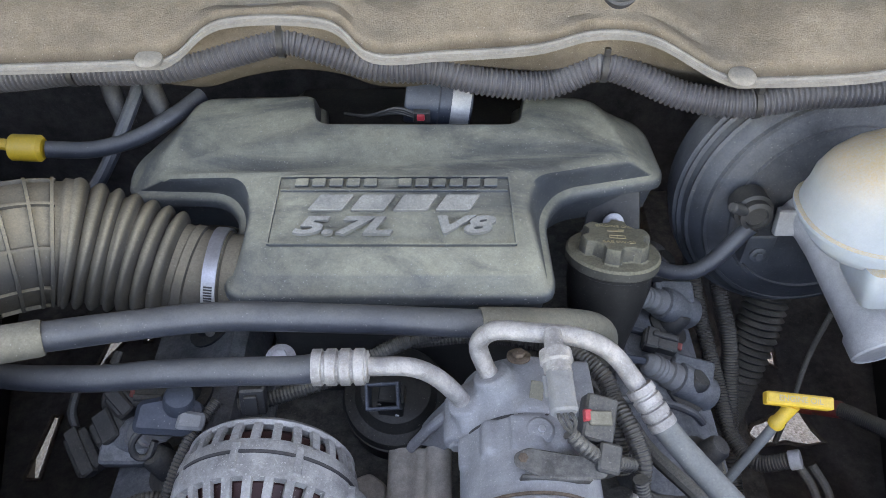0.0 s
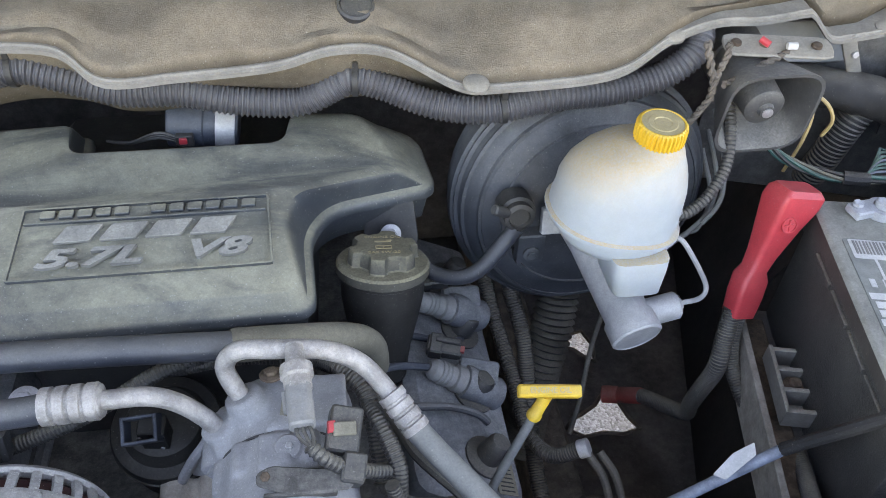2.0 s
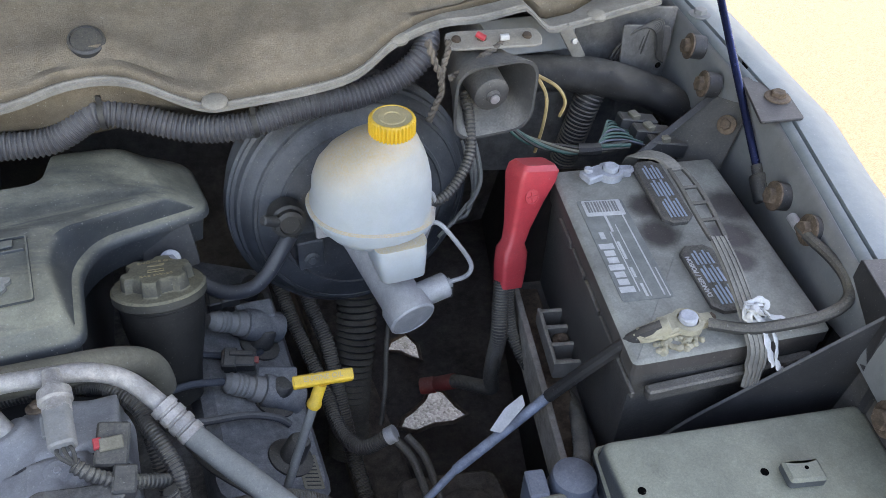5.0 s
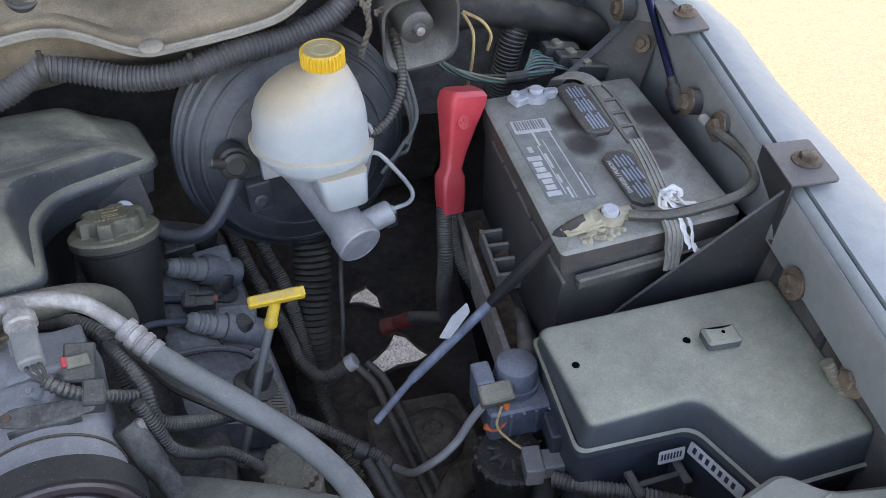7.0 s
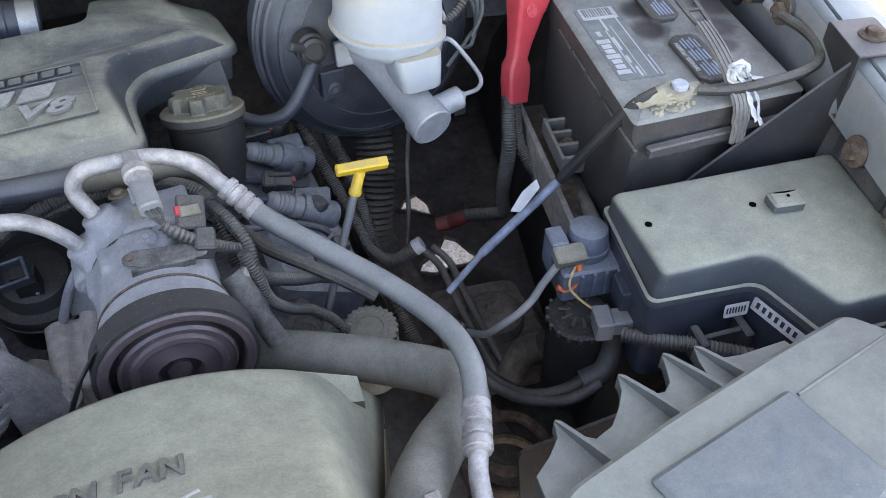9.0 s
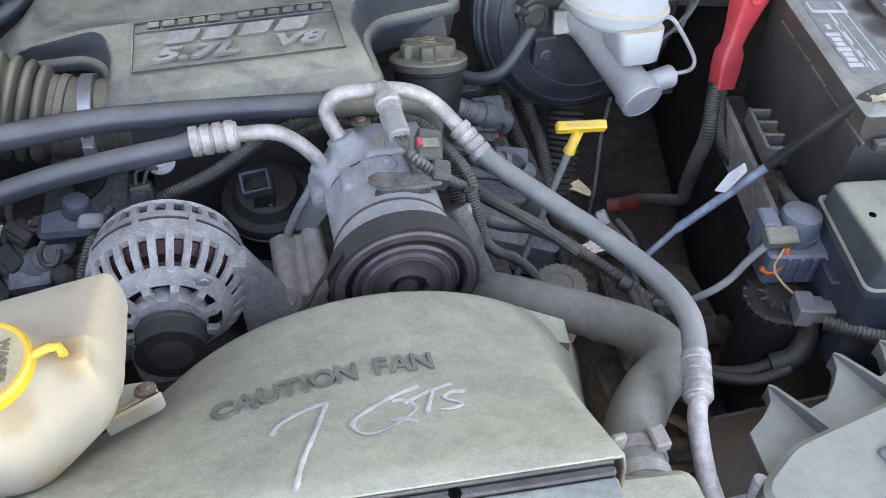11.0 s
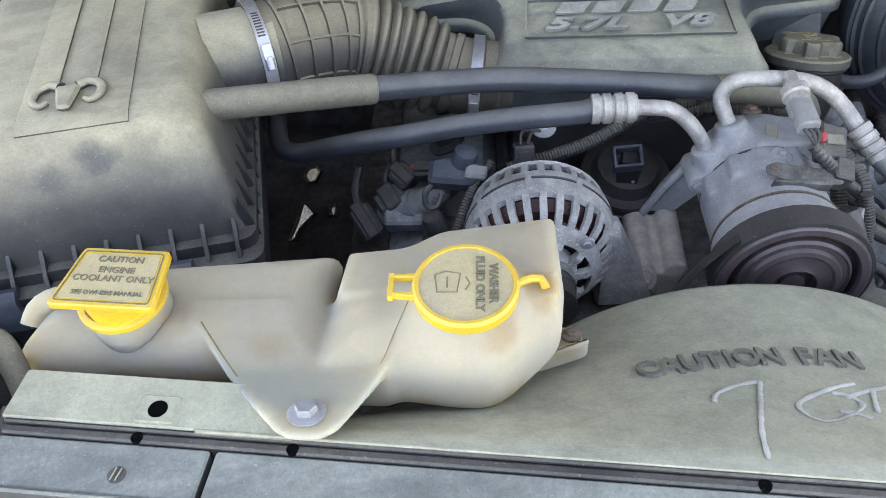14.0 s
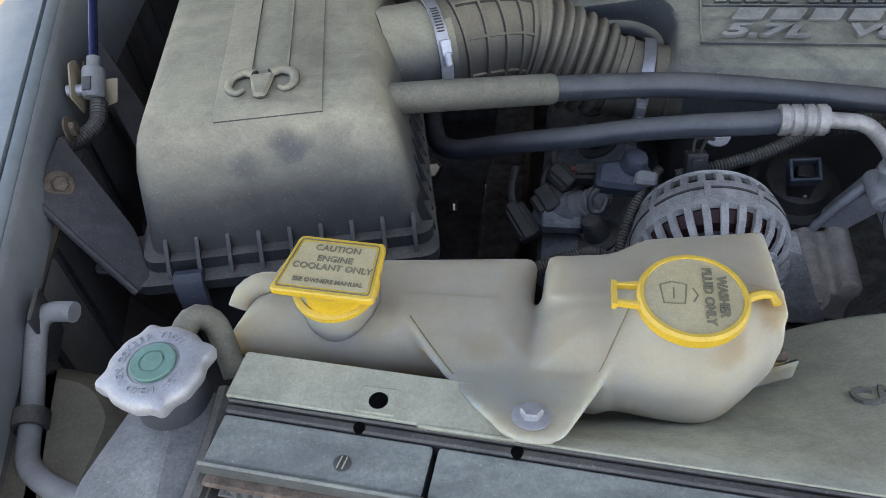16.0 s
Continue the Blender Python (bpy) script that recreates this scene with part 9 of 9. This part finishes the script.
def gas_strut(s, p, label):
    g = thing("gas_strut", label, "gas strut", p, "gas struts")
    p = Vector(p)
    d = V(s * 0.13, 0.75, 0.60).normalized()
    bm = BM()
    tube(bm, [p + d * 0.02, p + d * 0.34], 0.0052, 14, straight=True)
    part("rod", bm, M_STRUT, g, "dark polished blue-black rod")
    bm = BM()
    tube(bm, [p + d * 0.33, p + d * 0.46], 0.011, 16, straight=True)
    part("cylinder", bm, M_BLACK, g)
    bm = BM()
    lathe(bm, [(0.0105, -0.018), (0.0125, -0.015), (0.0125, 0.014), (0.011, 0.017), (0.0075, 0.018), (0.007, 0.03)], p, d, 20)
    es = part("end_socket", bm, M_GREY if s < 0 else M_PLASTIC, g)
    bm = BM()
    box(bm, (0.010, 0.004, 0.016), basis(p + V(0.0, -0.011, 0.006), d) @ pose(0, 0, 0, 0, 0, 0), 0.001, 0.0008)
    part("spring_clip", bm, M_PLASTIC, es)
    bm = BM()
    prism(bm, [(-0.026, -0.016), (0.02, -0.018), (0.034, 0.004), (0.02, 0.018), (-0.022, 0.014)], -0.0012, 0.0012, basis(p + V(s * 0.020, -0.004, -0.004), (-s * 0.95, 0.25, 0.1), (0.3 * s, 1, 0.5)), 0.004, 0.0005)
    part("ball_plate", bm, M_TANSTEEL, g, "dusty tan ball stud plate")
    if s < 0:
        bm = BM()
        prism(bm, [(0.0, -0.02), (0.016, -0.014), (0.022, 0.014), (0.004, 0.012)], -0.001, 0.001, basis(p + V(0.004, 0.004, -0.012), (0, -1, 0.35)), 0.002, 0.0004)
        part("lock_tag", bm, M_TANSTEEL, g, "tan steel lock tag")
    bm = BM()
    lathe(bm, [(0.007, 0), (0.007, 0.03)], p + V(0, -0.002, -0.006), (s, -0.3, 0), 12)
    part("ball_stud", bm, M_STEEL, g)
    return g


gas_strut(1, (0.912, 0.487, 1.09), "dark gas strut standing on the battery-side fender")
gas_strut(-1, (-0.858, 0.398, 1.13), "dark gas strut standing on the air-box-side fender")
cable("fender_lead", "short dark wiring pigtail by the strut", [(-0.852, 0.385, 1.112), (-0.848, 0.36, 1.10), (-0.856, 0.33, 1.10), (-0.866, 0.312, 1.105)], 0.010, M_LOOM, True)
# pipe beside the headlamp, far side
lp = thing("coolant_pipe", "grey rubber-clamped pipe beside the far headlamp", "pipe", (-0.73, 0.0, 0.9))
bm = BM()
tube(bm, [(-0.757, 0.108, 1.08), (-0.77, 0.108, 1.08), (-0.782, 0.104, 1.08), (-0.786, 0.092, 1.077), (-0.78, 0.066, 1.065), (-0.764, 0.018, 1.05), (-0.748, -0.020, 1.047), (-0.73, -0.035, 1.048), (-0.706, -0.045, 1.048), (-0.66, -0.058, 1.045)], 0.0095, 16)
part("tube", bm, M_GREY, lp)
bm = BM()
hoop(bm, [(0.012, -0.008), (0.0155, -0.008), (0.0155, 0.008), (0.012, 0.008)], (-0.762, 0.012, 1.05), (0.32, -0.95, -0.1), 20)
box(bm, (0.02, 0.012, 0.01), Matrix.Translation((-0.779, 0.01, 1.05)), 0.003, 0.002)
part("clamp_band", bm, M_PLASTIC, lp)
bm = BM()
box(bm, (0.004, 0.04, 0.06), Matrix.Translation((-0.785, 0.10, 1.07)) @ pose(0, 0, 0, 0, 0, 18), 0.006, 0.0015)
lathe(bm, [(0.009, 0), (0.009, 0.004), (0.004, 0.004)], (-0.783, 0.10, 1.075), (1, -0.3, 0), 20)
part("bracket", bm, M_PLASTIC, lp)
bm = BM()
q = rnd([(-0.80, 0.10), (-0.715, 0.09), (-0.665, 0.04), (-0.655, -0.2), (-0.84, -0.2)], 0.03, 5)
loft(bm, [flatr(q, 0.75), flatr(q, 0.99), flatr(inset(q, 0.015), 1.03), flatr(inset(q, 0.035), 1.045)])
ib = thing("air_inlet_box", "olive dusty curved plastic air inlet box", "inlet box", (-0.74, -0.06, 0.75))
part("shell", bm, M_INLET, ib)
bm = BM()
q2 = inset(q, -0.004)
loft(bm, [flatr(q2, 0.972), flatr(q2, 0.982), flatr(q, 0.984), flatr(q, 0.970)], False, False)
part("seam_flange", bm, M_INLET, ib)

# ---- horn and corner by the cowl ----
hn = thing("siren_horn", "dusty black square-mouthed siren horn with bracket", "horn", (0.6, 0.68, 1.13))
HX = basis((0.607, 0.638, 1.186), (-0.02, -1, -0.12), (1, 0, 0.03))


def hring(w, z, r=0.4):
    return [HX @ V(p.x, p.y, z) for p in rnd([(-w, -w), (w, -w), (w, w), (-w, w)], w * r * 2, 5)]


bm = BM()
loft(bm, [hring(0.03, -0.10, 0.45), hring(0.033, -0.07, 0.45), hring(0.04, -0.04), hring(0.052, 0.0, 0.3), hring(0.0525, 0.003, 0.3), hring(0.049, 0.003, 0.3), hring(0.037, -0.038), hring(0.028, -0.06, 0.45), hring(0.01, -0.06, 0.45)])
part("bell", bm, M_HORN, hn)
bm = BM()
lathe(bm, [(0.024, -0.06), (0.022, -0.01), (0.016, -0.006), (0.009, -0.006), (0.008, -0.001), (0.003, 0.0)], HX.translation, HX.to_3x3() @ V(0, 0, 1), 28)
part("driver", bm, M_HORN, hn)
bm = BM()
lathe(bm, [(0.006, -0.004), (0.006, 0.001), (0.002, 0.002)], HX.translation, HX.to_3x3() @ V(0, 0, 1), 16)
part("screw", bm, M_STEEL, hn)
bm = BM()
lathe(bm, [(0.036, -0.16), (0.036, -0.09), (0.03, -0.085)], HX.translation, HX.to_3x3() @ V(0, 0, 1), 28)
part("motor", bm, M_BLACK, hn)
bm = BM()
box(bm, (0.118, 0.034, 0.004), Matrix.Translation((0.618, 0.678, 1.243)) @ pose(0, 0, 0, 12, 0, -10), 0.012, 0.0015)
hb_ = part("bracket", bm, M_LIP, hn, "grey bracket plate with rusty rivets")
for dx in (-0.04, -0.01, 0.045):
    bm = BM()
    lathe(bm, [(0.006, 0), (0.005, 0.003), (0.002, 0.004)], (0.613 + dx, 0.678 - dx * 0.17, 1.2455), (0, -0.2, 1), 12)
    part("rivet", bm, M_RUST, hb_)
bm = BM()
tube(bm, [(0.604, 0.672, 1.249), (0.597, 0.68, 1.252)], 0.0038, 10, straight=True)
part("red_splice", bm, M_RED, hb_, "red crimp splice")
bm = BM()
tube(bm, [(0.622, 0.668, 1.249), (0.632, 0.666, 1.25)], 0.004, 10, straight=True)
part("white_splice", bm, M_WHITE, hb_, "white crimp splice")


def twisted(label, pts, r, turns):
    """Two thin wires wound about each other, bound with flat tape here and there."""
    w = thing("horn_lead", label, "wire", min((Vector(p) for p in pts), key=lambda p: p.z), "horn leads")
    path = spline(pts, 0.003)
    for k in (0, 1):
        bm = BM()
        run = []
        for i, p in enumerate(path):
            d = (path[min(i + 1, len(path) - 1)] - path[max(i - 1, 0)]).normalized()
            a = math.pi * (k + 2 * turns * i / len(path))
            e = d.orthogonal().normalized()
            run.append(p + (e * math.cos(a) + d.cross(e) * math.sin(a)) * r * 0.8)
        sweep(bm, run, [r * (1 + 0.25 * math.sin(i * 1.7 + k)) for i in range(len(run))], 7)
        part("strand", bm, M_GRIME, w)


twisted("thin dusty wires twisted together in front of the horn", [(0.553, 0.652, 1.216), (0.575, 0.656, 1.222), (0.595, 0.66, 1.232), (0.625, 0.667, 1.243)], 0.0024, 5)
twisted("dusty tape-wrapped wires hanging beside the horn", [(0.531, 0.668, 1.258), (0.535, 0.66, 1.24), (0.543, 0.655, 1.218), (0.546, 0.658, 1.195), (0.54, 0.662, 1.175), (0.536, 0.672, 1.15)], 0.0026, 6)
twisted("short dusty wire tail under the cowl lip", [(0.556, 0.668, 1.255), (0.553, 0.66, 1.245), (0.546, 0.656, 1.23), (0.545, 0.655, 1.218)], 0.0024, 3)
tb = thing("main_harness", "thick tape-wrapped wiring harness along the inner wing", "wiring harness", (0.85, 0.73, 1.0))
bm = BM()
tube(bm, [(0.69, 0.795, 1.125), (0.72, 0.78, 1.13), (0.756, 0.77, 1.13), (0.797, 0.757, 1.128), (0.844, 0.743, 1.119), (0.9, 0.721, 1.10), (0.935, 0.705, 1.075), (0.95, 0.70, 1.03)], 0.0255, 20, 0.004)
for v_ in bm.verts:
    v_.co += noise.noise_vector(v_.co * 38) * 0.004 + noise.noise_vector(v_.co * 110) * 0.0014
part("taped_trunk", bm, M_TAPE, tb)
bm = BM()
ribbed(bm, [(0.825, 0.755, 1.115), (0.81, 0.752, 1.08), (0.80, 0.755, 1.03), (0.795, 0.765, 0.98)], 0.021, 0.006, 0.002, 18)
part("branch", bm, M_LOOM, tb)
for k in range(5):
    w_ = lambda i: V(0, 0.0045 * math.cos(i * 1.3 + k * 1.26), 0.0045 * math.sin(i * 1.3 + k * 1.26))
    cable("trailer_wire", "thin twisted trailer brake wire", [V(*p) + w_(i) for i, p in enumerate([(0.645, 0.70, 1.12), (0.665, 0.685, 1.10), (0.69, 0.665, 1.09), (0.72, 0.645, 1.088), (0.755, 0.63, 1.09), (0.80, 0.62, 1.095)])], 0.0024, (M_GREENW, M_BLACK, M_GREENW, M_TAPE, M_SLEEVE)[k], seg=6)
bm = BM()
tube(bm, [(0.735, 0.637, 1.089), (0.75, 0.631, 1.09), (0.762, 0.628, 1.091)], 0.0085, 10)
solid("tape_wrap", bm, M_TAPE, "black tape wrapped round the trailer wires", "tape", (0.75, 0.63, 1.08))
for k in range(9):
    cable("green_wire", "thin green wire at the plug", [(0.752 + 0.001 * k, 0.628, 1.094), (0.77 + 0.002 * k, 0.630 + 0.0035 * k, 1.10 + 0.0022 * (k % 5)), (0.795 + 0.0015 * (k % 4), 0.628 + 0.005 * k, 1.098 + 0.002 * (k % 5)), (0.815, 0.624 + 0.006 * k, 1.092 + 0.001 * (k % 3)), (0.835, 0.615 + 0.007 * k, 1.086)], 0.0016, M_GREENW if k % 3 else M_RELAY, seg=6)
for k in range(3):
    c = thing("wing_connector", "brown-grey multi-pin plug behind the battery", "connector", (0.85, 0.61 + k * 0.025, 1.06), "plugs behind the battery")
    bm = BM()
    box(bm, (0.055, 0.022, 0.022), Matrix.Translation((0.852 - k * 0.008, 0.61 + k * 0.026, 1.088 + k * 0.004)) @ pose(0, 0, 0, 0, 10, -10), 0.003, 0.002)
    part("housing", bm, M_PLASTIC, c)
    bm = BM()
    box(bm, (0.012, 0.016, 0.01), Matrix.Translation((0.846 - k * 0.008, 0.609 + k * 0.026, 1.102 + k * 0.004)), 0.002, 0.002)
    part("latch", bm, M_SLEEVE, c)
cable("tan_wire", "thin tan wire loop behind the horn", [(0.715, 0.735, 1.15), (0.722, 0.715, 1.128), (0.72, 0.71, 1.09), (0.715, 0.715, 1.04)], 0.0024, M_YWIRE, seg=6)
cable("tan_wire", "thin tan wire loop behind the horn", [(0.715, 0.733, 1.152), (0.735, 0.713, 1.142), (0.748, 0.708, 1.12), (0.745, 0.712, 1.095)], 0.0024, M_YWIRE, seg=6)
iw = thing("inner_wing", "dusty grey inner wing panel below the cowl corner", "wing panel", (0.85, 0.8, 1.0))
bm = BM()
box(bm, (0.30, 0.006, 0.28), Matrix.Translation((0.812, 0.822, 1.06)) @ pose(0, 0, 0, 0, 0, -17), 0.01, 0.002)
part("panel", bm, M_INNERPAINT, iw)
bm = BM()
box(bm, (0.018, 0.005, 0.075), Matrix.Translation((0.776, 0.757, 1.178)) @ pose(0, 0, 0, 12, -35, 0), 0.006, 0.0015)
part("tab", bm, M_LIP, iw)
bolt(iw, (0.775, 0.753, 1.184), (0, -1, 0.2), 0.0045, M_STEEL, False)
bm = BM()
prism(bm, rnd([(0.895, 1.185), (0.94, 1.178), (0.947, 1.15), (0.935, 1.105), (0.915, 1.07), (0.87, 1.05), (0.86, 1.19)], 0.005, 2), -0.768, -0.764, pose(0, 0, 0, 90, 0, 0), 0, 0.001)
part("corner_plate", bm, M_INNERPAINT, iw, "dusty grey corner plate")
# black disc on the plate, painted as a hole's shade
bm = BM()
lathe(bm, [(0.005, 0.0), (0.0045, 0.0012), (0.001, 0.0012)], (0.932, 0.7645, 1.118), (0, -1, 0), 16)
part("hole", bm, M_HOLE, iw)
bm = BM()
box(bm, (0.16, 0.05, 0.004), Matrix.Translation((0.72, 0.80, 1.178)) @ pose(0, 0, 0, 62, 0, -4), 0.004, 0.0015)
part("folded_edge", bm, M_APRON, iw)
for k in range(8):
    cable("wing_wire", "thin dark wires looping on the inner wing", [(0.845 + 0.007 * k, 0.776, 1.105), (0.856 + 0.006 * k, 0.772 - 0.001 * k, 1.145), (0.872 + 0.005 * k, 0.766, 1.172 + 0.002 * k), (0.892 + 0.004 * k, 0.762, 1.184 + 0.001 * k), (0.909 + 0.002 * k, 0.758, 1.178), (0.917 + 0.001 * k, 0.756, 1.155), (0.92 + 0.001 * k, 0.755, 1.137), (0.928, 0.75, 1.13)], 0.002, M_BLACK, seg=6)
for k in range(3):
    cable("brake_pipe", "thin steel brake pipe beside the booster", [(0.55 + k * 0.02, 0.66, 0.97 + 0.02 * k), (0.575 + k * 0.015, 0.665, 0.99 + 0.02 * k), (0.60 + k * 0.008, 0.68, 0.985 + 0.03 * k), (0.615, 0.70, 1.02 + 0.03 * k), (0.62, 0.76, 1.05 + 0.03 * k)], 0.0032, M_HOSE2, seg=8)
# low crossmember and body mount seen beside the canister
cx = thing("body_mount", "grimy chassis mount with rubber bushing", "chassis mount", (0.47, 0.35, 0.6))
bm = BM()
prism(bm, [(0.40, 0.30), (0.56, 0.28), (0.57, 0.46), (0.43, 0.49)], 0.66, 0.70, Matrix(), 0.02, 0.006)
part("plate", bm, M_GRIME, cx)
bm = BM()
lathe(bm, [(0.045, 0), (0.042, 0.02), (0.03, 0.03), (0.014, 0.032), (0.012, 0.028), (0.003, 0.028)], (0.50, 0.39, 0.70), (0, 0, 1), 28)
part("bushing", bm, M_GRIME, cx)
bm = BM()
tube(bm, [(0.52, 0.28, 0.76), (0.50, 0.30, 0.73), (0.47, 0.29, 0.70)], 0.02, 14)
part("arm", bm, M_GRIME, cx)
sp_ = thing("coil_spring", "rusty suspension coil spring low in the wheelhouse", "spring", (0.43, 0.2, 0.5))
bm = BM()
tube(bm, [(0.43 + 0.05 * math.cos(a * 0.5), 0.2 + 0.05 * math.sin(a * 0.5), 0.5 + a * 0.0045) for a in range(48)], 0.008, 10)
part("coil", bm, M_RUST, sp_)

cb = thing("compressor_bracket", "cast aluminium bracket arms holding the compressor", "bracket", (0.07, 0.31, 0.9))
bm = BM()
lathe(bm, [(0.013, 0), (0.0145, 0.004), (0.0145, 0.05), (0.012, 0.056), (0.012, 0.09)], (0.152, 0.335, 1.012), (0.18, -0.32, -0.5), 20)
part("arm", bm, M_BLOCK, cb, "brown cast post")
bm = BM()
prism(bm, [(-0.004, -0.02), (0.004, -0.02), (0.005, 0.075), (-0.003, 0.075)], -0.004, 0.004, basis((0.166, 0.325, 0.998), (-0.6, -0.7, 0.2), (0.8, -0.6, 0)) @ pose(0, 0, 0, 0, 0, 195), 0.001, 0.001)
part("rib", bm, M_CAST, cb)

g = sheet("headlamp_support", "dark grey steel support panel behind the headlamp", [(0.37, 0.095, 0.87), (0.64, 0.075, 0.89), (0.66, 0.05, 0.66), (0.37, 0.06, 0.66)], 0.004, M_DARKSTEEL, "support panel")
part("stiffener", prism(BM(), [(-0.1, -0.012), (0.1, -0.012), (0.1, 0.012), (-0.1, 0.012)], 0, 0.008, basis((0.50, 0.086, 0.84), (0.05, 1, 0.3), (1, -0.07, 0)), 0.006, 0.002), M_DARKSTEEL, g)
bolt(g, (0.43, 0.098, 0.85), (0.05, 1, 0.3), 0.008, M_RUST)
cable("wing_tie", "tan wire bundle clipped to the inner fender", [(0.77, 0.075, 1.06), (0.777, 0.06, 1.04), (0.776, 0.045, 1.03), (0.77, 0.03, 1.01), (0.764, 0.015, 1.0)], 0.0065, M_SLEEVE, True)
# ---- closing body and underside ----
# out-of-view cab block, added to shade the ground under the truck
bm = BM()
box(bm, (2.0, 2.4, 1.3), Matrix.Translation((0, 2.5, 1.25)), 0.05, 0.02)
tagged(finish(new("wall_cab", bpy.data.meshes.new("wall_cab")), bm, M_PAINT, (0, 0, 0)), "unseen plain block for the cab that keeps sun off the ground below", "cab", kind="structure")


def shield(name, label, outer, holes, z):
    bm = BM()
    es = []
    for lp in [outer] + holes:
        vs = [bm.verts.new((x, y, z)) for x, y in lp]
        es += [bm.edges.new((vs[i - 1], vs[i])) for i in range(len(vs))]
    bmesh.ops.triangle_fill(bm, edges=es, use_beauty=True)
    bmesh.ops.delete(bm, geom=[f for f in bm.faces if any(inside(f.calc_center_median(), h) for h in holes)], context="FACES")
    o = thing(name, label, "underbody", (outer[0][0], outer[0][1], z), "underbody shields")
    p = part("panel", bm, M_UNDER, o)
    p.modifiers.new("thickness", "SOLIDIFY").thickness = 0.004
    for h in holes:
        bm = BM()
        tube(bm, [(x, y, z + 0.003) for x, y in h + h[:1]], 0.004, 6, straight=True)
        part("torn_edge", bm, M_GRIME, o)


def inside(p, poly):
    c = False
    for i in range(len(poly)):
        (x1, y1), (x2, y2) = poly[i - 1], poly[i]
        if (y1 > p.y) != (y2 > p.y) and p.x < (x2 - x1) * (p.y - y1) / (y2 - y1) + x1:
            c = not c
    return c


shield("splash_shield", "grimy black underbody shield with gaps to the gravel", [(0.235, -0.3), (0.74, -0.3), (0.84, 0.02), (1.05, 1.25), (0.235, 1.25)],
       [[(0.512, 0.722), (0.528, 0.742), (0.545, 0.748), (0.575, 0.765), (0.60, 0.792), (0.618, 0.775), (0.628, 0.735), (0.642, 0.708), (0.61, 0.70), (0.575, 0.708), (0.54, 0.703)],
        [(0.545, 0.905), (0.565, 0.93), (0.60, 0.94), (0.612, 0.90), (0.605, 0.862), (0.588, 0.875), (0.572, 0.895)],
        [(0.318, 1.0), (0.335, 1.025), (0.352, 1.02), (0.358, 0.96), (0.34, 0.935), (0.323, 0.925)],
        [(0.305, 1.135), (0.325, 1.16), (0.345, 1.155), (0.346, 1.113), (0.322, 1.12)],
        [(0.30, 0.87), (0.315, 0.89), (0.32, 0.85), (0.31, 0.83)]], 0.48)
shield("splash_shield", "grimy black underbody shield with gaps to the gravel", [(-0.82, 0.02), (-0.74, -0.3), (-0.235, -0.3), (-0.235, 1.25), (-1.05, 1.25)],
       [[(-0.632, 0.845), (-0.625, 0.90), (-0.622, 0.968), (-0.605, 0.95), (-0.591, 0.927), (-0.605, 0.90), (-0.615, 0.88), (-0.62, 0.85)],
        [(-0.634, 1.055), (-0.628, 1.085), (-0.612, 1.09), (-0.599, 1.069), (-0.605, 1.035), (-0.62, 1.03)],
        [(-0.678, 0.64), (-0.672, 0.76), (-0.658, 0.76), (-0.652, 0.64)],
        [(-0.562, 0.954), (-0.549, 0.956), (-0.545, 0.922), (-0.557, 0.92)],
        [(-0.50, 1.02), (-0.487, 1.03), (-0.483, 0.985), (-0.495, 0.98)]], 0.48)
